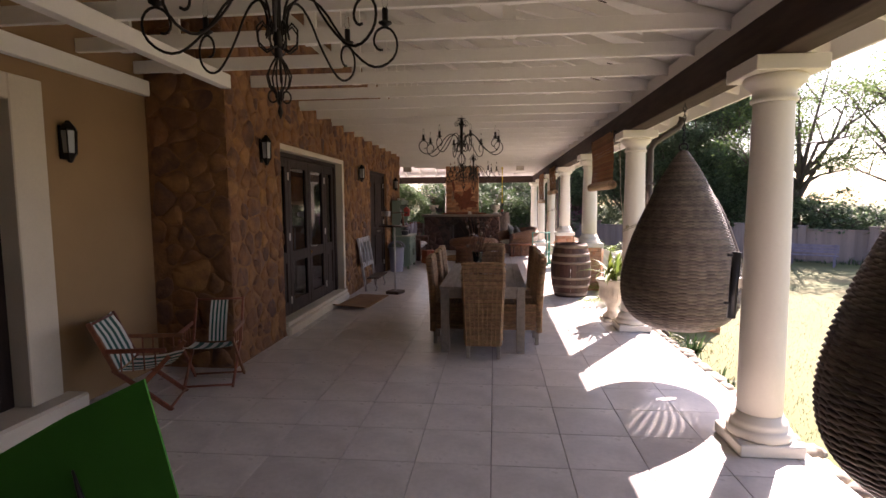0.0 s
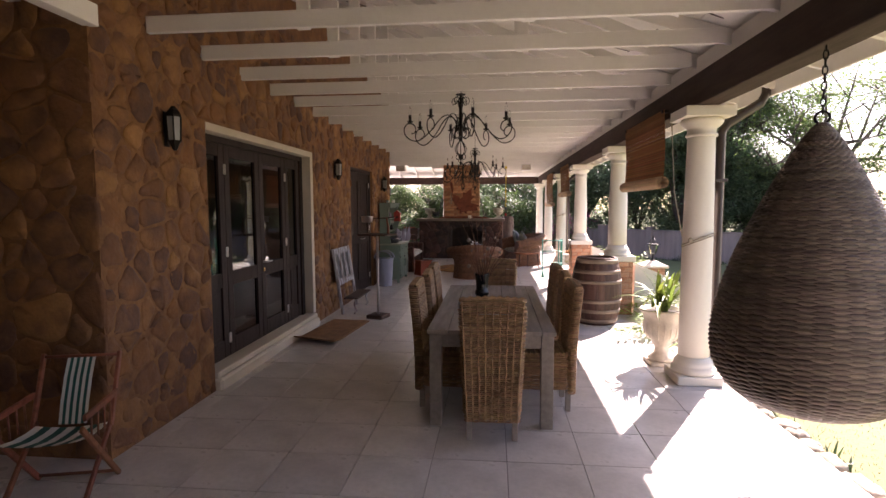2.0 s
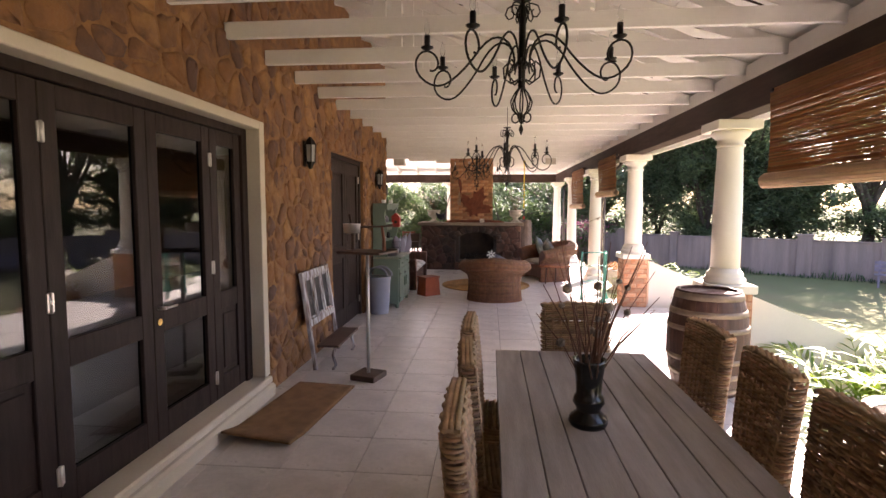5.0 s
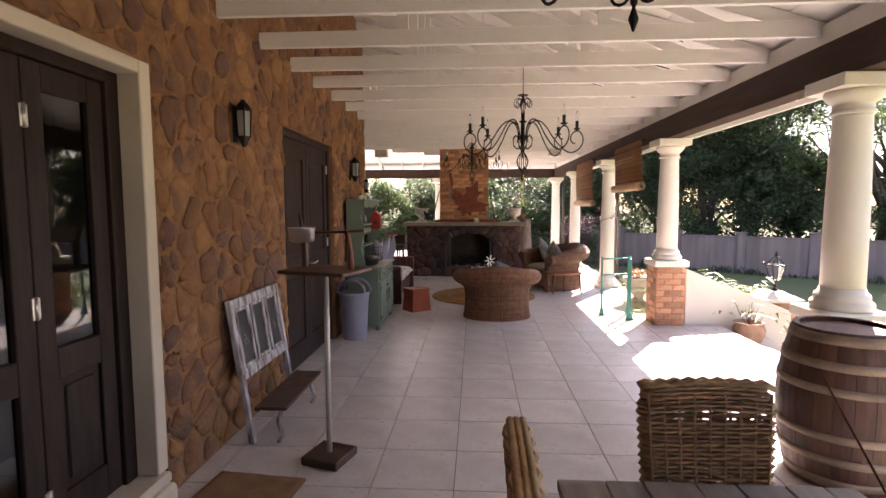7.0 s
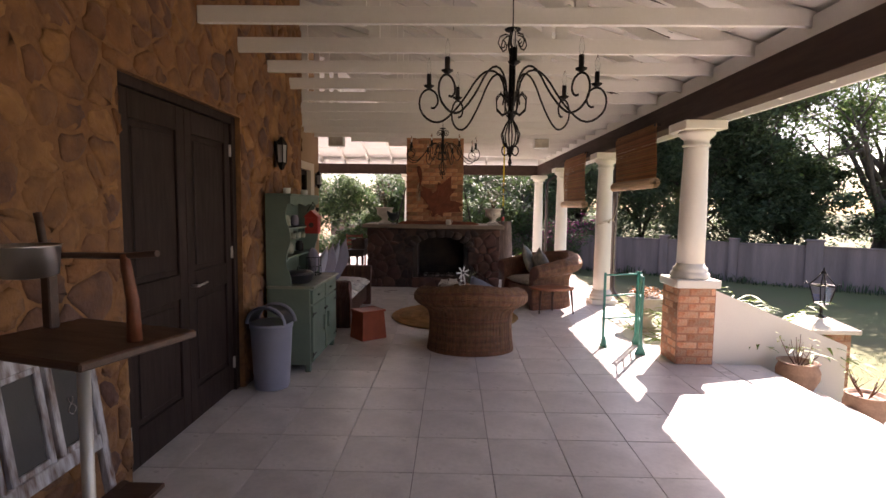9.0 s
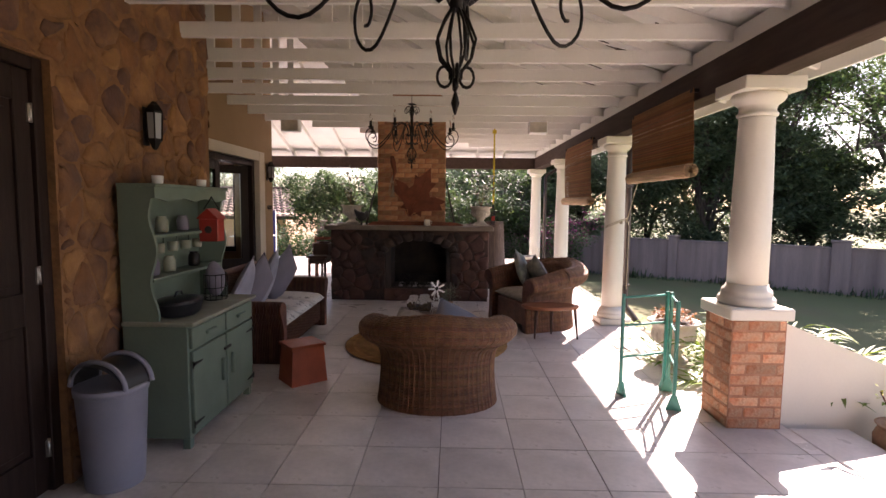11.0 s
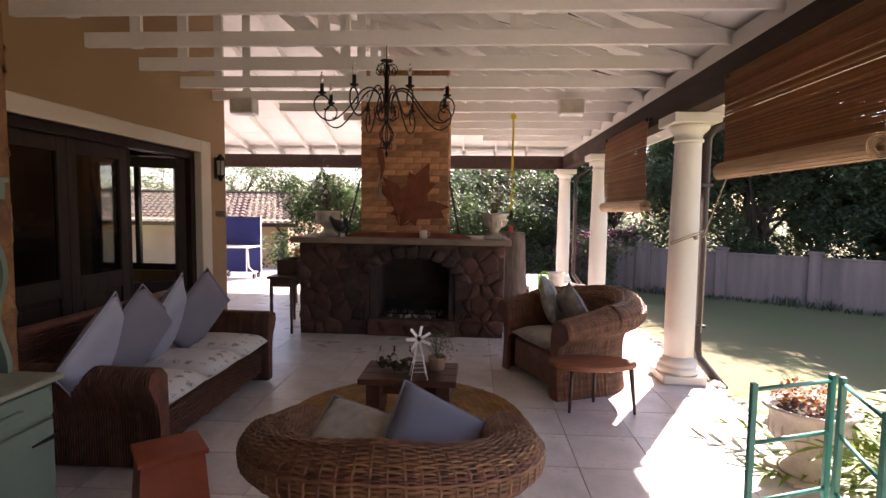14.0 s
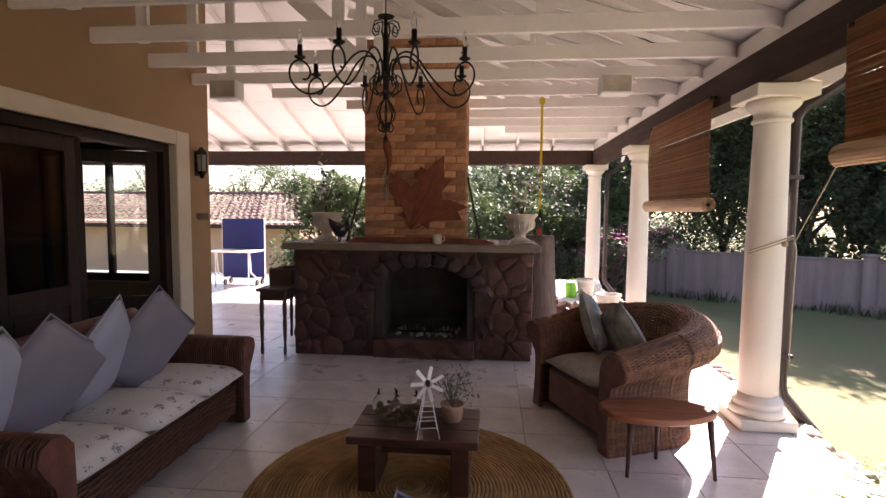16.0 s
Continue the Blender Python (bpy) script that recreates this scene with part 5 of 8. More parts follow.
# distressed frame with dark panes, leaning on the stone wall
fr = thing("panel_rack", (-2.3, 9.45, 0), "distressed white-painted wooden frame with three dark panels and a low shelf", "rack")
fm = Matrix.Rotation(radians(-8), 4, "Y")
for y in (-0.42, 0.38):
    bm = bmesh.new()
    cbox(bm, -0.02, 0.02, y, y + 0.045, 0.0, 1.0, 0.005, fm)
    part("post", bm, M_DISTRESS, fr)
for z0, z1 in ((0.93, 1.0), (0.44, 0.51)):
    bm = bmesh.new()
    cbox(bm, -0.021, 0.021, -0.375, 0.38, z0, z1, 0.005, fm)
    part("rail", bm, M_DISTRESS, fr)
for k in range(3):
    y0 = -0.375 + 0.252 * k
    bm = bmesh.new()
    cbox(bm, -0.008, 0.004, y0 + 0.05, y0 + 0.2, 0.53, 0.91, 0.002, fm)
    pane = part("panel", bm, M_SLATE, fr, "dark slate panel with a pale scroll drawing")
    bm = bmesh.new()
    for yy in (y0 + 0.012, y0 + 0.205):
        cbox(bm, -0.014, 0.014, yy, yy + 0.035, 0.5, 0.94, 0.004, fm)
    cbox(bm, -0.014, 0.014, y0 + 0.045, y0 + 0.21, 0.508, 0.535, 0.004, fm)
    cbox(bm, -0.014, 0.014, y0 + 0.045, y0 + 0.21, 0.905, 0.94, 0.004, fm)
    part("panel_frame", bm, M_DISTRESS, fr)
    if k != 1:
        bm = bmesh.new()
        for s in (-1, 1):
            sweep(bm, [fm @ Vector((0.007, y0 + 0.125 + s * 0.028 * math.sin(q) * (1 - q / 9), 0.66 + 0.016 * q)) for q in [0.5 * i for i in range(11)]], 0.0025, 4)
        part("scroll", bm, M_DISTRESS, pane)
bm = bmesh.new()
cbox(bm, 0.05, 0.24, -0.4, 0.4, 0.235, 0.258, 0.004)
cbox(bm, 0.02, 0.06, -0.41, 0.41, 0.232, 0.26, 0.004)
part("shelf", bm, M_DARKPLANK, fr, "worn wooden shelf")
for y in (-0.37, 0.35):
    bm = bmesh.new()
    sweep(bm, [(0.2, y, 0.24), (0.17, y, 0.15), (0.2, y, 0.05), (0.17, y, 0.0)], 0.016, 6)
    part("foot", bm, M_DISTRESS, fr)

# dustbin with a swing lid
bn = thing("dustbin", (-2.26, 11.92, 0), "grey plastic swing-top dustbin beside the dresser", "bin", rz=-10)
bm = bmesh.new()
lathe(bm, [(0.145, 0), (0.15, 0.012), (0.178, 0.53), (0.184, 0.535), (0.184, 0.56), (0.176, 0.565)], 30)
part("body", bm, M_BIN, bn)
bm = bmesh.new()
prof = [(0.186, 0.545), (0.187, 0.575), (0.18, 0.58)]
lathe(bm, prof, 30)
for s in (-1, 1):
    pts = [(0.178 * math.cos(a), s * 0.095, 0.575 + 0.15 * math.sin(a)) for a in [math.pi * q / 12 for q in range(13)]]
    sweep(bm, pts, 0.014, 6)
part("lid_frame", bm, M_BIN, bn)
bm = bmesh.new()
ring0 = None
for q in range(13):
    a = math.pi * q / 12
    row = [bm.verts.new((0.172 * math.cos(a), y * (0.55 + 0.45 * math.sin(a)), 0.57 + 0.145 * math.sin(a))) for y in (-0.15, -0.08, 0, 0.08, 0.15)]
    if ring0:
        for i in range(4):
            bm.faces.new((ring0[i], ring0[i + 1], row[i + 1], row[i])).smooth = True
    ring0 = row
part("swing_flap", bm, M_BINFLAP, bn, "black swing flap")
# ---- lounge ----
def pillow(name, at, size, thick, rx, ry, rz, mat, label, group=""):
    """A soft square cushion with drawn-in edges; stands in its own plane x, z."""
    p = thing(name, at, label, "cushion", group)
    p.matrix_world = pose(*at, rx, ry, rz)
    bm = bmesh.new()
    n = 12
    sides = {}
    for s in (-1, 1):
        for i in range(n + 1):
            for j in range(n + 1):
                u, v = 2 * i / n - 1, 2 * j / n - 1
                edge = (1 - u * u) * (1 - v * v)
                pinch = 1 - 0.07 * (1 - abs(u * v)) * (u * u + v * v) / 2
                y = s * thick / 2 * edge ** 0.45 + 0.006 * noise.noise((u * 2 + at[0], v * 2 + at[1], s))
                key = (0 if (i in (0, n) or j in (0, n)) else s, i, j)
                if key not in sides:
                    sides[key] = bm.verts.new((u * size / 2 * pinch, y if key[0] else 0, (v * pinch + 1) * size / 2))
        for i in range(n):
            for j in range(n):
                q = [sides[0 if (a in (0, n) or b in (0, n)) else s, a, b] for a, b in ((i, j), (i + 1, j), (i + 1, j + 1), (i, j + 1))]
                bm.faces.new(q).smooth = True
    part("cover", bm, mat, p)
    bm = bmesh.new()
    pts = []
    for k in range(4 * n):
        e, f = divmod(k, n)
        i, j = ((f, 0), (n, f), (n - f, n), (0, n - f))[e]
        u, v = 2 * i / n - 1, 2 * j / n - 1
        pinch = 1 - 0.07 * (1 - abs(u * v)) * (u * u + v * v) / 2
        pts.append((u * size / 2 * pinch, 0, (v * pinch + 1) * size / 2))
    sweep(bm, pts, 0.006, 5, True)
    part("piping", bm, mat, p)
    return p


def slab_cushion(name, dims, mat, label, parent=None, puff=0.02, group=""):
    """A flat seat cushion, slightly domed."""
    x0, x1, y0, y1, z0, z1 = dims
    bm = bmesh.new()
    n, m = 10, 10
    top, bot = {}, {}
    for i in range(n + 1):
        for j in range(m + 1):
            u, v = 2 * i / n - 1, 2 * j / m - 1
            e = ((1 - u ** 6) * (1 - v ** 6)) ** 0.5
            sx = 1 - 0.02 * (v * v)
            x, y = (x0 + x1) / 2 + u * (x1 - x0) / 2 * sx, (y0 + y1) / 2 + v * (y1 - y0) / 2
            top[i, j] = bm.verts.new((x, y, (z0 + z1) / 2 + (z1 - z0) / 2 * e + puff * (1 - u * u) * (1 - v * v) + 0.004 * noise.noise((x * 6, y * 6, 1))))
            bot[i, j] = bm.verts.new((x, y, (z0 + z1) / 2 - (z1 - z0) / 2 * e)) if 0 < i < n and 0 < j < m else top[i, j]
    for i in range(n):
        for j in range(m):
            bm.faces.new((top[i, j], top[i + 1, j], top[i + 1, j + 1], top[i, j + 1])).smooth = True
            f = [bot[i, j], bot[i, j + 1], bot[i + 1, j + 1], bot[i + 1, j]]
            if len(set(f)) == 4 and len({top[i, j], top[i + 1, j], top[i + 1, j + 1], top[i, j + 1]} & set(f)) < 4:
                bm.faces.new(f).smooth = True
    if parent:
        return part(name, bm, mat, parent, label)
    return tagged(part(name, bm, mat), label, "cushion", group)


def wicker_armchair():
    """Round-backed woven armchair; faces +y, its back at y = 0."""
    c = thing("wicker_armchair", (0, 0, 0), "round-backed brown rattan armchair with thick rolled arms", "armchair", "wicker armchairs")
    path = []
    for q in range(121):
        s = q / 120
        if s < 0.22:
            path.append((Vector((-0.49, 0.88 - 0.5 * s / 0.22, 0)), Vector((-1, 0, 0)), 0.3 + 0.7 * (1 - s / 0.22)))
        elif s > 0.78:
            path.append((Vector((0.49, 0.38 + 0.5 * (s - 0.78) / 0.22, 0)), Vector((1, 0, 0)), 0.3 + 0.7 * (s - 0.78) / 0.22))
        else:
            a = math.pi + math.pi * (s - 0.22) / 0.56
            path.append((Vector((0.49 * math.cos(a), 0.42 + 0.44 * math.sin(a), 0)), Vector((math.cos(a), math.sin(a), 0)), 0.3 * math.cos(a) ** 2))
    # outside from the floor up, over the roll and down inside to the seat
    prof = [(0.03, 0.0), (0.015, 0.1), (0.0, 0.25), (0.0, 0.4), (0.015, 0.5), (0.07, 0.565), (0.145, 0.605), (0.195, 0.665), (0.2, 0.74), (0.155, 0.805), (0.08, 0.84), (0.0, 0.83), (-0.065, 0.765), (-0.09, 0.67), (-0.095, 0.55), (-0.095, 0.36)]
    fine = []
    for p, q in zip(prof, prof[1:]):
        ln = math.hypot(q[0] - p[0], q[1] - p[1])
        k = max(1, round(ln / 0.0115))
        fine += [(p[0] + (q[0] - p[0]) * i / k, p[1] + (q[1] - p[1]) * i / k) for i in range(k)]

    def ring(v):
        o, z = fine[v]
        out = []
        for p, nrm, arm in path:
            low = 1 - 0.34 * (arm ** 0.7) if z > 0.3 else 1
            zz = z if z < 0.3 else 0.3 + (z - 0.3) * (low if arm else 1)
            out.append((p + nrm * o * (1 - 0.1 * arm) + Vector((0, 0, zz)), nrm if z < 0.6 else Vector((0, 0, 1))))
        return out

    bm = bmesh.new()
    loops(bm, ring, range(len(fine)), 0.0082, 0.003, 3, False)
    tagged(part("woven_shell", bm, M_WICKER2, c), kind="stuff")
    bm = bmesh.new()
    for k in range(0, 121, 2):
        p, nrm, arm = path[k]
        sweep(bm, [ring(v)[k][0] + (nrm * 0.004 if v < len(fine) * 0.7 else Vector((0, 0, 0))) for v in range(0, len(fine), 5)], 0.0075, 4)
    part("ribs", bm, M_WICKER2, c)
    for s in (-1, 1):
        bm = bmesh.new()
        pts = [((0.49 * s + s * o * 0.9), 0.892, z if z < 0.3 else 0.3 + (z - 0.3) * 0.66) for o, z in prof]
        pts.append((0.49 * s - s * 0.076, 0.892, 0.0))
        vs = [bm.verts.new(p) for p in pts]
        ws = [bm.verts.new((p[0], p[1] - 0.03, p[2])) for p in pts]
        bm.faces.new(vs)
        bm.faces.new(ws[::-1])
        for i in range(len(vs)):
            j = (i + 1) % len(vs)
            bm.faces.new((vs[i], vs[j], ws[j], ws[i]))
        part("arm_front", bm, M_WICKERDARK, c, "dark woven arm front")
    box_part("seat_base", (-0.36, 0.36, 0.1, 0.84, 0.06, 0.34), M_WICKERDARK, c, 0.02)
    return c


arm = wicker_armchair()
arm.matrix_world = pose(-0.46, 12.95, 0, 0, 0, 0)
arm.scale = (1, 1, 1.04)
copy_thing(arm, pose(1.2, 16.28, 0, 0, 0, 113))
arm.scale = (0.93, 0.78, 0.93)
sc = slab_cushion("seat_cushion", (-0.36, 0.36, 0.1, 0.86, 0.335, 0.46), M_CUSHION, "pale floral seat cushion on a wicker armchair")
sc.matrix_world = pose(-0.46, 12.95, 0.006)
sc.scale = (0.93, 0.78, 1)
sc2 = slab_cushion("seat_cushion", (-0.36, 0.36, 0.1, 0.88, 0.335, 0.46), M_CUSHION, "pale floral seat cushion on a wicker armchair")
sc2.matrix_world = pose(1.2, 16.28, 0.006, 0, 0, 113)
pillow("scatter_cushion", (-0.33, 13.17, 0.47), 0.44, 0.16, -55, 28, 6, M_BLUEGREY, "blue-grey and cream striped cushion slumped in an armchair", "armchair cushions")
pillow("scatter_cushion", (-0.7, 13.19, 0.47), 0.4, 0.13, -62, 12, -10, M_CUSHION, "pale floral cushion slumped in an armchair", "armchair cushions")
pillow("scatter_cushion", (0.7, 16.28, 0.47), 0.5, 0.17, -18, 14, 74, M_CUSHION2, "grey-green floral cushion propped in an armchair", "armchair cushions")
pillow("scatter_cushion", (0.93, 16.0, 0.47), 0.46, 0.15, -24, 26, 100, M_CUSHION2, "grey-green floral cushion propped in an armchair", "armchair cushions")

# long wicker sofa along the house
sofa = thing("sofa", (-2.44, 14.92, 0), "long dark brown woven sofa with rolled arms", "sofa")
bm = bmesh.new()
loops(bm, lambda z: [((x - 0.02, y, z), (nx, ny, 0)) for (x, y), (nx, ny) in round_rect(0.82, 1.6, 0.03, 120)], [0.1 + 0.0155 * i for i in range(14)], 0.0095, 0.004)
tagged(part("base", bm, M_WICKERDARK, sofa), kind="stuff")
box_part("seat_deck", (-0.4, 0.36, -0.8, 0.8, 0.09, 0.31), M_WICKERDARK, sofa, 0.01)
bm = bmesh.new()
loops(bm, lambda z: [((x - 0.4 - 0.12 * max(0, z - 0.35), y, z), (nx, ny, 0)) for (x, y), (nx, ny) in round_rect(0.1, 1.72, 0.045, 120)], [0.2 + 0.0155 * i for i in range(38)], 0.0095, 0.004)
sweep(bm, [(-0.46, -0.86 + 1.72 * k / 20, 0.79) for k in range(21)], 0.05, 10)
tagged(part("backrest", bm, M_WICKERDARK, sofa), kind="stuff")
for s in (-1, 1):
    arm_prof = [(0.0, 0.02), (0.0, 0.3), (0.02, 0.42), (0.07, 0.49), (0.1, 0.55), (0.085, 0.61), (0.03, 0.635), (-0.04, 0.62), (-0.085, 0.57), (-0.09, 0.45), (-0.09, 0.2), (-0.09, 0.02)]
    ap = []
    for p, q in zip(arm_prof, arm_prof[1:] + arm_prof[:1]):
        k = max(1, round(math.hypot(q[0] - p[0], q[1] - p[1]) / 0.03))
        ap += [(p[0] + (q[0] - p[0]) * i / k, p[1] + (q[1] - p[1]) * i / k) for i in range(k)]
    bm = bmesh.new()
    loops(bm, lambda x: [((x, s * (0.86 + a), z), (0, s * (a + 0.045) / 0.2, 0.2)) for a, z in ap], [-0.44 + 0.0165 * i for i in range(54)], 0.0098, 0.004)
    tagged(part("arm", bm, M_WICKERDARK, sofa), kind="stuff")
    bm = bmesh.new()
    vs = [bm.verts.new((0.455, s * (0.86 + a), z)) for a, z in arm_prof]
    ws = [bm.verts.new((0.43, s * (0.86 + a), z)) for a, z in arm_prof]
    bm.faces.new(vs)
    bm.faces.new(ws[::-1])
    for i in range(len(vs)):
        j = (i + 1) % len(vs)
        bm.faces.new((vs[i], vs[j], ws[j], ws[i]))
    part("arm_front", bm, M_WICKERDARK, sofa)
for k in range(3):
    y0 = 14.12 + 0.535 * k
    slab_cushion("sofa_cushion", (-2.8, -1.98, y0, y0 + 0.53, 0.315, 0.46), M_FLORAL, "cream seat cushion printed with grey flower sprigs", group="sofa cushions")
for y, z, size, tilt, turn, mat, what in ((14.04, 0.455, 0.57, 44, 8, M_PILLOW, "light blue-grey"), (14.36, 0.455, 0.58, 40, -6, M_PILLOW2, "dark mauve-grey"), (14.73, 0.455, 0.6, 45, 10, M_PILLOW, "light blue-grey"), (15.15, 0.455, 0.6, 42, -8, M_PILLOW2, "dark mauve-grey")):
    p = pillow("throw_pillow", (-2.62, y, z), size, 0.15, 0, 0, 0, mat, what + " pillow standing on its corner against the sofa back", "sofa pillows")
    p.matrix_world = Matrix.Translation((-2.5, y, z + 0.02)) @ Matrix.Rotation(radians(90 + turn), 4, "Z") @ Matrix.Rotation(radians(20), 4, "X") @ Matrix.Translation((0, 0, size * 0.2)) @ Matrix.Rotation(radians(tilt - 4), 4, "Y") @ Matrix.Translation((0, 0, -size * 0.22))

# round jute rug of concentric braids
rug = thing("round_rug", (-0.63, 14.95, 0), "round golden-brown braided jute rug", "rug")
bm = bmesh.new()
for k in range(41):
    rr = 0.02 + 0.0222 * k
    m = max(10, int(rr * 90))
    sweep(bm, [((rr + 0.002 * math.sin(9 * a + k)) * math.cos(a), (rr + 0.002 * math.sin(7 * a)) * math.sin(a), 0.013 + (0.003 if (j + k) % 2 else -0.001)) for j, a in enumerate([2 * math.pi * j / m for j in range(m)])], 0.0125, 4, True, 0.8)
part("braid", bm, M_JUTE, rug)

# coffee table and what stands on it
ct = thing("coffee_table", (-0.6, 15.03, 0.024), "low dark brown wooden coffee table with slab legs on the rug", "table")
for k, (y0, y1) in enumerate(((-0.24, -0.083), (-0.08, 0.078), (0.081, 0.24))):
    box_part("plank", (-0.36, 0.36, y0, y1, 0.295, 0.34), M_COFFEE, ct, 0.005)
for x0 in (-0.31, 0.21):
    box_part("leg", (x0, x0 + 0.1, -0.18, 0.18, 0, 0.293), M_COFFEE, ct, 0.005)
box_part("stretcher", (-0.208, 0.208, -0.03, 0.03, 0.16, 0.25), M_COFFEE, ct, 0.004)
TOP = 0.024 + 0.34 + 0.002
for x, y, r0 in ((-0.79, 15.08, 0.088), (-0.66, 15.0, 0.1)):
    t = thing("terrarium", (x, y, TOP), "round clear glass bowl with dry moss inside", "terrarium", "terrariums")
    bm = bmesh.new()
    prof = [(r0 * 0.55, 0)] + [(r0 * math.sin(a), r0 * 0.85 - r0 * 0.9 * math.cos(a)) for a in [0.7 + 0.24 * i for i in range(8)]] + [(r0 * 0.62, r0 * 1.9)]
    lathe(bm, prof, 24, caps=False)
    g = part("bowl", bm, M_THINGLASS, t)
    g.visible_shadow = False
    bm = bmesh.new()
    for k in range(40):
        a, rr = tr.uniform(0, 6.28), r0 * 0.7 * tr.random() ** 0.5
        bmesh.ops.create_icosphere(bm, subdivisions=1, radius=tr.uniform(0.008, 0.018), matrix=Matrix.Translation((rr * math.cos(a), rr * math.sin(a), 0.02 + tr.uniform(0, r0 * 0.7))))
    part("moss", bm, M_MOSS, t, "dry brown-green moss")
wmill = thing("toy_windmill", (-0.52, 14.86, TOP), "small white wire windmill ornament on the coffee table", "ornament", rz=12)
wmill.scale = (1.1, 1.1, 1.16)
bm = bmesh.new()
for sx, sy in ((-1, -1), (1, -1), (1, 1), (-1, 1)):
    rod(bm, (0.055 * sx, 0.055 * sy, 0), (0.008 * sx, 0.008 * sy, 0.24), 0.0025, seg=4)
for h in (0.05, 0.1, 0.15):
    w = 0.055 - 0.047 * h / 0.24
    sweep(bm, [(-w, -w, h), (w, -w, h), (w, w, h), (-w, w, h)], 0.002, 4, True)
part("tower", bm, M_WHITEPAINT, wmill)
for k in range(7):
    a = 2 * math.pi * k / 7 + 0.2
    bm = bmesh.new()
    m = Matrix.Translation((0, -0.012, 0.25)) @ Matrix.Rotation(a, 4, "Y") @ Matrix.Rotation(radians(18), 4, "Z")
    cbox(bm, -0.009, 0.009, -0.0015, 0.0015, 0.02, 0.085, 0, m)
    part("sail", bm, M_WHITEPAINT, wmill)
bm = bmesh.new()
rod(bm, (0, -0.02, 0.25), (0, 0.03, 0.25), 0.012)
part("hub", bm, M_IRON, wmill)


def leaves(bm, centre, spread, count, size, rr, droop=0.0, long=2.2):
    """Loose small leaves round a centre."""
    for k in range(count):
        p = Vector(centre) + Vector((rr.gauss(0, 1) * spread[0], rr.gauss(0, 1) * spread[1], rr.gauss(0, 1) * spread[2]))
        a, b = rr.uniform(0, 6.28), rr.uniform(-0.8, 0.9)
        d = Vector((math.cos(a) * math.cos(b), math.sin(a) * math.cos(b), math.sin(b) - droop)).normalized()
        s = d.cross(Vector((rr.uniform(-0.4, 0.4), rr.uniform(-0.4, 0.4), 1))).normalized()
        l = size * rr.uniform(0.6, 1.3)
        w = l / long
        vs = [bm.verts.new(p), bm.verts.new(p + d * l * 0.5 + s * w * 0.5), bm.verts.new(p + d * l), bm.verts.new(p + d * l * 0.5 - s * w * 0.5)]
        bm.faces.new(vs)


herb = thing("potted_herb", (-0.4, 15.08, TOP), "small grey-green herb in a decorated clay pot", "potted plant")
bm = bmesh.new()
lathe(bm, [(0.05, 0), (0.055, 0.01), (0.068, 0.09), (0.072, 0.1), (0.062, 0.1), (0.058, 0.08)], 18)
part("pot", bm, M_CLAY, herb)
bm = bmesh.new()
leaves(bm, (0.02, 0.02, 0.2), (0.06, 0.06, 0.06), 420, 0.022, tr)
for k in range(14):
    sweep(bm, [(0, 0, 0.08), (tr.gauss(0, 0.05), tr.gauss(0, 0.05), 0.24)], 0.002, 3)
part("foliage", bm, M_HERB, herb)

# oval side table of a wood slice on three legs
stb = thing("side_table", (0.83, 15.32, 0), "oval red-brown wood slice side table on three tapered legs", "table")
bm = bmesh.new()
outline = [(0.345 * (1 + 0.05 * math.sin(3 * a + 1)) * math.cos(a), 0.19 * (1 + 0.06 * math.sin(2 * a)) * math.sin(a)) for a in [2 * math.pi * k / 40 for k in range(40)]]
rings = [[bm.verts.new((x * s, y * s, z)) for x, y in outline] for s, z in ((0.96, 0.36), (1.0, 0.368), (1.0, 0.392), (0.98, 0.4))]
for a, b in zip(rings, rings[1:]):
    for k in range(40):
        bm.faces.new((a[k], a[(k + 1) % 40], b[(k + 1) % 40], b[k]))
bm.faces.new(rings[0][::-1])
bm.faces.new(rings[-1])
part("tabletop", bm, M_REDWOOD, stb)
for x, y in ((-0.16, -0.07), (0.3, -0.06), (0.06, 0.13)):
    bm = bmesh.new()
    rod(bm, (x * 1.12, y * 1.3, 0), (x, y, 0.362), 0.011, 0.02)
    part("leg", bm, M_DARKPLANK, stb)

# red wooden stool box
rb = thing("box_stool", (-1.69, 13.67, 0), "red-brown painted wooden box stool", "stool", rz=40)
rb.scale = (0.88, 0.88, 1)
bm = bmesh.new()
b0 = [bm.verts.new((sx * 0.19, sy * 0.17, 0)) for sx, sy in ((-1, -1), (1, -1), (1, 1), (-1, 1))]
b1 = [bm.verts.new((sx * 0.165, sy * 0.145, 0.325)) for sx, sy in ((-1, -1), (1, -1), (1, 1), (-1, 1))]
for i in range(4):
    bm.faces.new((b0[i], b0[(i + 1) % 4], b1[(i + 1) % 4], b1[i]))
bm.faces.new(b0[::-1])
bm.faces.new(b1)
part("body", bm, M_REDPAINT, rb)
box_part("lid", (-0.185, 0.185, -0.165, 0.165, 0.326, 0.352), M_REDPAINT, rb, 0.005)

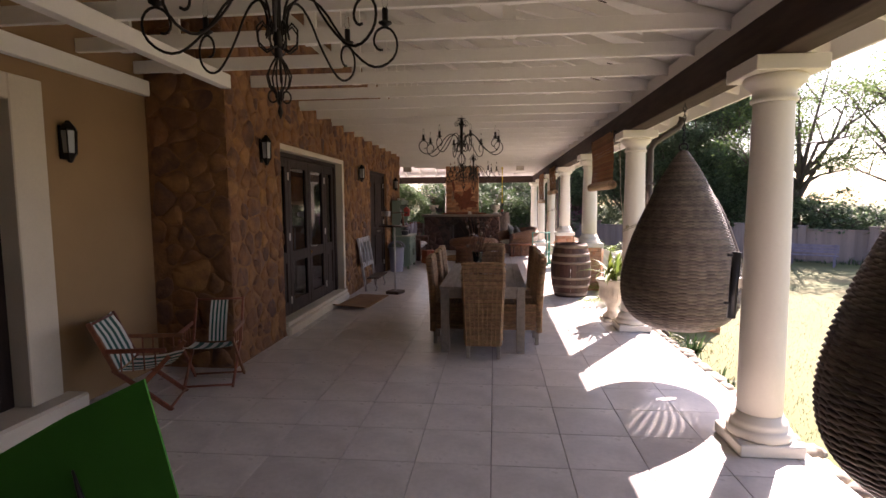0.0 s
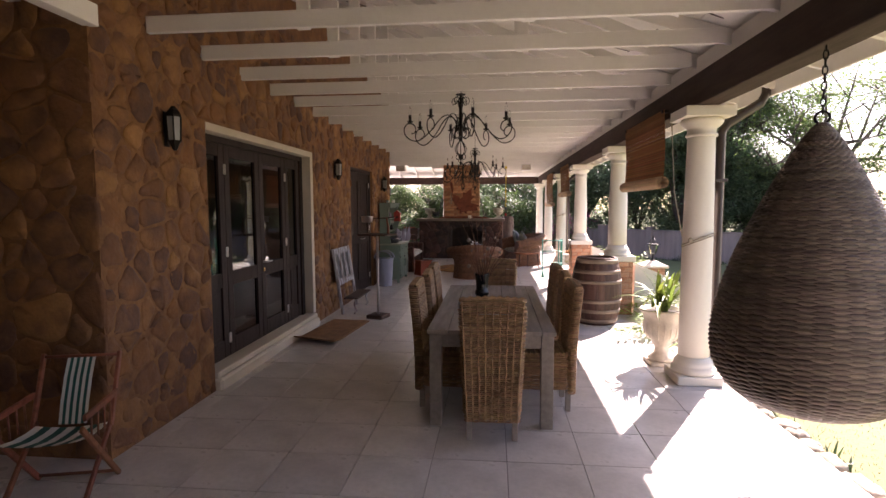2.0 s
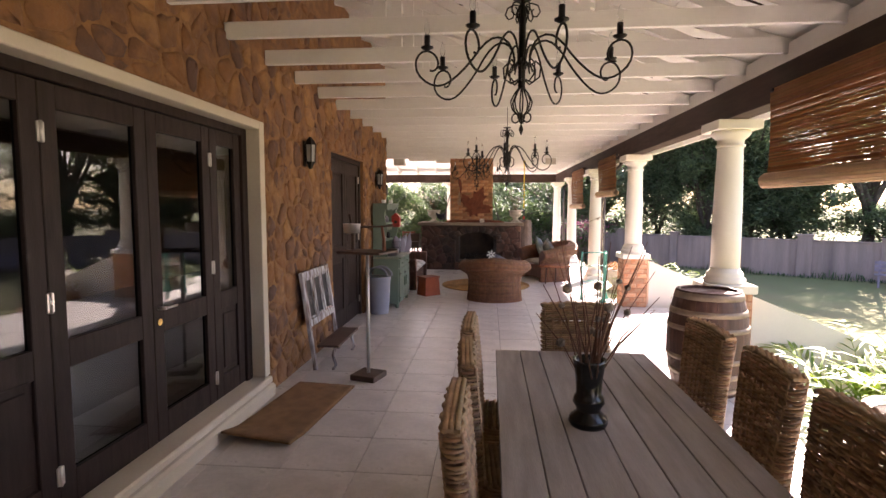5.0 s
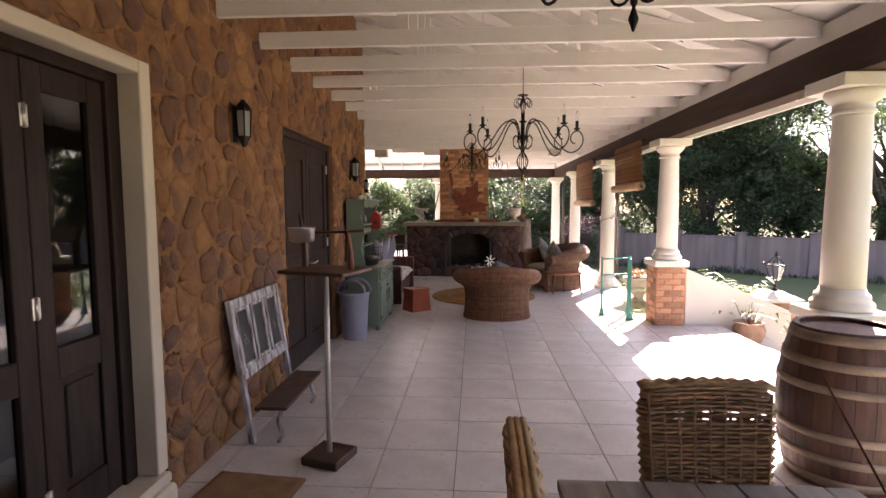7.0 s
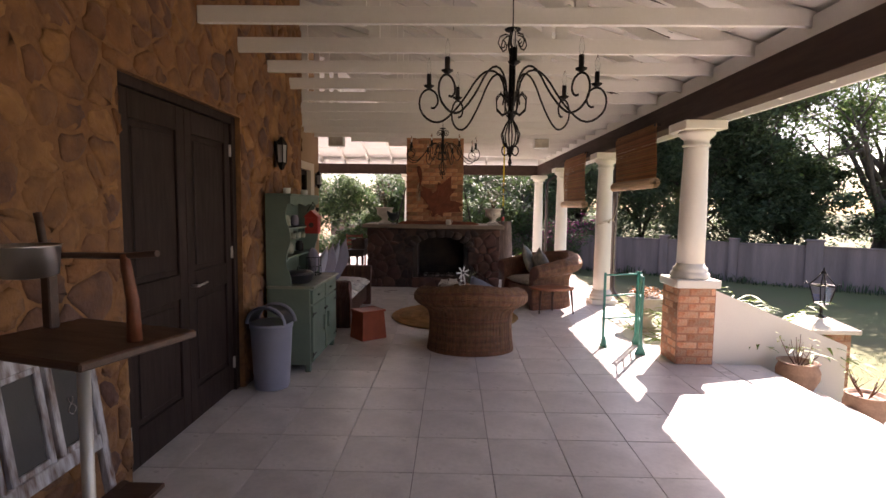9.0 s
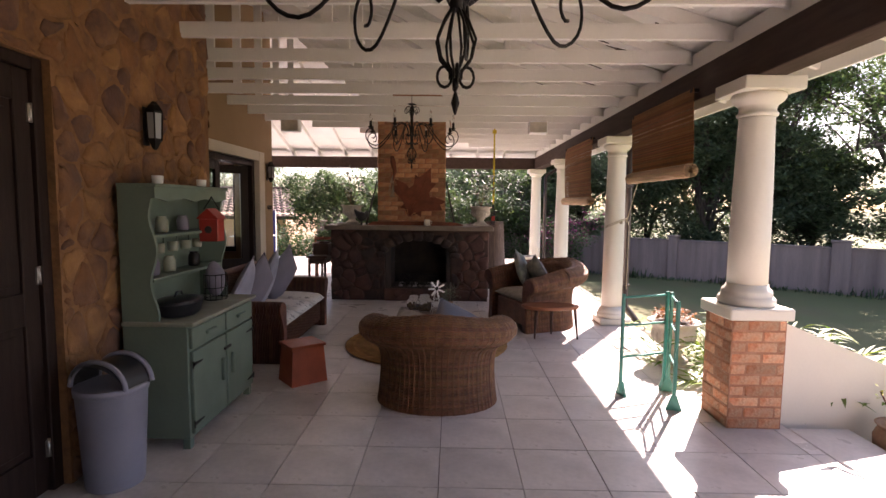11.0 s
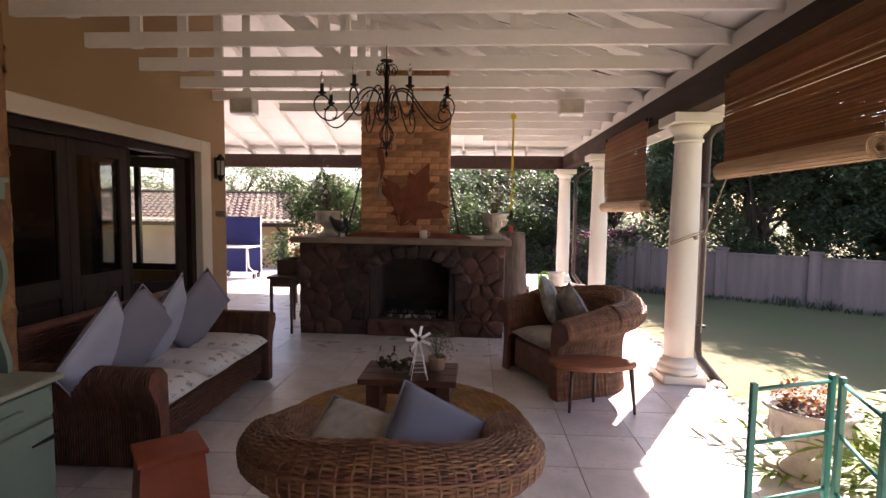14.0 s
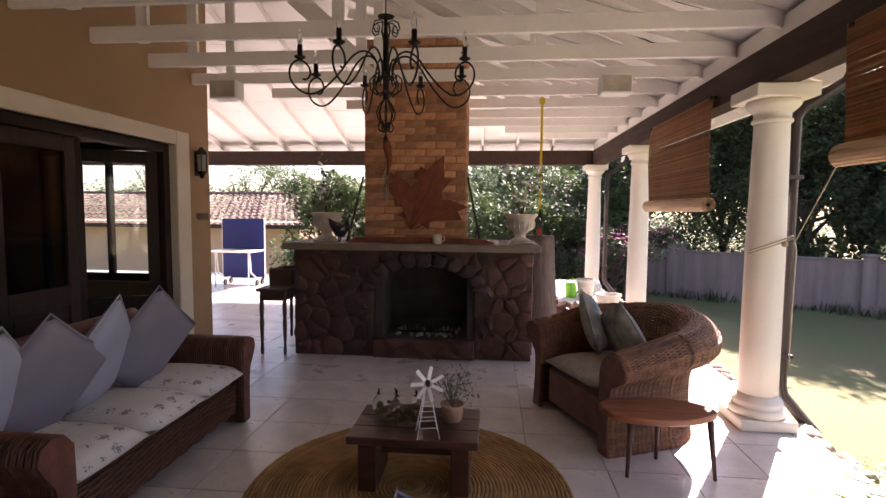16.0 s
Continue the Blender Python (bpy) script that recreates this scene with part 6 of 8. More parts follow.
# green kitchen dresser against the stone wall
dr = thing("dresser", (-2.44, 12.82, 0), "pale green painted kitchen dresser with open shelves, black strap hinges", "dresser")
dr.scale = (1.25, 1.0, 0.96)
D, W = 0.35, 0.51
bm = bmesh.new()
cbox(bm, 0, D - 0.02, -W, W, 0.07, 0.84, 0.003)
for y in (-W, W - 0.05):
    cbox(bm, D - 0.06, D - 0.02, y, y + 0.05, 0, 0.07, 0.003)
    cbox(bm, 0, 0.05, y, y + 0.05, 0, 0.07, 0.003)
part("body", bm, M_GREEN, dr)
box_part("worktop", (0, D + 0.02, -W - 0.02, W + 0.02, 0.842, 0.87), M_GREENTOP, dr, 0.006)
for y0, y1 in ((-W + 0.02, -0.01), (0.01, W - 0.02)):
    d = box_part("drawer", (D - 0.02, D, y0, y1, 0.685, 0.825), M_GREEN, dr, 0.004)
    yc = (y0 + y1) / 2
    bm = bmesh.new()
    cbox(bm, D, D + 0.02, yc - 0.07, yc + 0.07, 0.745, 0.77, 0.005)
    part("handle", bm, M_GREEN, d)
for k, (y0, y1) in enumerate(((-W + 0.02, -0.012), (0.012, W - 0.02))):
    d = box_part("door", (D - 0.02, D, y0, y1, 0.1, 0.665), M_GREEN, dr, 0.004)
    yh = y1 - 0.07 if k == 0 else y0 + 0.07
    box_part("handle", (D, D + 0.02, yh - 0.012, yh + 0.012, 0.33, 0.5), M_GREEN, d, 0.005)
    ye = y0 if k == 0 else y1
    sgn = 1 if k == 0 else -1
    for z in (0.17, 0.58):
        bm = bmesh.new()
        vs = [bm.verts.new((D + e, ye + sgn * u, z + w)) for e in (0.0005, 0.004) for u, w in ((-0.012, -0.025), (0.0, -0.025), (0.0, -0.012), (0.12, -0.004), (0.12, 0.004), (0.0, 0.012), (0.0, 0.025), (-0.012, 0.025))]
        bm.faces.new(vs[8:])
        bm.faces.new(vs[:8][::-1])
        for i in range(8):
            bm.faces.new((vs[i], vs[(i + 1) % 8], vs[8 + (i + 1) % 8], vs[8 + i]))
        part("strap_hinge", bm, M_IRON, d, "black iron strap hinge")
box_part("latch", (D, D + 0.012, -0.05, 0.05, 0.55, 0.57), M_IRON, dr, 0.002)
for y in (-W, W - 0.025):
    bm = bmesh.new()
    pts = [(0.0, 0.871)] + [(0.17 + 0.018 * math.cos(14 * z), z) for z in [0.871 + 0.89 * i / 24 for i in range(25)]] + [(0.0, 1.76)]
    vs = [bm.verts.new((x, y, z)) for x, z in pts]
    ws = [bm.verts.new((x, y + 0.025, z)) for x, z in pts]
    bm.faces.new(vs)
    bm.faces.new(ws[::-1])
    for i in range(len(vs)):
        j = (i + 1) % len(vs)
        bm.faces.new((vs[i], vs[j], ws[j], ws[i]))
    part("shelf_side", bm, M_GREEN, dr)
box_part("back_panel", (0.0, 0.012, -W + 0.026, W - 0.026, 0.872, 1.76), M_GREEN, dr, 0)
for z in (1.13, 1.42):
    box_part("shelf", (0.013, 0.16, -W + 0.026, W - 0.026, z, z + 0.022), M_GREEN, dr, 0.003)
bm = bmesh.new()
pts = [(-W, 1.76)] + [(y, 1.66 + 0.025 * abs(math.sin(y * 9))) for y in [-W + 2 * W * i / 30 for i in range(31)]] + [(W, 1.76)]
vs = [bm.verts.new((0.19, y, z)) for y, z in pts]
ws = [bm.verts.new((0.172, y, z)) for y, z in pts]
bm.faces.new(vs)
bm.faces.new(ws[::-1])
for i in range(len(vs)):
    j = (i + 1) % len(vs)
    bm.faces.new((vs[i], vs[j], ws[j], ws[i]))
part("pelmet", bm, M_GREEN, dr, "scalloped green pelmet board")
box_part("top_board", (0, 0.2, -W - 0.01, W + 0.01, 1.76, 1.782), M_GREEN, dr, 0.003)

for k in range(4):
    y = 12.52 + 0.17 * k
    mg = thing("hanging_mug", (-2.305, y, 1.255), "small pale enamel mug hanging under a dresser shelf", "mug", "hanging mugs")
    bm = bmesh.new()
    lathe(bm, [(0.03, 0), (0.033, 0.006), (0.036, 0.065), (0.032, 0.065), (0.029, 0.008)], 16)
    part("body", bm, M_GREENTOP, mg)
    bm = bmesh.new()
    sweep(bm, [(0, 0.034, 0.055), (0, 0.055, 0.05), (0, 0.055, 0.022), (0, 0.032, 0.014)], 0.004, 5)
    part("handle", bm, M_GREENTOP, mg)
    bm = bmesh.new()
    sweep(bm, [(0, 0.05, 0.11), (0, 0.05, 0.06), (0, 0.056, 0.048), (0, 0.062, 0.058)], 0.0025, 4)
    part("hook", bm, M_IRON, mg)
pan = thing("roasting_pan", (-2.2, 12.55, 0.838), "black oval roasting pan with lid on the dresser", "pan")
bm = bmesh.new()
lathe(bm, [(0.1, 0), (0.125, 0.02), (0.14, 0.085), (0.145, 0.09), (0.13, 0.085)], 24, squash=1.35)
part("pan", bm, M_BINFLAP, pan)
bm = bmesh.new()
lathe(bm, [(0.14, 0.09), (0.12, 0.11), (0.04, 0.125), (0.003, 0.128)], 24, squash=1.35)
sweep(bm, [(0, -0.05, 0.125), (0, -0.03, 0.155), (0, 0.03, 0.155), (0, 0.05, 0.125)], 0.006, 5)
part("lid", bm, M_BINFLAP, pan)
jug = thing("wire_caddy", (-2.2, 13.1, 0.838), "dark wire caddy with a grey cloth on the dresser", "caddy")
bm = bmesh.new()
for z in (0.01, 0.1, 0.2):
    sweep(bm, [(0.08 * math.cos(a), 0.1 * math.sin(a), z) for a in [2 * math.pi * q / 16 for q in range(16)]], 0.004, 4, True)
for q in range(12):
    a = 2 * math.pi * q / 12
    rod(bm, (0.08 * math.cos(a), 0.1 * math.sin(a), 0.004), (0.08 * math.cos(a), 0.1 * math.sin(a), 0.2), 0.003, seg=4)
part("wire", bm, M_IRON, jug)
bm = bmesh.new()
bmesh.ops.create_icosphere(bm, subdivisions=3, radius=0.085)
for v in bm.verts:
    v.co = Vector((v.co.x * 0.8, v.co.y, v.co.z * 1.6 + 0.16)) * (1 + 0.14 * noise.noise(v.co * 14))
for f in bm.faces:
    f.smooth = True
part("cloth", bm, M_PILLOW2, jug)
for k, (y, z) in enumerate(((12.62, 1.442), (12.9, 1.442), (13.05, 1.152), (12.7, 1.152), (12.5, 1.152))):
    v = thing("jar", (-2.34, y, z * 0.96 + 0.003), "small glass and enamel kitchen jar on a dresser shelf", "jar", "dresser jars")
    bm = bmesh.new()
    lathe(bm, [(0.035, 0), (0.042, 0.01), (0.042, 0.08), (0.03, 0.1), (0.032, 0.11)], 16)
    part("body", bm, (M_GREENTOP, M_PILLOW2, M_IRON, M_GREENTOP, M_PILLOW2)[k], v)
lantern = thing("red_tin_lantern", (-2.19, 13.04, 1.3), "red tin house-shaped lantern hanging on the dresser's side", "lantern")
bm = bmesh.new()
cbox(bm, -0.07, 0.07, -0.06, 0.06, 0, 0.17, 0.004)
part("body", bm, M_REDTIN, lantern)
bm = bmesh.new()
vs = [bm.verts.new((sx * 0.085, sy * 0.075, 0.171)) for sx, sy in ((-1, -1), (1, -1), (1, 1), (-1, 1))] + [bm.verts.new((0, sy * 0.075, 0.25)) for sy in (-1, 1)]
for f in ((0, 1, 4), (2, 3, 5), (0, 4, 5, 3), (1, 2, 5, 4), (0, 3, 2, 1)):
    bm.faces.new([vs[i] for i in f])
part("roof", bm, M_REDTIN, lantern)
bm = bmesh.new()
rod(bm, (0, -0.0605, 0.09), (0, -0.064, 0.09), 0.028, seg=14)
part("hole", bm, M_SOOT, lantern)
bm = bmesh.new()
sweep(bm, [(-0.06, 0, 0.24), (0, 0, 0.33), (0.0, 0, 0.34), (0.06, 0, 0.24)], 0.004, 5)
part("handle", bm, M_IRON, lantern)
for k, y in enumerate((12.52, 13.12)):
    cup = thing("enamel_cup", (-2.3, y, 1.713), "small white enamel ornament on top of the dresser", "ornament", "dresser-top ornaments")
    bm = bmesh.new()
    lathe(bm, [(0.025, 0), (0.034, 0.01), (0.036, 0.055), (0.03, 0.055), (0.028, 0.012)], 16)
    part("body", bm, M_WHITEPAINT, cup)
    bm = bmesh.new()
    sweep(bm, [(0, 0.034, 0.045), (0, 0.06, 0.04), (0, 0.055, 0.02), (0, 0.034, 0.015)], 0.004, 5)
    part("handle", bm, M_WHITEPAINT, cup)

# folding green clothes horse
rk = thing("clothes_horse", (1.12, 13.42, 0), "turquoise-green painted folding towel rail", "towel rail")
P = [Vector((-0.03, 0, 0)), Vector((0.4, 0.16, 0)), Vector((0.42, 0.12, 0)), Vector((0.295, -0.3, 0))]
for k, p in enumerate(P):
    bm = bmesh.new()
    cbox(bm, p.x - 0.013, p.x + 0.013, p.y - 0.013, p.y + 0.013, 0.03, 0.87, 0.003)
    d = (P[1] - P[0]).normalized() if k < 2 else (P[3] - P[2]).normalized()
    s = Vector((-d.y, d.x, 0)) * 0.06
    vs = [bm.verts.new(p + v) for v in (s * -1, s, s * 0.3 + Vector((0, 0, 0.12)), s * -0.3 + Vector((0, 0, 0.12)))]
    ws = [bm.verts.new(v.co + d * 0.02) for v in vs]
    bm.faces.new(vs)
    bm.faces.new(ws[::-1])
    for i in range(4):
        bm.faces.new((vs[i], vs[(i + 1) % 4], ws[(i + 1) % 4], ws[i]))
    part("post", bm, M_TEAL, rk)
for a, b in ((0, 1), (2, 3)):
    for z in (0.84, 0.6, 0.33):
        bm = bmesh.new()
        rod(bm, P[a] + Vector((0, 0, z)), P[b] + Vector((0, 0, z)), 0.01, seg=8)
        part("rail", bm, M_TEAL, rk)

# ---- fireplace ----
fp = thing("fireplace", (0, 0, 0), "large rubble-stone fireplace with an arched, soot-blackened opening", "fireplace")
bm = bmesh.new()
for x0, x1, z0, z1 in ((-2.34, -1.46, 0, 1.165), (-0.36, 0.24, 0, 1.165), (-1.46, -0.36, 1.02, 1.165), (-1.46, -0.36, 0, 0.2)):
    cbox(bm, x0, x1, 17.6, 18.46, z0, z1)
part("core", bm, M_HEARTHJOINT, fp)
for dims in ((-1.46, -0.36, 18.3, 18.4, 0.2, 1.02), (-1.44, -1.36, 17.62, 18.3, 0.2, 1.02), (-0.44, -0.38, 17.62, 18.3, 0.2, 1.02), (-1.36, -0.44, 17.62, 18.3, 0.205, 0.215)):
    box_part("firebox_wall", dims, M_SOOT, fp, 0, "soot-blackened firebox wall")
bm = bmesh.new()
arc = [(-0.91 + 0.55 * math.cos(a), 0.70 + 0.30 * math.sin(a)) for a in [math.pi * q / 16 for q in range(17)]]
for (xa, za), (xb, zb) in zip(arc, arc[1:]):
    f = [(xa, za), (xa, 1.02), (xb, 1.02), (xb, zb)]
    vs = [bm.verts.new((x, 17.585, z)) for x, z in f]
    ws = [bm.verts.new((x, 17.7, z)) for x, z in f]
    bm.faces.new(vs)
    bm.faces.new(ws[::-1])
    for i in range(4):
        bm.faces.new((vs[i], vs[(i + 1) % 4], ws[(i + 1) % 4], ws[i]))
part("arch_core", bm, M_SOOT, fp)
vous = []
for q in range(11):
    a0, a1 = math.pi * (q + 0.02) / 11, math.pi * (q + 0.98) / 11
    vous.append([(-0.91 + r0 * math.cos(a), 0.70 + r1 * math.sin(a)) for a, r0, r1 in ((a0, 0.54, 0.29), (a0, 0.70, 0.46), (a1, 0.70, 0.46), (a1, 0.54, 0.29))])
stonework(vous, lambda u, v, d: (u, 17.575 - d, v), fp, 0.004, 0.02, 41, 300, mat=M_SOOTSTONE, name="voussoir")
body = [p for p in rubble(-2.36, 0.26, 0.0, 1.165, 0.165, ((-1.46, -0.36, -1, 0.7),), 23, 1.1)
        if not ((sum(q[0] for q in p) / len(p) + 0.91) ** 2 / 0.66 ** 2 + (sum(q[1] for q in p) / len(p) - 0.7) ** 2 / 0.42 ** 2 < 1)]
mid_u = [sum(q[0] for q in p) / len(p) for p in body]
stonework([p for p, u in zip(body, mid_u) if not -1.75 < u < -0.25], lambda u, v, d: (u, 17.6 - d, v), fp, 0.005, 0.022, 42, 300, 0.008, M_HEARTHSTONE)
stonework([p for p, u in zip(body, mid_u) if -1.75 < u < -0.25], lambda u, v, d: (u, 17.6 - d, v), fp, 0.005, 0.014, 47, 300, 0.006, M_SOOTSTONE, "sooty_stone")
stonework(rubble(17.6, 18.46, 0.0, 1.165, 0.22, (), 24), lambda u, v, d: (0.24 + d, u, v), fp, 0.005, 0.02, 43, 60, 0.008, M_HEARTHSTONE)
stonework(rubble(17.6, 18.46, 0.0, 1.165, 0.22, (), 25), lambda u, v, d: (-2.34 - d, u, v), fp, 0.005, 0.02, 44, 60, 0.008, M_HEARTHSTONE)
stonework(rubble(-1.46, -0.36, 0.0, 0.21, 0.2, (), 26), lambda u, v, d: (u, 17.54 - d, v), fp, 0.006, 0.03, 45, 60, 0.02, M_HEARTHSTONE, "hearth_stone")
box_part("hearth", (-1.46, -0.36, 17.55, 17.7, 0.0, 0.2), M_HEARTHSTONE, fp, 0.01)
box_part("mantel", (-2.42, 0.32, 17.44, 18.55, 1.17, 1.245), M_MANTEL, fp, 0.012)
grate = thing("fire_grate", (-0.9, 17.95, 0.217), "black iron fire grate with grey ash in the hearth", "grate")
for k in range(15):
    bm = bmesh.new()
    rod(bm, (-0.3 + 0.043 * k, -0.16, 0.02), (-0.3 + 0.043 * k, -0.16, 0.2), 0.006, seg=5)
    part("bar", bm, M_IRON, grate)
for z in (0.03, 0.2):
    bm = bmesh.new()
    rod(bm, (-0.32, -0.16, z), (0.32, -0.16, z), 0.009)
    part("rail", bm, M_IRON, grate)
bm = bmesh.new()
for k in range(60):
    bmesh.ops.create_icosphere(bm, subdivisions=1, radius=tr.uniform(0.01, 0.03), matrix=Matrix.Translation((tr.uniform(-0.35, 0.35), tr.uniform(-0.28, 0.1), 0.012)))
tagged(part("ash", bm, M_ASH, grate, "pale grey ash and embers"), kind="stuff")

chim = thing("chimney_breast", (-1.04, 18.1, 1.246), "red and orange face-brick chimney above the mantel", "chimney")
box_part("core", (-0.556, 0.556, -0.296, 0.296, 0, 2.2), M_BRICKJOINT, chim, 0)
bricks(None, chim, -0.56, 0.56, -0.3, 0.3, 0, 2.2, 0.08, 0.225, 51, 300, M_BRICKLIGHT, "yXx")

leaf = thing("metal_leaf", (-0.96, 17.7, 1.31), "large rusty metal maple leaf leaning on the chimney", "wall ornament")
half = [(0.0, 0.0), (0.05, 0.1), (0.16, 0.08), (0.13, 0.16), (0.40, 0.30), (0.33, 0.36), (0.40, 0.44), (0.22, 0.43), (0.16, 0.40), (0.12, 0.46), (0.16, 0.62), (0.09, 0.60), (0.0, 0.8)]
half = [(x * 1.18, z * 1.12) for x, z in half]
out = half + [(-x, z * (0.98 if i % 2 else 1.0)) for i, (x, z) in enumerate(half[-2:0:-1])]
TURN = radians(-24)


def turned(x, z):
    """The leaf leans over to one side."""
    return x * math.cos(TURN) - (z - 0.1) * math.sin(TURN) - 0.08, x * math.sin(TURN) + (z - 0.1) * math.cos(TURN) + 0.16


out = [turned(x, z) for x, z in out]
bm = bmesh.new()
lean = lambda z: 0.02 + 0.05 * z
vs = [bm.verts.new((x, lean(z), z)) for x, z in out]
ws = [bm.verts.new((x, lean(z) + 0.012, z)) for x, z in out]
bm.faces.new(vs)
bm.faces.new(ws[::-1])
for i in range(len(vs)):
    j = (i + 1) % len(vs)
    bm.faces.new((vs[i], vs[j], ws[j], ws[i]))
part("leaf_plate", bm, M_RUST, leaf)
bm = bmesh.new()
for q in ((0.0, 0.75), (0.36, 0.4), (-0.36, 0.4), (0.12, 0.6), (-0.12, 0.6)):
    run = [turned(q[0] * w, q[1] * w) for w in (0.05, 0.5, 0.9)]
    sweep(bm, [(x, lean(z) - 0.004, z) for x, z in run], 0.006, 4)
part("vein", bm, M_RUST, leaf)
for x0, x1 in ((-1.78, -1.61), (-0.31, -0.46)):
    sk = thing("leaning_stick", (x0, 17.72, 1.247), "thin dark green stick leaning against the chimney's side", "stick", "leaning sticks")
    bm = bmesh.new()
    rod(bm, (0, 0, 0), ((x1 - x0), 0.06, 0.72), 0.016, 0.012)
    part("shaft", bm, M_PIPE, sk)
pk = thing("carved_plank", (-0.96, 17.64, 1.247), "long red-brown carved plank lying on the mantel", "plank")
bm = bmesh.new()
outl = [(-0.79, 0.01), (-0.7, 0.055), (-0.4, 0.06), (0.0, 0.065), (0.4, 0.06), (0.68, 0.05), (0.8, 0.01), (0.78, 0.0), (-0.78, 0.0)]
vs = [bm.verts.new((x, -0.035, z)) for x, z in outl]
ws = [bm.verts.new((x, 0.035, z)) for x, z in outl]
bm.faces.new(vs)
bm.faces.new(ws[::-1])
for i in range(len(vs)):
    j = (i + 1) % len(vs)
    bm.faces.new((vs[i], vs[j], ws[j], ws[i]))
part("board", bm, M_RUST, pk)
# a mug shape stands in for the cream candle; its handle is made up
mug = thing("white_mug", (-0.76, 17.53, 1.247), "small cream candle on the mantel, given the shape of a mug", "mug")
bm = bmesh.new()
lathe(bm, [(0.045, 0), (0.05, 0.005), (0.05, 0.1), (0.044, 0.1), (0.042, 0.01)], 18)
part("body", bm, M_STONEWHITE, mug)
bm = bmesh.new()
sweep(bm, [(0.048, 0, 0.08), (0.078, 0, 0.07), (0.075, 0, 0.035), (0.048, 0, 0.025)], 0.006, 5)
part("handle", bm, M_STONEWHITE, mug)
hb = thing("hanging_horn", (-1.36, 17.76, 2.38), "brown cow horn and cord bundle hanging on the chimney", "wall ornament")
bm = bmesh.new()
sweep(bm, [(0, 0, 0), (0.02, -0.01, -0.1), (0.05, -0.02, -0.25), (0.02, -0.02, -0.42)], [0.03, 0.045, 0.03, 0.008], 8)
part("horn", bm, M_RUST, hb)
bm = bmesh.new()
for k in range(4):
    sweep(bm, [(0.02, -0.02, -0.3), (-0.03 + 0.02 * k, -0.03, -0.45), (-0.05 + 0.03 * k, -0.02, -0.6), (-0.02 + 0.02 * k, -0.02, -0.68), (0.02, -0.02, -0.5)], 0.004, 4)
part("cord", bm, M_ROPE, hb)
bird = bmesh.new()
bmesh.ops.create_icosphere(bird, subdivisions=3, radius=0.1)
for v in bird.verts:
    c = v.co
    v.co = Vector((c.x * (1.25 if c.x > 0 else 1.0), c.y * 0.65, c.z * 0.8 + 0.5 * c.x * c.x * 6 * (0.8 if c.x > 0 else 0.35) + 0.13))
    if c.x > 0.0:
        v.co.z += 0.06 * (c.x / 0.1) ** 2
for f in bird.faces:
    f.smooth = True
lathe(bird, [(0.045, 0.12), (0.035, 0.18), (0.03, 0.21), (0.004, 0.24)], 10, (-0.085, 0, 0))
for y in (-0.03, 0.03):
    rod(bird, (0, y, 0), (0, y, 0.08), 0.006, seg=5)
ob = part("rooster_figure", bird, M_BINFLAP)
ob.matrix_world = pose(-1.85, 17.66, 1.247, 0, 0, 180)
tagged(ob, "small dark metal rooster figure on the mantel", "figurine")


def urn(name, at, h, r, label, mat, group=""):
    """A footed garden urn; origin at its base."""
    u = thing(name, at, label, "urn", group)
    box_part("foot", (-0.42 * r * 1.5, 0.42 * r * 1.5, -0.42 * r * 1.5, 0.42 * r * 1.5, 0, 0.07 * h), mat, u, 0.006)
    bm = bmesh.new()
    lathe(bm, [(0.55 * r, 0.069 * h), (0.58 * r, 0.11 * h), (0.5 * r, 0.15 * h), (0.34 * r, 0.2 * h), (0.3 * r, 0.27 * h), (0.33 * r, 0.34 * h), (0.42 * r, 0.37 * h), (0.4 * r, 0.4 * h), (0.62 * r, 0.47 * h), (0.76 * r, 0.56 * h), (0.8 * r, 0.68 * h), (0.78 * r, 0.8 * h), (0.84 * r, 0.9 * h), (0.98 * r, 0.955 * h), (1.0 * r, 0.985 * h), (0.96 * r, h), (0.86 * r, 0.99 * h), (0.8 * r, 0.93 * h)], 28)
    part("bowl", bm, mat, u)
    for k in range(18):
        a = 2 * math.pi * k / 18
        bm = bmesh.new()
        sweep(bm, [(q * r * math.cos(a), q * r * math.sin(a), z * h) for q, z in ((0.62, 0.47), (0.755, 0.56), (0.79, 0.66), (0.785, 0.76))], [0.02 * r, 0.045 * r, 0.05 * r, 0.015 * r], 5)
        part("flute", bm, mat, u)
    bm = bmesh.new()
    lathe(bm, [(0.8 * r, 0.93 * h), (0.02 * r, 0.95 * h)], 20, caps=False)
    part("soil", bm, M_SOIL, u)
    return u


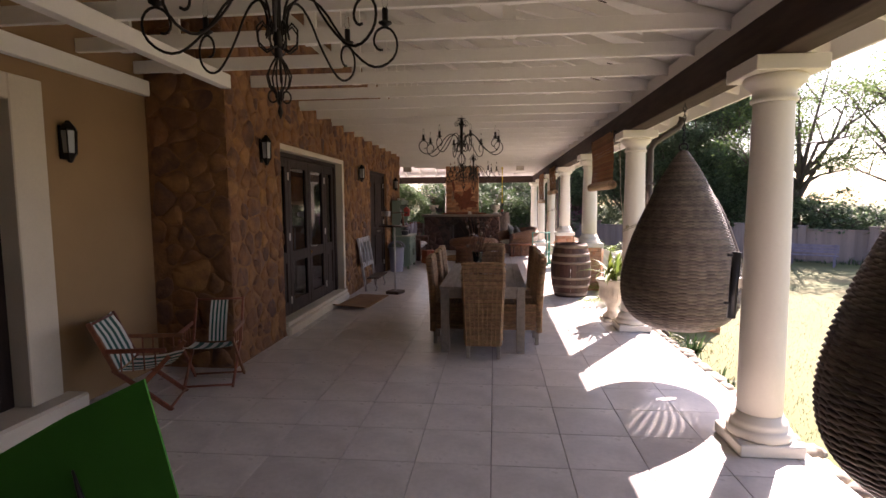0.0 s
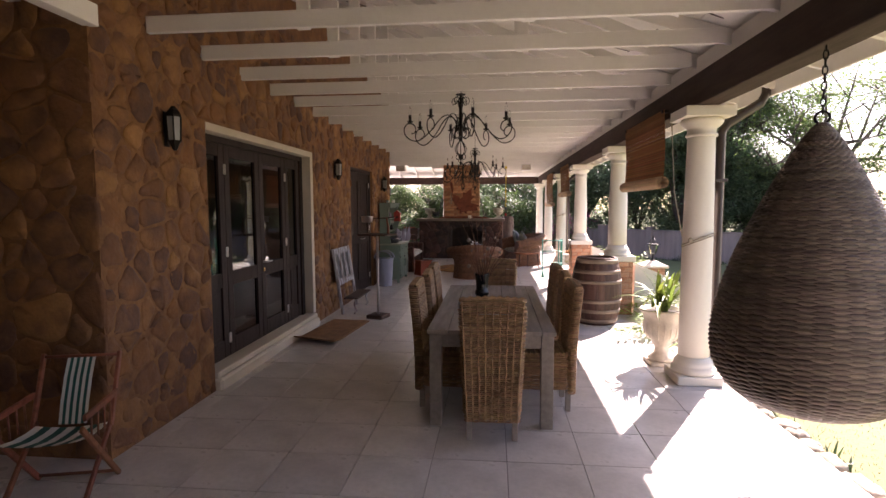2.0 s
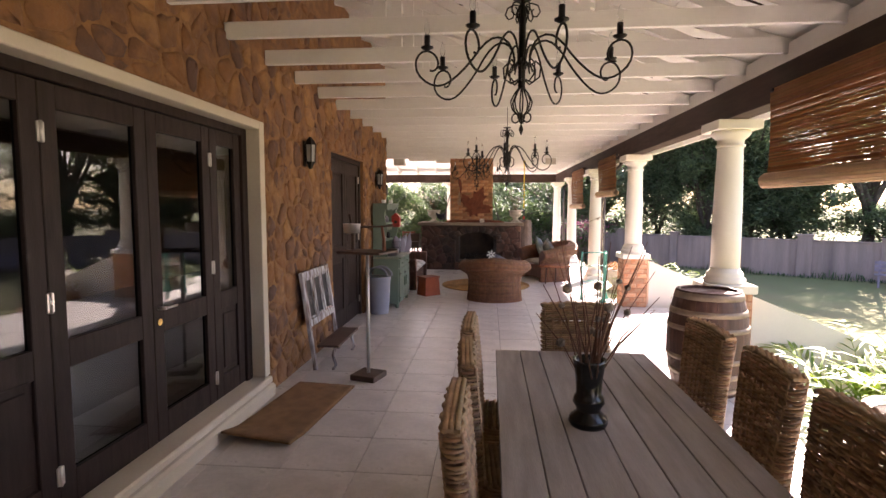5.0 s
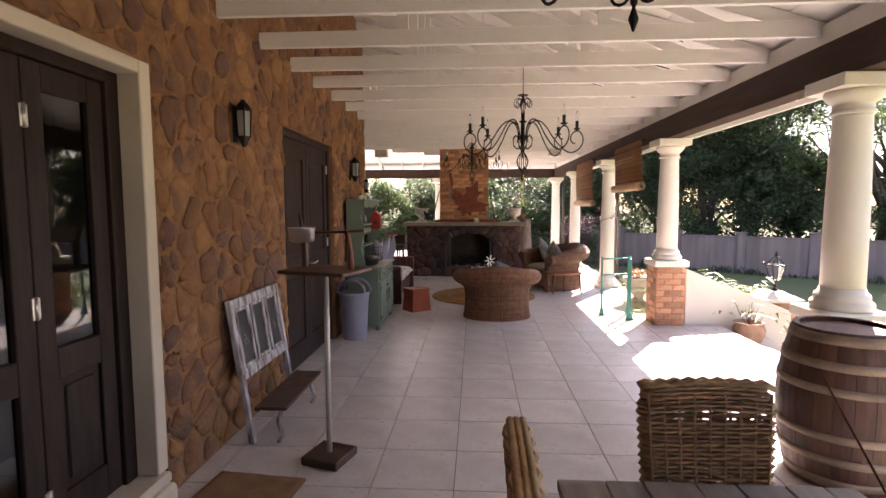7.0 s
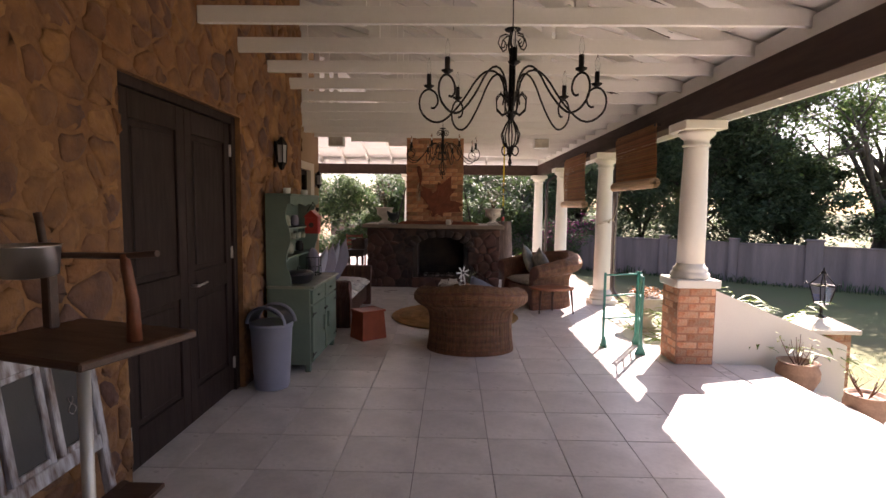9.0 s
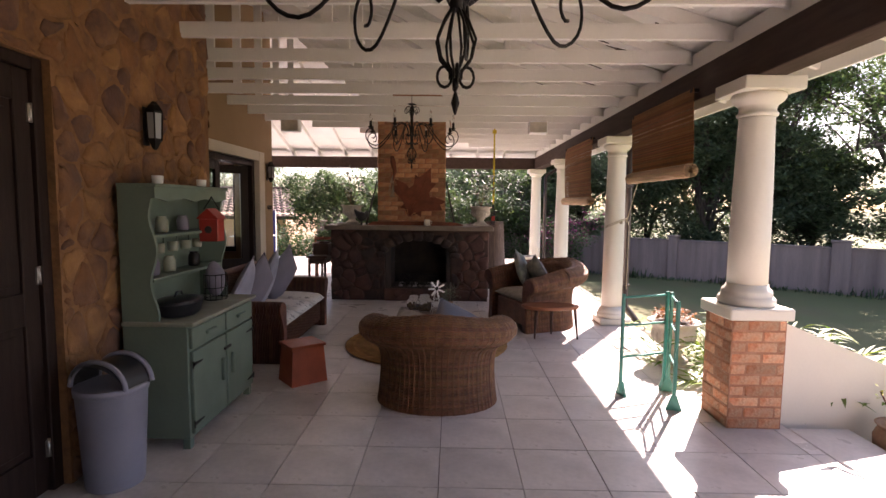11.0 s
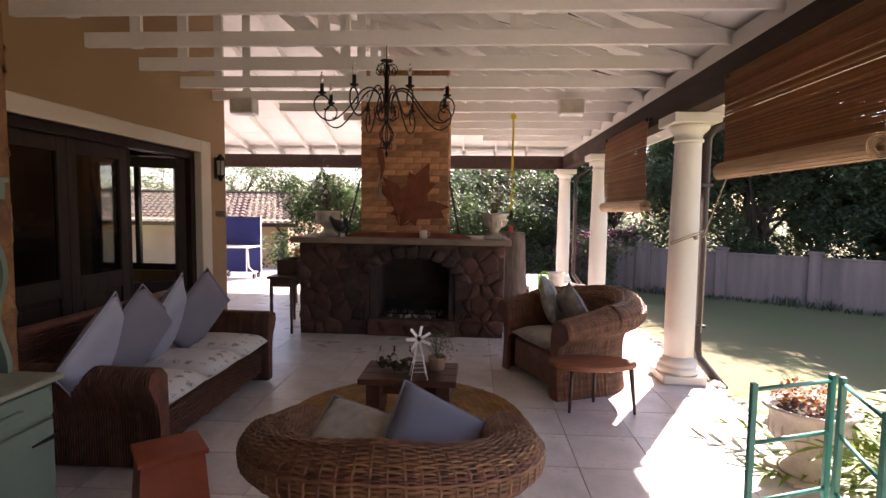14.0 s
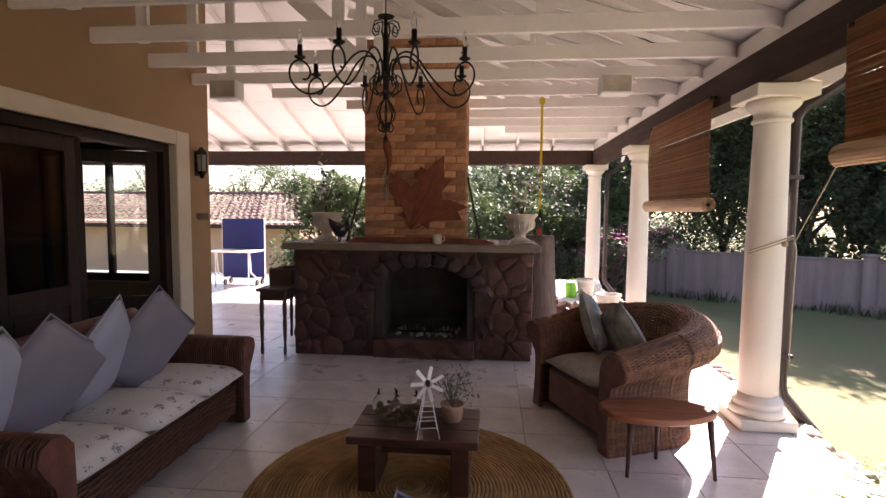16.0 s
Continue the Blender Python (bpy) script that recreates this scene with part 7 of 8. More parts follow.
for x in (-2.03, 0.12):
    u = urn("mantel_urn", (x, 17.78, 1.247), 0.32, 0.19, "pale stone urn with white roses on the mantel", M_STONEWHITE, "mantel urns")
    bm, fl, stem = bmesh.new(), bmesh.new(), bmesh.new()
    for k in range(9):
        a, sp, hh = tr.uniform(0, 6.28), tr.uniform(0.03, 0.2), tr.uniform(0.45, 0.88)
        p = Vector((sp * math.cos(a), sp * math.sin(a), hh))
        sweep(stem, [(0, 0, 0.3), p * 0.6 + Vector((0, 0, 0.1)), p], 0.004, 4)
        leaves(bm, p * 0.8 + Vector((0, 0, 0.05)), (0.06, 0.06, 0.09), 22, 0.055, tr, 0.1, 1.7)
        for q in range(7):
            bmesh.ops.create_icosphere(fl, subdivisions=1, radius=tr.uniform(0.012, 0.02), matrix=Matrix.Translation(p + Vector((tr.gauss(0, 0.012), tr.gauss(0, 0.012), tr.gauss(0, 0.009)))))
    part("stems", stem, M_TWIG, u)
    part("leaves", bm, M_LEAFDARK, u, "dark green leaves")
    tagged(part("roses", fl, M_WHITEPAINT, u, "white rose blooms"), kind="stuff")

strap = thing("yellow_strap", (0.36, 18.2, 1.2), "yellow webbing strap with black and red buckle, hanging", "strap")
bm = bmesh.new()
cbox(bm, -0.014, 0.014, -0.002, 0.002, 0.4, 1.7, 0)
cbox(bm, -0.035, 0.035, -0.01, 0.01, 1.62, 1.68, 0.003)
part("webbing", bm, M_YELLOW, strap)
bm = bmesh.new()
for k in (-1, 0, 1):
    sweep(bm, [(0, 0, 0.42), (0.03 * k, 0.005 * k, 0.25), (0.02 * k, 0, 0.05)], 0.008, 5)
part("buckle_straps", bm, M_BINFLAP, strap)
bm = bmesh.new()
cbox(bm, -0.03, 0.03, -0.012, 0.012, 0.12, 0.2, 0.004)
part("buckle", bm, M_REDTIN, strap)

stump = thing("tree_stump", (0.45, 19.1, 0), "tall weathered grey-brown tree stump", "stump")
bm = bmesh.new()
rows = []
for z in [1.28 * i / 12 for i in range(13)]:
    rows.append([bm.verts.new(((0.24 - 0.05 * z / 1.2) * (1 + 0.16 * noise.noise((3 * math.cos(a), 3 * math.sin(a), z * 0.6))) * math.cos(a), (0.24 - 0.05 * z / 1.2) * (1 + 0.16 * noise.noise((3 * math.cos(a), 3 * math.sin(a), z * 0.6))) * math.sin(a), z)) for a in [2 * math.pi * k / 28 for k in range(28)]])
for p, q in zip(rows, rows[1:]):
    for k in range(28):
        bm.faces.new((p[k], p[(k + 1) % 28], q[(k + 1) % 28], q[k])).smooth = True
bm.faces.new(rows[0][::-1])
bm.faces.new(rows[-1])
part("trunk", bm, M_DRIFT, stump)
for k in range(13):
    lg = thing("firewood_log", (0.6 + 0.42 * tr.random(), 18.35 + 0.3 * tr.random() + 0.9, 0.06 + 0.095 * (k // 4)), "split red-brown firewood log", "log", "firewood pile", rz=tr.uniform(-40, 40))
    lg.location.x, lg.location.y, lg.location.z = 0.62 + 0.13 * (k % 4) + 0.04 * (k // 4), 19.75, 0.055 + 0.085 * (k // 4)
    bm = bmesh.new()
    tri = [(tr.uniform(0.05, 0.065) * math.cos(a), tr.uniform(0.045, 0.055) * math.sin(a)) for a in (0.4, 1.9, 3.3, 4.7, 5.6)]
    v0 = [bm.verts.new((x, -0.17, z)) for x, z in tri]
    v1 = [bm.verts.new((x * 1.05, 0.17, z)) for x, z in tri]
    bm.faces.new(v0[::-1])
    bm.faces.new(v1)
    for i in range(5):
        bm.faces.new((v0[i], v0[(i + 1) % 5], v1[(i + 1) % 5], v1[i]))
    part("wood", bm, M_REDWOOD, lg)

# console table and chair behind the fireplace's end
ctab = thing("console_table", (-2.56, 17.95, 0), "dark turned-leg wooden side table beside the fireplace", "table")
box_part("tabletop", (-0.17, 0.17, -0.48, 0.48, 0.7, 0.735), M_DARKPLANK, ctab, 0.006)
box_part("apron", (-0.14, 0.14, -0.44, 0.44, 0.6, 0.698), M_DARKPLANK, ctab, 0.004)
for x in (-0.13, 0.13):
    for y in (-0.42, 0.42):
        bm = bmesh.new()
        lathe(bm, [(0.014, 0), (0.02, 0.05), (0.015, 0.12), (0.024, 0.35), (0.018, 0.42), (0.026, 0.5), (0.022, 0.6), (0.022, 0.68)], 12, (x, y, 0))
        part("leg", bm, M_DARKPLANK, ctab)
crate = thing("wooden_crate", (-2.55, 17.9, 0.736), "dark wooden crate standing on the side table", "crate")
for x0, x1, y0, y1, z0, z1 in ((-0.13, 0.13, -0.2, 0.2, 0, 0.015), (-0.13, -0.115, -0.2, 0.2, 0.016, 0.19), (0.115, 0.13, -0.2, 0.2, 0.016, 0.19), (-0.114, 0.114, -0.2, -0.185, 0.016, 0.19), (-0.114, 0.114, 0.185, 0.2, 0.016, 0.19)):
    box_part("board", (x0, x1, y0, y1, z0, z1), M_DARKPLANK, crate, 0.003)
sch = thing("slat_chair", (-3.0, 19.9, 0), "brown slatted wooden patio chair", "chair", rz=200)
for x in (-0.2, 0.17):
    box_part("leg", (x, x + 0.035, -0.2, -0.165, 0, 0.9), M_REDWOOD, sch)
    box_part("leg", (x, x + 0.035, 0.2, 0.235, 0, 0.44), M_REDWOOD, sch)
for k in range(4):
    box_part("slat", (-0.165, 0.17, -0.195, -0.175, 0.52 + 0.1 * k, 0.58 + 0.1 * k), M_REDWOOD, sch)
for k in range(6):
    box_part("slat", (-0.2, 0.205, -0.16 + 0.065 * k, -0.1 + 0.065 * k, 0.44, 0.46), M_REDWOOD, sch)

pp = thing("ping_pong_table", (-5.47, 22.6, 0), "folded blue table-tennis table on white wheeled legs", "table tennis table")
box_part("board", (-0.46, 0.46, 0.1, 0.13, 0.12, 1.39), M_BLUE, pp, 0.005)
for x0, x1, z0, z1 in ((-0.475, -0.461, 0.1, 1.405), (0.461, 0.475, 0.1, 1.405)):
    box_part("edge", (x0, x1, 0.095, 0.135, z0, z1), M_WHITEPAINT, pp, 0.002)
box_part("half_board", (-0.46, 0.5, -0.62, 0.08, 0.72, 0.745), M_WHITEPAINT, pp, 0.004)
for x in (-0.3, 0.4):
    bm = bmesh.new()
    sweep(bm, [(x, -0.45, 0.72), (x, -0.4, 0.3), (x, -0.15, 0.16), (x, 0.1, 0.14)], 0.016, 6)
    rod(bm, (x, -0.5, 0.72), (x, -0.5, 0.0), 0.014)
    part("leg", bm, M_WHITEPAINT, pp)
    for y in (-0.12, 0.12):
        bm = bmesh.new()
        rod(bm, (x - 0.02, y, 0.06), (x + 0.02, y, 0.06), 0.06, seg=14)
        part("wheel", bm, M_BINFLAP, pp)
hooks = thing("iron_hook_rack", (REC_X + 0.004, 17.42, 1.5), "small black iron scroll hook rack on the wall", "hook rack")
bm = bmesh.new()
for k in range(5):
    sweep(bm, [(0.01, -0.09 + 0.045 * k + 0.018 * math.cos(a), 0.02 + 0.028 * math.sin(a)) for a in [2 * math.pi * q / 10 for q in range(10)]], 0.004, 4, True)
    sweep(bm, [(0.005, -0.09 + 0.045 * k, 0.0), (0.03, -0.09 + 0.045 * k, -0.03), (0.035, -0.09 + 0.045 * k, 0.0)], 0.003, 4)
part("scrolls", bm, M_IRON, hooks)
for x in (0.93, -2.84):
    sp = thing("loudspeaker", (x, 17.15, CHORD - 0.19), "small white box loudspeaker under the roof beams", "loudspeaker", "loudspeakers")
    box_part("cabinet", (-0.14, 0.14, -0.08, 0.09, 0, 0.18), M_WHITEPAINT, sp, 0.01)
    box_part("grille", (-0.125, 0.125, -0.09, -0.081, 0.015, 0.165), M_STONEWHITE, sp, 0.003)
# ---- verandah edge: blinds, pipes, ropes, urns, pots ----
for k, (y0, y1, z) in enumerate(((6.95, 8.5, 1.86), (13.62, 15.13, 1.9), (16.84, 18.62, 1.66))):
    bl = thing("bamboo_blind", (1.685, (y0 + y1) / 2, z), "brown bamboo slat blind, half rolled up under the beam", "blind", "bamboo blinds")
    h, w = 2.6 - z, (y1 - y0) / 2
    bm = bmesh.new()
    n = int(h / 0.0125)
    br = random.Random(60 + k)
    for i in range(n):
        zz = 0.05 + (h - 0.05) * i / n
        off = 0.012 * math.sin(zz * 5 + k)
        a, b = br.uniform(-0.004, 0.004), br.uniform(-0.002, 0.002)
        cbox(bm, off - 0.002, off + 0.002, -w + a, w + a, zz + b, zz + 0.0105 + b)
    tagged(part("slats", bm, M_BAMBOO, bl), kind="stuff")
    bm = bmesh.new()
    for q in range(5):
        yy = -w * 0.85 + w * 0.425 * q
        sweep(bm, [(0.006 + 0.012 * math.sin(zz * 5 + k), yy, zz) for zz in [0.05 + (h - 0.05) * i / 8 for i in range(9)]], 0.003, 3)
    part("binding_cord", bm, M_ROPE, bl)
    bm = bmesh.new()
    # the rolled part: a spiral sheet of slats
    pts = []
    for q in range(90):
        a = q * 0.33
        rr = 0.018 + 0.0016 * a
        pts.append((rr * math.cos(a), rr * math.sin(a)))
    for i, (u, v) in enumerate(pts):
        m = Matrix.Translation((u, 0, v + 0.01)) @ Matrix.Rotation(-(i * 0.33) + math.pi / 2, 4, "Y")
        cbox(bm, -0.009, 0.009, -w, w, -0.002, 0.002, 0, m)
    tagged(part("roll", bm, M_BAMBOO2, bl, "rolled-up pale bamboo slats"), kind="stuff")
    for yy in (-w + 0.04, w - 0.04):
        bm = bmesh.new()
        cbox(bm, -0.02, 0.044, yy - 0.02, yy + 0.02, h - 0.03, h, 0.003)
        part("bracket", bm, M_IRON, bl)

for k, y in enumerate((6.43, 16.19, 22.6)):
    dp = thing("downpipe", (2.045, y + 0.05, -0.5), "dark brown square rainwater downpipe behind a column", "downpipe", "downpipes")
    bm = bmesh.new()
    sweep(bm, [(0.37, 0, 3.3), (0.37, 0, 3.14), (0.33, 0, 3.06), (0.05, 0, 2.88), (0, 0, 2.8), (0, 0, 0.78), (0.02, 0, 0.7), (0.17, 0, 0.52), (0.27, -0.03, 0.4)], 0.042, 4)
    part("pipe", bm, M_PIPE, dp)
    for z in (1.0, 2.35):
        box_part("clip", (-0.05, 0.05, -0.05, 0.05, z, z + 0.03), M_PIPE, dp, 0.003)
for k, (y, z0) in enumerate(((6.42, 1.33), (16.12, 1.38))):
    rp = thing("tie_cord", (COL_X, y, z0), "pale cord tied round a column and up to a blind", "cord", "tie cords")
    bm = bmesh.new()
    for q in range(2):
        sweep(bm, [(0.137 * math.cos(a), 0.137 * math.sin(a), -0.02 + 0.02 * q + 0.06 * math.cos(a + 0.5)) for a in [2 * math.pi * i / 20 for i in range(20)]], 0.005, 4, True)
    sweep(bm, [(-0.11, 0.1, 0.02), (-0.06, 0.5, 0.45), (-0.03, 0.74 if k == 0 else -0.75, 1.2)], 0.005, 4) if k == 0 else sweep(bm, [(0.1, -0.11, 0.0), (0.05, -0.6, 0.5), (-0.02, -1.15, 1.15)], 0.005, 4)
    if k:
        sweep(bm, [(0.14, -0.05, 0.02), (0.165, -0.03, -0.06), (0.165, -0.02, -0.5), (0.165, -0.02, -0.9)], 0.005, 4)
    part("cord", bm, M_ROPE, rp)
    bm = bmesh.new()
    bmesh.ops.create_icosphere(bm, subdivisions=2, radius=0.022, matrix=Matrix.Translation((0.02 if k else -0.12, -0.15, 0.0)))
    part("knot", bm, M_ROPE, rp)

clampt = thing("umbrella_holder", (1.655, 3.2, 0.86), "black tube holder clamped to the column", "holder")
bm = bmesh.new()
rod(bm, (0, 0, 0), (0.02, 0, 0.44), 0.028, seg=10)
part("tube", bm, M_BINFLAP, clampt)
bm = bmesh.new()
cbox(bm, 0.0, 0.06, -0.02, 0.02, 0.2, 0.27, 0.004)
part("bracket", bm, M_STEEL, clampt)
bm = bmesh.new()
rod(bm, (-0.05, 0, 0.1), (0.0, 0, 0.1), 0.01)
rod(bm, (-0.04, 0, 0.42), (0.01, 0, 0.42), 0.01)
part("knob", bm, M_BINFLAP, clampt)


# plants
def blade(bm, p, a, up, length, width, droop, n=5):
    """A strap leaf that rises and arches over."""
    d = Vector((math.cos(a), math.sin(a), 0))
    s = Vector((-math.sin(a), math.cos(a), 0))
    prev = None
    for i in range(n + 1):
        t = i / n
        q = Vector(p) + d * (length * t * math.cos(up)) + Vector((0, 0, length * (t * math.sin(up) - droop * t * t)))
        w = width * (1 - t) ** 0.6 * (0.5 + min(0.5, 2 * t))
        cur = [bm.verts.new(q + s * w + Vector((0, 0, 0.25 * w))), bm.verts.new(q), bm.verts.new(q - s * w + Vector((0, 0, 0.25 * w)))]
        if prev:
            bm.faces.new((prev[0], prev[1], cur[1], cur[0])).smooth = True
            bm.faces.new((prev[1], prev[2], cur[2], cur[1])).smooth = True
        prev = cur


def frond(bm, p, a, up, length, width, droop, rr):
    """A lobed arching leaf: leaflets on both sides of a rib."""
    d = Vector((math.cos(a), math.sin(a), 0))
    pts = []
    for i in range(9):
        t = i / 8
        pts.append(Vector(p) + d * (length * t * math.cos(up)) + Vector((0, 0, length * (t * math.sin(up) - droop * t * t))))
    sweep(bm, pts, [0.006 * (1 - 0.8 * i / 8) for i in range(9)], 4)
    for i in range(2, 9):
        t = i / 8
        for s in (-1, 1):
            blade(bm, pts[i], a + s * (1.15 - 0.5 * t) + rr.uniform(-0.1, 0.1), up * (1 - t) + rr.uniform(-0.1, 0.2), width * (1.15 - 0.7 * abs(t - 0.5)), 0.022, 0.25, 3)


pr = random.Random(77)
u1 = urn("garden_urn", (1.72, 6.93, 0), 0.58, 0.232, "weathered cream footed urn with an arching green and yellow strap-leaved plant", M_STONEWHITE, "garden urns")
bm = bmesh.new()
for k in range(58):
    blade(bm, (pr.gauss(0, 0.04), pr.gauss(0, 0.04), 0.55 + pr.uniform(0, 0.12)), pr.uniform(0, 6.28), pr.uniform(0.6, 1.4), pr.uniform(0.45, 0.82), 0.022, pr.uniform(0.3, 0.75))
for k in range(3):
    sweep(bm, [(0.02 * k, 0, 0.5), (0.03 * k, 0.02, 0.75)], 0.012, 5)
part("leaves", bm, M_STRAPLEAF, u1, "arching green and yellow strap leaves")
u2 = urn("garden_urn", (1.92, 14.35, 0), 0.45, 0.26, "weathered cream footed urn with dry orange-brown flowers", M_STONEWHITE, "garden urns")
bm = bmesh.new()
for k in range(60):
    a, rr = pr.uniform(0, 6.28), 0.2 * pr.random() ** 0.5
    leaves(bm, (rr * math.cos(a), rr * math.sin(a), 0.47 + pr.uniform(0, 0.07)), (0.025, 0.025, 0.02), 9, 0.04, pr, 0, 1.6)
part("flowers", bm, M_DRYFLOWER, u2, "dry orange-brown flower heads")

for k, (x, y, z, s) in enumerate(((2.8, 12.6, -0.193, 1.0), (3.22, 12.25, -0.38, 0.95))):
    p = thing("rose_pot", (x, y, z), "round brown clay pot with pruned bare rose stems on the steps", "potted plant", "pots on the steps")
    bm = bmesh.new()
    lathe(bm, [(0.12 * s, 0), (0.135 * s, 0.015), (0.19 * s, 0.14 * s), (0.195 * s, 0.21 * s), (0.17 * s, 0.27 * s), (0.175 * s, 0.285 * s), (0.19 * s, 0.3 * s), (0.16 * s, 0.3 * s), (0.15 * s, 0.27 * s)], 26)
    part("pot", bm, M_CLAY, p)
    bm = bmesh.new()
    lathe(bm, [(0.155 * s, 0.262 * s), (0.01, 0.27 * s)], 18, caps=False)
    part("soil", bm, M_SOIL, p)
    bm, lf = bmesh.new(), bmesh.new()
    for q in range(9):
        a = pr.uniform(0, 6.28)
        e = Vector((0.17 * math.cos(a), 0.17 * math.sin(a), pr.uniform(0.4, 0.55))) * s
        mid = e * 0.6 + Vector((0, 0, 0.06))
        sweep(bm, [(0.03 * math.cos(a), 0.03 * math.sin(a), 0.26 * s), mid, e], [0.006, 0.005, 0.003], 4)
        sweep(bm, [mid, mid + Vector((pr.gauss(0, 0.05), pr.gauss(0, 0.05), 0.08))], [0.004, 0.002], 4)
        if q % 3 == 0:
            leaves(lf, e, (0.02, 0.02, 0.03), 10, 0.035, pr)
    part("stems", bm, M_TWIG, p)
    part("leaves", lf, M_YELLOWLEAF, p, "few yellow-green young leaves")
for x, y, r0, h, lab in ((1.58, 22.0, 0.17, 0.34, "cream tapered plastic planter"), (1.72, 20.75, 0.2, 0.26, "white tapered plastic planter")):
    p = thing("planter", (x, y, 0), lab + " on the verandah floor", "planter", "planters")
    bm = bmesh.new()
    lathe(bm, [(r0 * 0.75, 0), (r0, h - 0.04), (r0 * 1.06, h - 0.035), (r0 * 1.06, h), (r0 * 0.94, h), (r0 * 0.9, h - 0.1)], 20)
    part("body", bm, M_STONEWHITE, p)
    bm = bmesh.new()
    lathe(bm, [(r0 * 0.92, h - 0.06), (0.01, h - 0.05)], 16, caps=False)
    part("soil", bm, M_SOIL, p)
wc = thing("watering_can", (1.3, 21.95, 0), "bright green plastic watering can", "watering can")
bm = bmesh.new()
lathe(bm, [(0.09, 0), (0.1, 0.02), (0.1, 0.2), (0.07, 0.26), (0.05, 0.27)], 18)
part("body", bm, M_LIME, wc)
bm = bmesh.new()
sweep(bm, [(0.06, 0, 0.26), (0.12, 0, 0.33), (0.02, 0, 0.36), (-0.08, 0, 0.3), (-0.1, 0, 0.18)], 0.012, 6)
sweep(bm, [(0.09, 0, 0.05), (0.18, 0, 0.2), (0.22, 0, 0.3)], 0.015, 6)
part("handle", bm, M_LIME, wc)

def bush(name, at, label, kind_, n, size, mat, group):
    b = thing(name, at, label, "plant", group)
    if kind_ == "frond":
        bm = bmesh.new()
        sweep(bm, [(0, 0, -0.36), (0.03, 0.01, -0.15), (0, 0, 0.04)], [0.05, 0.045, 0.035], 8)
        part("stem", bm, M_BARK, b)
    bm = bmesh.new()
    for k in range(n):
        a = pr.uniform(0, 6.28)
        if kind_ == "frond":
            frond(bm, (0.06 * math.cos(a), 0.06 * math.sin(a), 0.0), a, pr.uniform(0.55, 1.25), size * pr.uniform(0.7, 1.15), min(0.27, size * 0.3), pr.uniform(0.25, 0.6), pr)
        else:
            blade(bm, (pr.gauss(0, 0.06), pr.gauss(0, 0.06), 0.0), a, pr.uniform(0.7, 1.4), size * pr.uniform(0.6, 1.2), 0.018, pr.uniform(0.2, 0.6))
    part("leaves", bm, mat, b)
    return b


for x, y, s in ((2.5, 13.7, 1.25), (2.85, 13.55, 1.3), (3.1, 13.95, 1.25), (2.45, 14.3, 1.15), (2.95, 14.4, 1.0)):
    bush("philodendron", (x, y, terrain(x, y) + 0.34), "bright yellow-green lobed-leaved garden plant", "frond", 24, s, M_FROND, "philodendrons")
for x, y, s in ((2.5, 8.35, 1.15), (2.6, 8.85, 1.3), (2.95, 9.0, 1.2)):
    bush("philodendron", (x, y, terrain(x, y) + 0.34), "bright yellow-green lobed-leaved garden plant", "frond", 20, s, M_FROND, "philodendrons")
for x, y, s in ((2.5, 6.05, 0.42), (2.65, 5.7, 0.4), (2.5, 5.3, 0.35), (2.9, 7.2, 0.45), (2.55, 7.1, 0.4)):
    bush("agapanthus", (x, y, terrain(x, y)), "low dark green strap-leaved clump at the verandah's edge", "blade", 42, s, M_STRAPDARK, "strap-leaved clumps")

# lawn tufts near the house
gr = random.Random(8)
verts, faces = [], []
for k in range(26000):
    x = 2.25 + 6.5 * gr.random() ** 1.6
    y = gr.uniform(-1.5, 17.0)
    if 8.2 < y < 14.0 and x < 3.6:
        continue
    z = terrain(x, y) + 0.025 * noise.noise((x * 0.7, y * 0.7, 0)) - 0.005
    a, h, w = gr.uniform(0, 6.28), gr.uniform(0.018, 0.045), 0.004
    l = gr.uniform(-0.02, 0.02)
    i = len(verts)
    verts += [(x - w * math.cos(a), y - w * math.sin(a), z), (x + w * math.cos(a), y + w * math.sin(a), z), (x + l, y + l * math.sin(a), z + h)]
    faces.append((i, i + 1, i + 2))
me = bpy.data.meshes.new("grass")
me.from_pydata(verts, [], faces)
me.materials.append(M_BLADE)
tagged(new("grass", me), "short sunlit green and straw-coloured grass blades", "grass", "", "stuff")

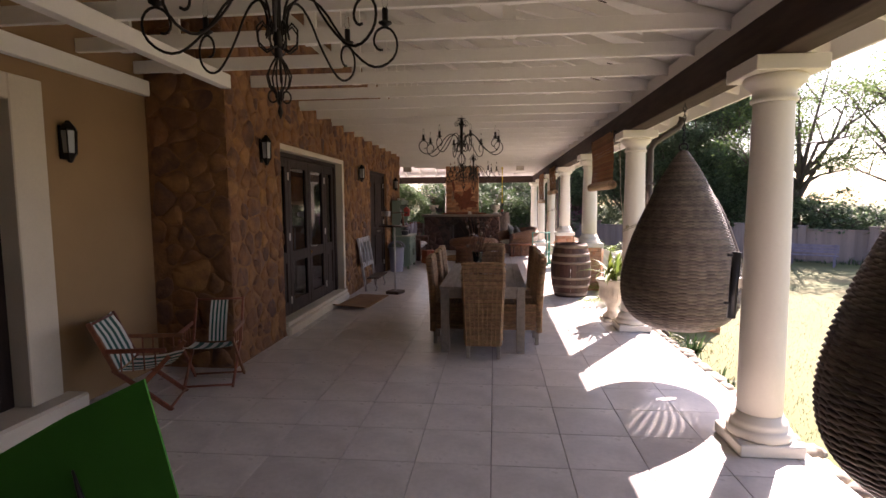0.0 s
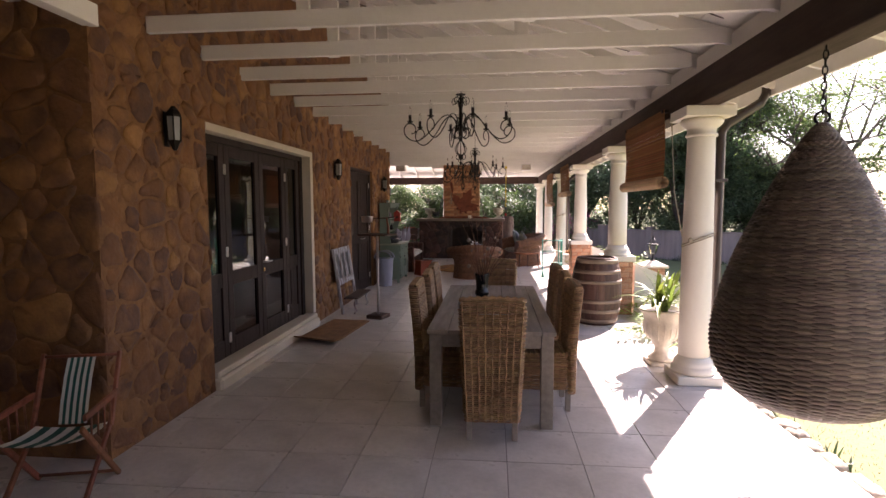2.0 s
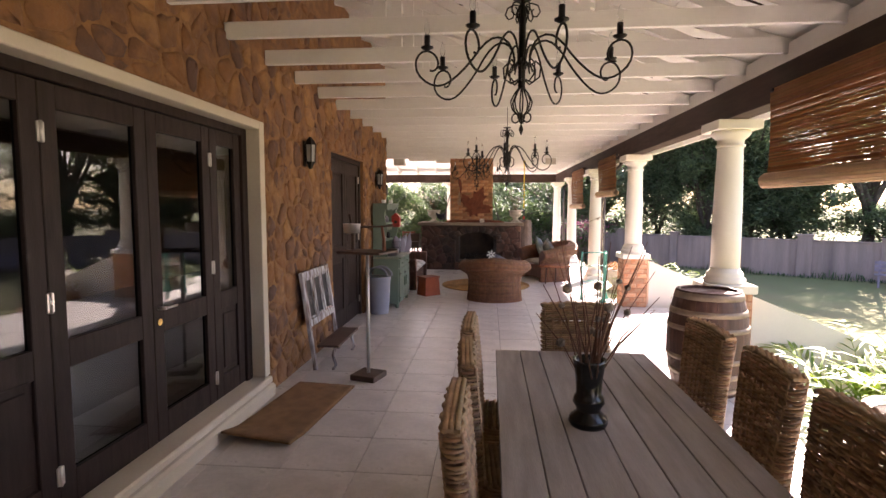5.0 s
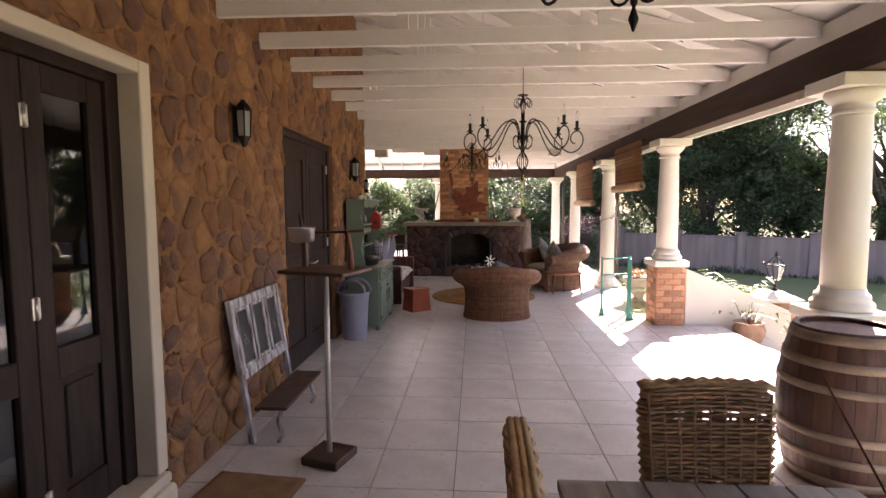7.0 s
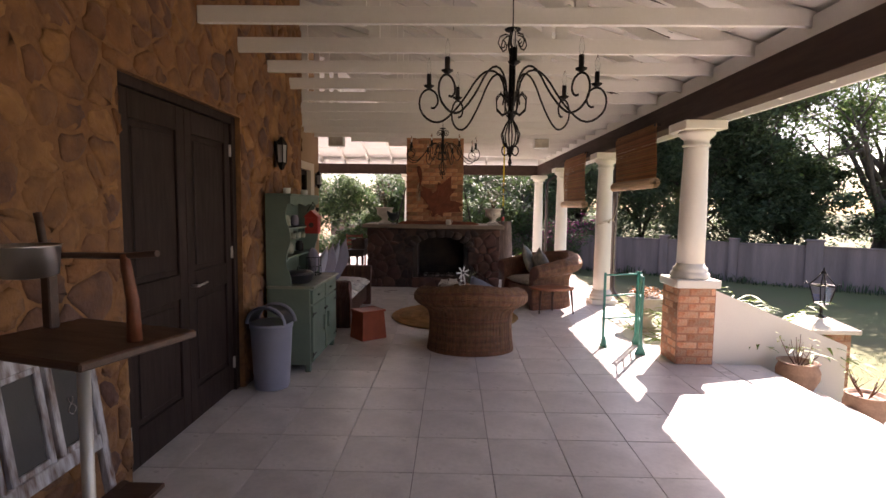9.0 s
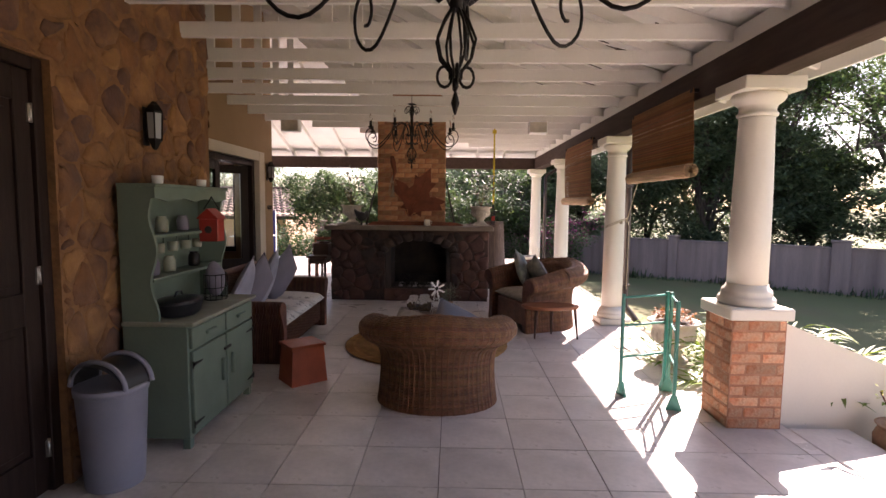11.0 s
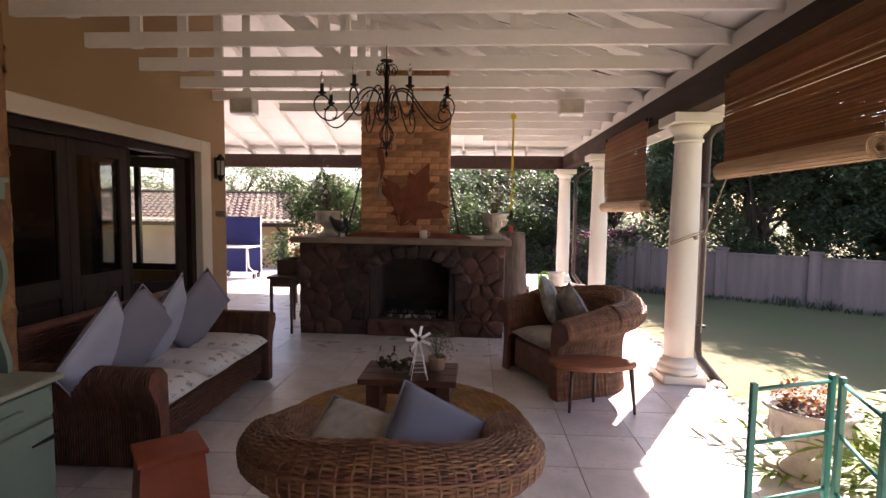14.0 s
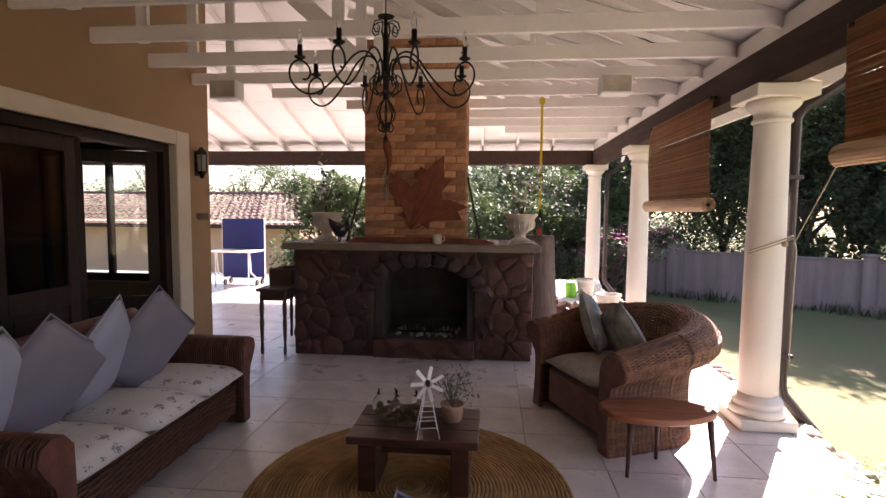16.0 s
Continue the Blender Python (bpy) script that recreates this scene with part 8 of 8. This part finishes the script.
# ---- striped folding chairs and a green chair by the near wall ----
def deck_chair(at, rz, label, slack=1.0):
    c = thing("folding_chair", at, label, "chair", "folding chairs", rz)
    for s in (-1, 1):
        for p, q in (((-0.26, -0.22, 0), (-0.26, 0.26, 0.52)), ((-0.24, 0.26, 0), (-0.24, -0.2, 0.42)), ((-0.25, -0.16, 0.38), (-0.25, -0.36, 0.86)), ((-0.27, -0.24, 0.6), (-0.27, 0.24, 0.58))):
            bm = bmesh.new()
            a, b = Vector((p[0] * s, p[1], p[2])), Vector((q[0] * s, q[1], q[2]))
            d = b - a
            m = Matrix.Translation(a) @ d.to_track_quat("Z", "Y").to_matrix().to_4x4()
            cbox(bm, -0.011, 0.011, -0.02, 0.02, 0, d.length, 0.003, m)
            part("frame_rail", bm, M_REDWOOD, c)
        for k in range(4):
            bm = bmesh.new()
            rod(bm, (0.265 * s, -0.12 + 0.09 * k, 0.4), (0.27 * s, -0.12 + 0.09 * k, 0.59), 0.007, seg=5)
            part("spindle", bm, M_REDWOOD, c)
    for y, z in ((-0.2, 0.03), (0.25, 0.03), (-0.35, 0.84)):
        bm = bmesh.new()
        rod(bm, (-0.25, y, z), (0.25, y, z), 0.012)
        part("cross_bar", bm, M_REDWOOD, c)
    for name, prof in (("seat_cloth", [(0.26, 0.44), (0.1, 0.405), (-0.05, 0.395), (-0.16, 0.4)]), ("back_cloth", [(-0.17, 0.42), (-0.21, 0.55), (-0.28, 0.72), (-0.36, 0.86)])):
        for k in range(9):
            bm = bmesh.new()
            x0, x1 = -0.23 + 0.0511 * k, -0.23 + 0.0511 * (k + 1)
            if name == "back_cloth":
                x0, x1 = x0 * slack, x1 * slack
            rows = [[bm.verts.new((x, y, z - 0.02 * (1 - (x / 0.23) ** 2) + e)) for x in (x0, x1) for e in (0, 0.004)] for y, z in prof]
            for a, b in zip(rows, rows[1:]):
                for i, j in ((0, 2), (3, 1), (1, 0), (2, 3)):
                    bm.faces.new((a[i], a[j], b[j], b[i]))
            part("stripe", bm, M_CLOTHGREEN if k % 2 else M_CLOTHWHITE, c, "dark green canvas stripe" if k % 2 else "white canvas stripe")
    return c


ca = deck_chair((-2.76, 3.55, 0), -72, "wooden folding chair with green and white striped canvas")
cb = deck_chair((-2.5, 4.1, 0), 194, "wooden folding chair with slack striped canvas beside the stone wall", 0.4)
ca.scale = (0.9, 0.9, 0.86)
cb.scale = (0.86, 0.8, 0.86)
gc = thing("green_canvas_chair", (-1.38, 1.22, 0), "bright green canvas chair with a slotted back", "chair")
gc.scale = (1, 1, 1.1)
bm = bmesh.new()
outl = [(-0.75, 0.4), (-0.45, 0.6), (0.0, 0.83), (0.28, 0.95), (0.34, 0.72), (0.42, 0.4), (0.46, 0.14), (-0.7, 0.14)]
vs = [bm.verts.new((x, 0.02 * math.sin(4 * x), z)) for x, z in outl]
ws = [bm.verts.new((x, 0.02 * math.sin(4 * x) + 0.008, z)) for x, z in outl]
bm.faces.new(vs)
bm.faces.new(ws[::-1])
for i in range(len(vs)):
    j = (i + 1) % len(vs)
    bm.faces.new((vs[i], vs[j], ws[j], ws[i]))
part("canvas", bm, M_LIMECLOTH, gc)
bm = bmesh.new()
sweep(bm, [(0.02, -0.012, 0.66), (0.05, -0.012, 0.55), (0.06, -0.012, 0.42)], [0.004, 0.012, 0.016], 5)
part("slot", bm, M_BINFLAP, gc)
for x in (-0.4, 0.3):
    bm = bmesh.new()
    rod(bm, (x, 0.05, 0), (x * 0.95, 0.02, 0.22), 0.014)
    part("leg", bm, M_IRON, gc)

# garden bench by the boundary wall
bench = thing("garden_bench", (12.9, 21.9, -1.0), "faded lilac-grey wooden garden bench on the lawn", "bench", rz=-36)
for k in range(3):
    box_part("seat_slat", (-0.85, 0.85, -0.2 + 0.14 * k, -0.08 + 0.14 * k, 0.42, 0.45), M_LILAC, bench)
    box_part("back_slat", (-0.85, 0.85, 0.22, 0.245, 0.52 + 0.12 * k, 0.62 + 0.12 * k), M_LILAC, bench)
for x in (-0.75, 0.7):
    box_part("leg", (x, x + 0.06, -0.2, -0.14, 0, 0.42), M_LILAC, bench)
    box_part("leg", (x, x + 0.06, 0.245, 0.29, 0, 0.88), M_LILAC, bench)

# ---- outbuilding ----
ob_ = thing("outbuilding", (-13.0, 31.0, -1.1), "low peach-plastered outbuilding with a brown tiled roof", "building")
bm = bmesh.new()
cbox(bm, -9, 5.6, 0, 5, -0.5, 2.15)
part("wall", bm, M_PEACH, ob_)
bm = bmesh.new()
nx, courses = 240, 11
for c in range(courses):
    t0, t1 = c / courses, (c + 1) / courses
    rows = []
    for t, dz in ((t0, 0.035), (t1, 0.0)):
        rows.append([bm.verts.new((-9.5 + (15.7 - 1.2 * t) * i / nx, -0.6 + 3.0 * t, 2.1 + 1.25 * t + dz + 0.025 * math.sin(i * 1.57))) for i in range(nx + 1)])
    for i in range(nx):
        bm.faces.new((rows[0][i], rows[0][i + 1], rows[1][i + 1], rows[1][i]))
tagged(part("roof", bm, M_ROOFTILE, ob_), kind="stuff")
box_part("fascia", (-9.5, 6.2, -0.62, -0.58, 1.98, 2.12), M_BEAM, ob_, 0.004)
bm = bmesh.new()
sweep(bm, [(5.35, -0.55, 2.0), (5.35, -0.1, 1.75), (5.35, -0.06, 0)], 0.05, 6)
part("drainpipe", bm, M_PIPE, ob_)
bm = bmesh.new()
cbox(bm, -9.4, 6.1, 2.3, 2.5, 3.3, 3.42, 0.04)
part("ridge", bm, M_ROOFTILE, ob_)

# ---- trees ----
def tree(at, height, spread, seed, name="tree", label="large dark green garden tree", trunk=0.2, clear=0.3, count=5200, leaf=0.2, mat=None, limbs=9, flat=1.0, lean=0.0):
    """A trunk with limbs that fork twice and leaves scattered round the twigs."""
    r = random.Random(seed)
    t = thing(name, at, label, "tree", "garden trees" if name == "tree" else name + "s")
    bm = bmesh.new()
    top = Vector((lean, 0.1 * lean, height * 0.7))
    base = Vector((0, 0, -0.3))
    fork = Vector((lean * 0.4, 0, height * clear))
    sweep(bm, [base, fork * 0.5 + Vector((r.uniform(-0.1, 0.1), 0, 0)), fork], [trunk, trunk * 0.8, trunk * 0.65], 8)
    tips = []
    for k in range(limbs):
        a = 2 * math.pi * k / limbs + r.uniform(-0.3, 0.3)
        rad = spread * r.uniform(0.45, 1.0)
        e = Vector((lean + rad * math.cos(a), rad * math.sin(a), height * (clear + (1 - clear) * r.uniform(0.3, 0.95) * (1 - 0.35 * (rad / spread) ** 2 * flat))))
        s = fork.lerp(Vector((lean * 0.6, 0, height * 0.55)), r.random() * 0.7)
        mid = s.lerp(e, 0.5) + Vector((r.uniform(-0.3, 0.3), r.uniform(-0.3, 0.3), 0.12 * height * r.random()))
        sweep(bm, [s, mid, e], [trunk * 0.38, trunk * 0.22, trunk * 0.07], 6)
        tips.append((e, 1.0))
        for q in range(4):
            b = mid.lerp(e, r.uniform(0.1, 0.9))
            f = b + Vector((r.gauss(0, 0.32) * spread, r.gauss(0, 0.32) * spread, r.uniform(-0.05, 0.22) * height))
            sweep(bm, [b, b.lerp(f, 0.5) + Vector((0, 0, 0.1)), f], [trunk * 0.13, trunk * 0.08, trunk * 0.03], 5)
            tips.append((f, 0.8))
    part("trunk", bm, M_BARK, t)
    vs, fs = [], []
    clump = [(p + Vector((r.gauss(0, 0.25), r.gauss(0, 0.25), r.gauss(0, 0.18))) * s0, s0 * r.uniform(0.6, 1.2)) for p, s0 in tips for _ in range(3)]
    for k in range(count):
        c, s0 = clump[r.randrange(len(clump))]
        sp = 0.17 * spread * s0
        p = c + Vector((r.gauss(0, 1) * sp, r.gauss(0, 1) * sp, r.gauss(0, 0.55) * sp))
        a, b = r.uniform(0, 6.283), r.uniform(-0.9, 0.7)
        d = Vector((math.cos(a) * math.cos(b), math.sin(a) * math.cos(b), math.sin(b)))
        s = Vector((-math.sin(a), math.cos(a), r.uniform(-0.6, 0.6))).normalized()
        l = leaf * r.uniform(0.55, 1.3)
        i = len(vs)
        vs += [p - d * l * 0.5, p + s * l * 0.26, p + d * l * 0.5, p - s * l * 0.26]
        fs.append((i, i + 1, i + 2, i + 3))
    me = bpy.data.meshes.new("crown")
    me.from_pydata([tuple(v) for v in vs], [], fs)
    me.materials.append(mat or M_TREELEAF)
    ob = new("crown", me)
    ob.parent = t
    return t


wn_dir = Vector((0.59, 0.81, 0))
k = 0
for s, off, h, sp, cnt in ((-9, 2.5, 5.5, 2.2, 5200), (-5.5, 3, 6.5, 2.4, 6000), (-2.4, 2.4, 6.0, 2.3, 6000), (0.5, 3.2, 8.0, 2.6, 7500), (3.0, 2.4, 9.2, 2.6, 9500), (4.7, 3.2, 10.4, 2.6, 11500), (6.4, 2.4, 5.0, 1.8, 6500), (10.6, 2.2, 3.2, 2.2, 4000), (1.0, 8.0, 10.5, 3.5, 7000), (3.6, 8.5, 10.5, 3.0, 7000), (22.5, 5, 6, 2.6, 5000), (27, 6, 7, 2.8, 5000), (-13, 5, 6, 2.4, 4500)):
    p = wall_p + wall_d * s + wn_dir * off
    tree((p.x, p.y, -1.0), h, sp, 100 + k, label="dense dark green garden tree behind the boundary wall", clear=0.06, count=int(cnt * 3.2), leaf=0.19, limbs=15, flat=0.75)
    k += 1
# the tall open-crowned trees with bare limbs
p = wall_p + wall_d * 9.0 + wn_dir * 2.6
tree((p.x, p.y, -1.0), 9.0, 3.3, 200, label="tall umbrella-shaped tree with bare grey forking limbs", trunk=0.3, clear=0.2, count=15000, leaf=0.15, limbs=16, flat=0.15, mat=M_TREELEAF2)
p = wall_p + wall_d * 13.6 + wn_dir * 3.5
tree((p.x, p.y, -1.0), 9.5, 4.0, 201, label="tall umbrella-shaped tree with bare grey forking limbs", trunk=0.28, clear=0.22, count=14000, leaf=0.15, limbs=16, flat=0.15, mat=M_TREELEAF2)
# beyond the fireplace
for x, y, h, sp, cnt, z in ((-2.75, 28.2, 4.4, 1.15, 5000, -1), (-1.6, 29.5, 4.2, 1.6, 4200, -1), (0.6, 28.6, 4.0, 1.4, 4200, -1), (2.6, 30.2, 4.8, 1.7, 4600, -1), (-11, 41, 6.2, 2.2, 3600, -1), (-15, 43, 6.4, 2.4, 3600, -1), (-7.5, 40, 5.6, 2.2, 3400, -1), (-20, 42, 6.0, 2.4, 3000, -1), (1, 38, 6.2, 2.6, 3800, -1)):
    tree((x, y, z), h, sp, 300 + k, label="leafy green garden tree", clear=0.06, count=int(cnt * 1.3), leaf=0.15, limbs=12, flat=0.6, mat=M_TREELEAF3)
    k += 1
bg = tree((3.3, 27.0, -1.0), 2.3, 0.95, 400, "bougainvillea", "bougainvillea shrub with magenta flowers over the boundary wall", 0.06, 0.2, 2600, 0.1, M_TREELEAF3, 8)
bg2 = tree((3.5, 26.8, -0.9), 2.35, 0.9, 401, "bougainvillea", "magenta bougainvillea bloom over the boundary wall", 0.03, 0.3, 900, 0.08, M_MAGENTA, 7)
# dark planting strip along the foot of the wall
sb = bmesh.new()
for k2 in range(1500):
    s, o = pr.uniform(-10, 24), pr.uniform(-0.75, -0.2)
    p = wall_p + wall_d * s + wn_dir * o
    blade(sb, (p.x, p.y, terrain(p.x, p.y)), pr.uniform(0, 6.28), pr.uniform(0.8, 1.5), pr.uniform(0.2, 0.45) * (1.3 if math.sin(s * 1.7) > 0.2 else 0.6), 0.02, 0.3, 3)
tagged(part("border_planting", sb, M_STRAPDARK), "dark green strap-leaved border along the wall's foot", "plants", "", "stuff")

# dense shrubbery behind the walls: leaves too many to count
def thicket(name, label, p, d, nrm, s0, s1, o0, o1, base, top, count, leaf, mat, seed):
    r = random.Random(seed)
    vs, fs = [], []
    while len(fs) < count:
        s, o = r.uniform(s0, s1), o0 + (o1 - o0) * r.random() ** 1.5
        h = top * (0.55 + 0.6 * (0.5 + 0.5 * noise.noise((s * 0.33, o * 0.3, seed)))) * (0.7 + 0.3 * math.sin(s * 1.3))
        z = base + h * r.random() ** 0.8
        q = p + d * s + nrm * o
        # leave uneven gaps
        if noise.noise((s * 0.9, o * 0.9, z * 0.9 + seed)) < -0.12:
            continue
        c = Vector((q.x, q.y, z))
        a, b = r.uniform(0, 6.283), r.uniform(-0.9, 0.7)
        e = Vector((math.cos(a) * math.cos(b), math.sin(a) * math.cos(b), math.sin(b)))
        w = Vector((-math.sin(a), math.cos(a), r.uniform(-0.6, 0.6))).normalized()
        l = leaf * r.uniform(0.55, 1.3)
        i = len(vs)
        vs += [tuple(c - e * l * 0.5), tuple(c + w * l * 0.26), tuple(c + e * l * 0.5), tuple(c - w * l * 0.26)]
        fs.append((i, i + 1, i + 2, i + 3))
    me = bpy.data.meshes.new(name)
    me.from_pydata(vs, [], fs)
    me.materials.append(mat)
    tagged(new(name, me), label, "shrubs", "", "stuff")


thicket("shrubbery", "dense dark green shrubs behind the boundary wall", wall_p, wall_d, wn_dir, -14, 7.2, 0.5, 4.5, -1.0, 5.2, 72000, 0.165, M_TREELEAF, 5)
thicket("shrubbery", "dense dark green shrubs behind the boundary wall", wall_p, wall_d, wn_dir, 6.8, 40, 1.0, 6, -1.0, 2.5, 34000, 0.18, M_TREELEAF, 6)
thicket("shrubbery", "dense leafy green shrubs beyond the verandah", Vector((-4.5, 27.0, 0)), Vector((1, 0.12, 0)), Vector((0, 1, 0)), -2.2, 9, 0, 4, -1.0, 3.4, 20000, 0.14, M_TREELEAF3, 7)
thicket("shrubbery", "distant green trees behind the outbuilding", Vector((-40, 48, 0)), Vector((1, 0, 0)), Vector((0, 1, 0)), 0, 62, 0, 8, -1.0, 5.6, 26000, 0.34, M_TREELEAF3, 8)
thicket("shrubbery", "tall dense green shrub beside the paved yard", Vector((-5.9, 25.9, 0)), Vector((1, 0.1, 0)), Vector((0, 1, 0)), 0, 4.2, 0, 1.8, -1.0, 5.4, 30000, 0.12, M_TREELEAF3, 9)
# ---- floor tiles: those along the walk as parts, the rest joined ----
T = 0.4825
tile_mesh = None
rest = bmesh.new()
for i in range(-28, 6):
    for j in range(-37, 29):
        x0, y0 = -0.415 + T * i, 10.955 + T * j
        x1, y1 = min(x0 + T, 2.11), min(y0 + T, 24.49)
        if x1 - x0 < 0.05 or y1 - y0 < 0.05 or (x1 < -3.55 and y0 < 17.6) or x0 > 2.1 or y0 < -6.9:
            continue
        near = -5 <= i <= 4 and -18 <= j <= 11 and x1 - x0 > T - 0.01
        if near:
            if tile_mesh is None:
                bm = bmesh.new()
                cbox(bm, 0.0025, T - 0.0025, 0.0025, T - 0.0025, -0.012, 0, 0.0015)
                bmesh.ops.recalc_face_normals(bm, faces=bm.faces)
                tile_mesh = bpy.data.meshes.new("tile")
                bm.to_mesh(tile_mesh)
                bm.free()
                tile_mesh.materials.append(M_TILE)
            ob = new("tile", tile_mesh)
            ob.parent = floor
            ob.matrix_basis = pose(x0, y0, rnd.uniform(-0.0006, 0.0006))
        else:
            cbox(rest, x0 + 0.0025, x1 - 0.0025, y0 + 0.0025, y1 - 0.0025, -0.012, 0, 0.0015)
tagged(part("tile_rest", rest, M_TILE, floor), kind="stuff")
# irregular flat stones along the verandah's edge
er = random.Random(3)
edge = bmesh.new()
y = -6.5
while y < 22.3:
    l = er.uniform(0.12, 0.3)
    if not (9.9 < y < 12.85):
        w = er.uniform(0.1, 0.17)
        poly = [(2.1 + w * u + er.uniform(-0.02, 0.02), y + l * v + er.uniform(-0.02, 0.02)) for u, v in ((0, 0.05), (0.5, 0), (1, 0.1), (1.05, 0.5), (1, 0.92), (0.5, 0.98), (0, 0.95))]
        stone(edge, poly, lambda u, v, d: (u, v, d - 0.03 + er.uniform(-0.002, 0.002)), 0.004, 0.03, er, 0.012)
        cbox(edge, 2.12, 2.12 + w * 0.9, y + 0.01, y + l - 0.01, -0.7, -0.05, 0.02)
    y += l
tagged(part("edging_stone", edge, M_EDGE, floor, "rough pale edging stones"), kind="stuff")
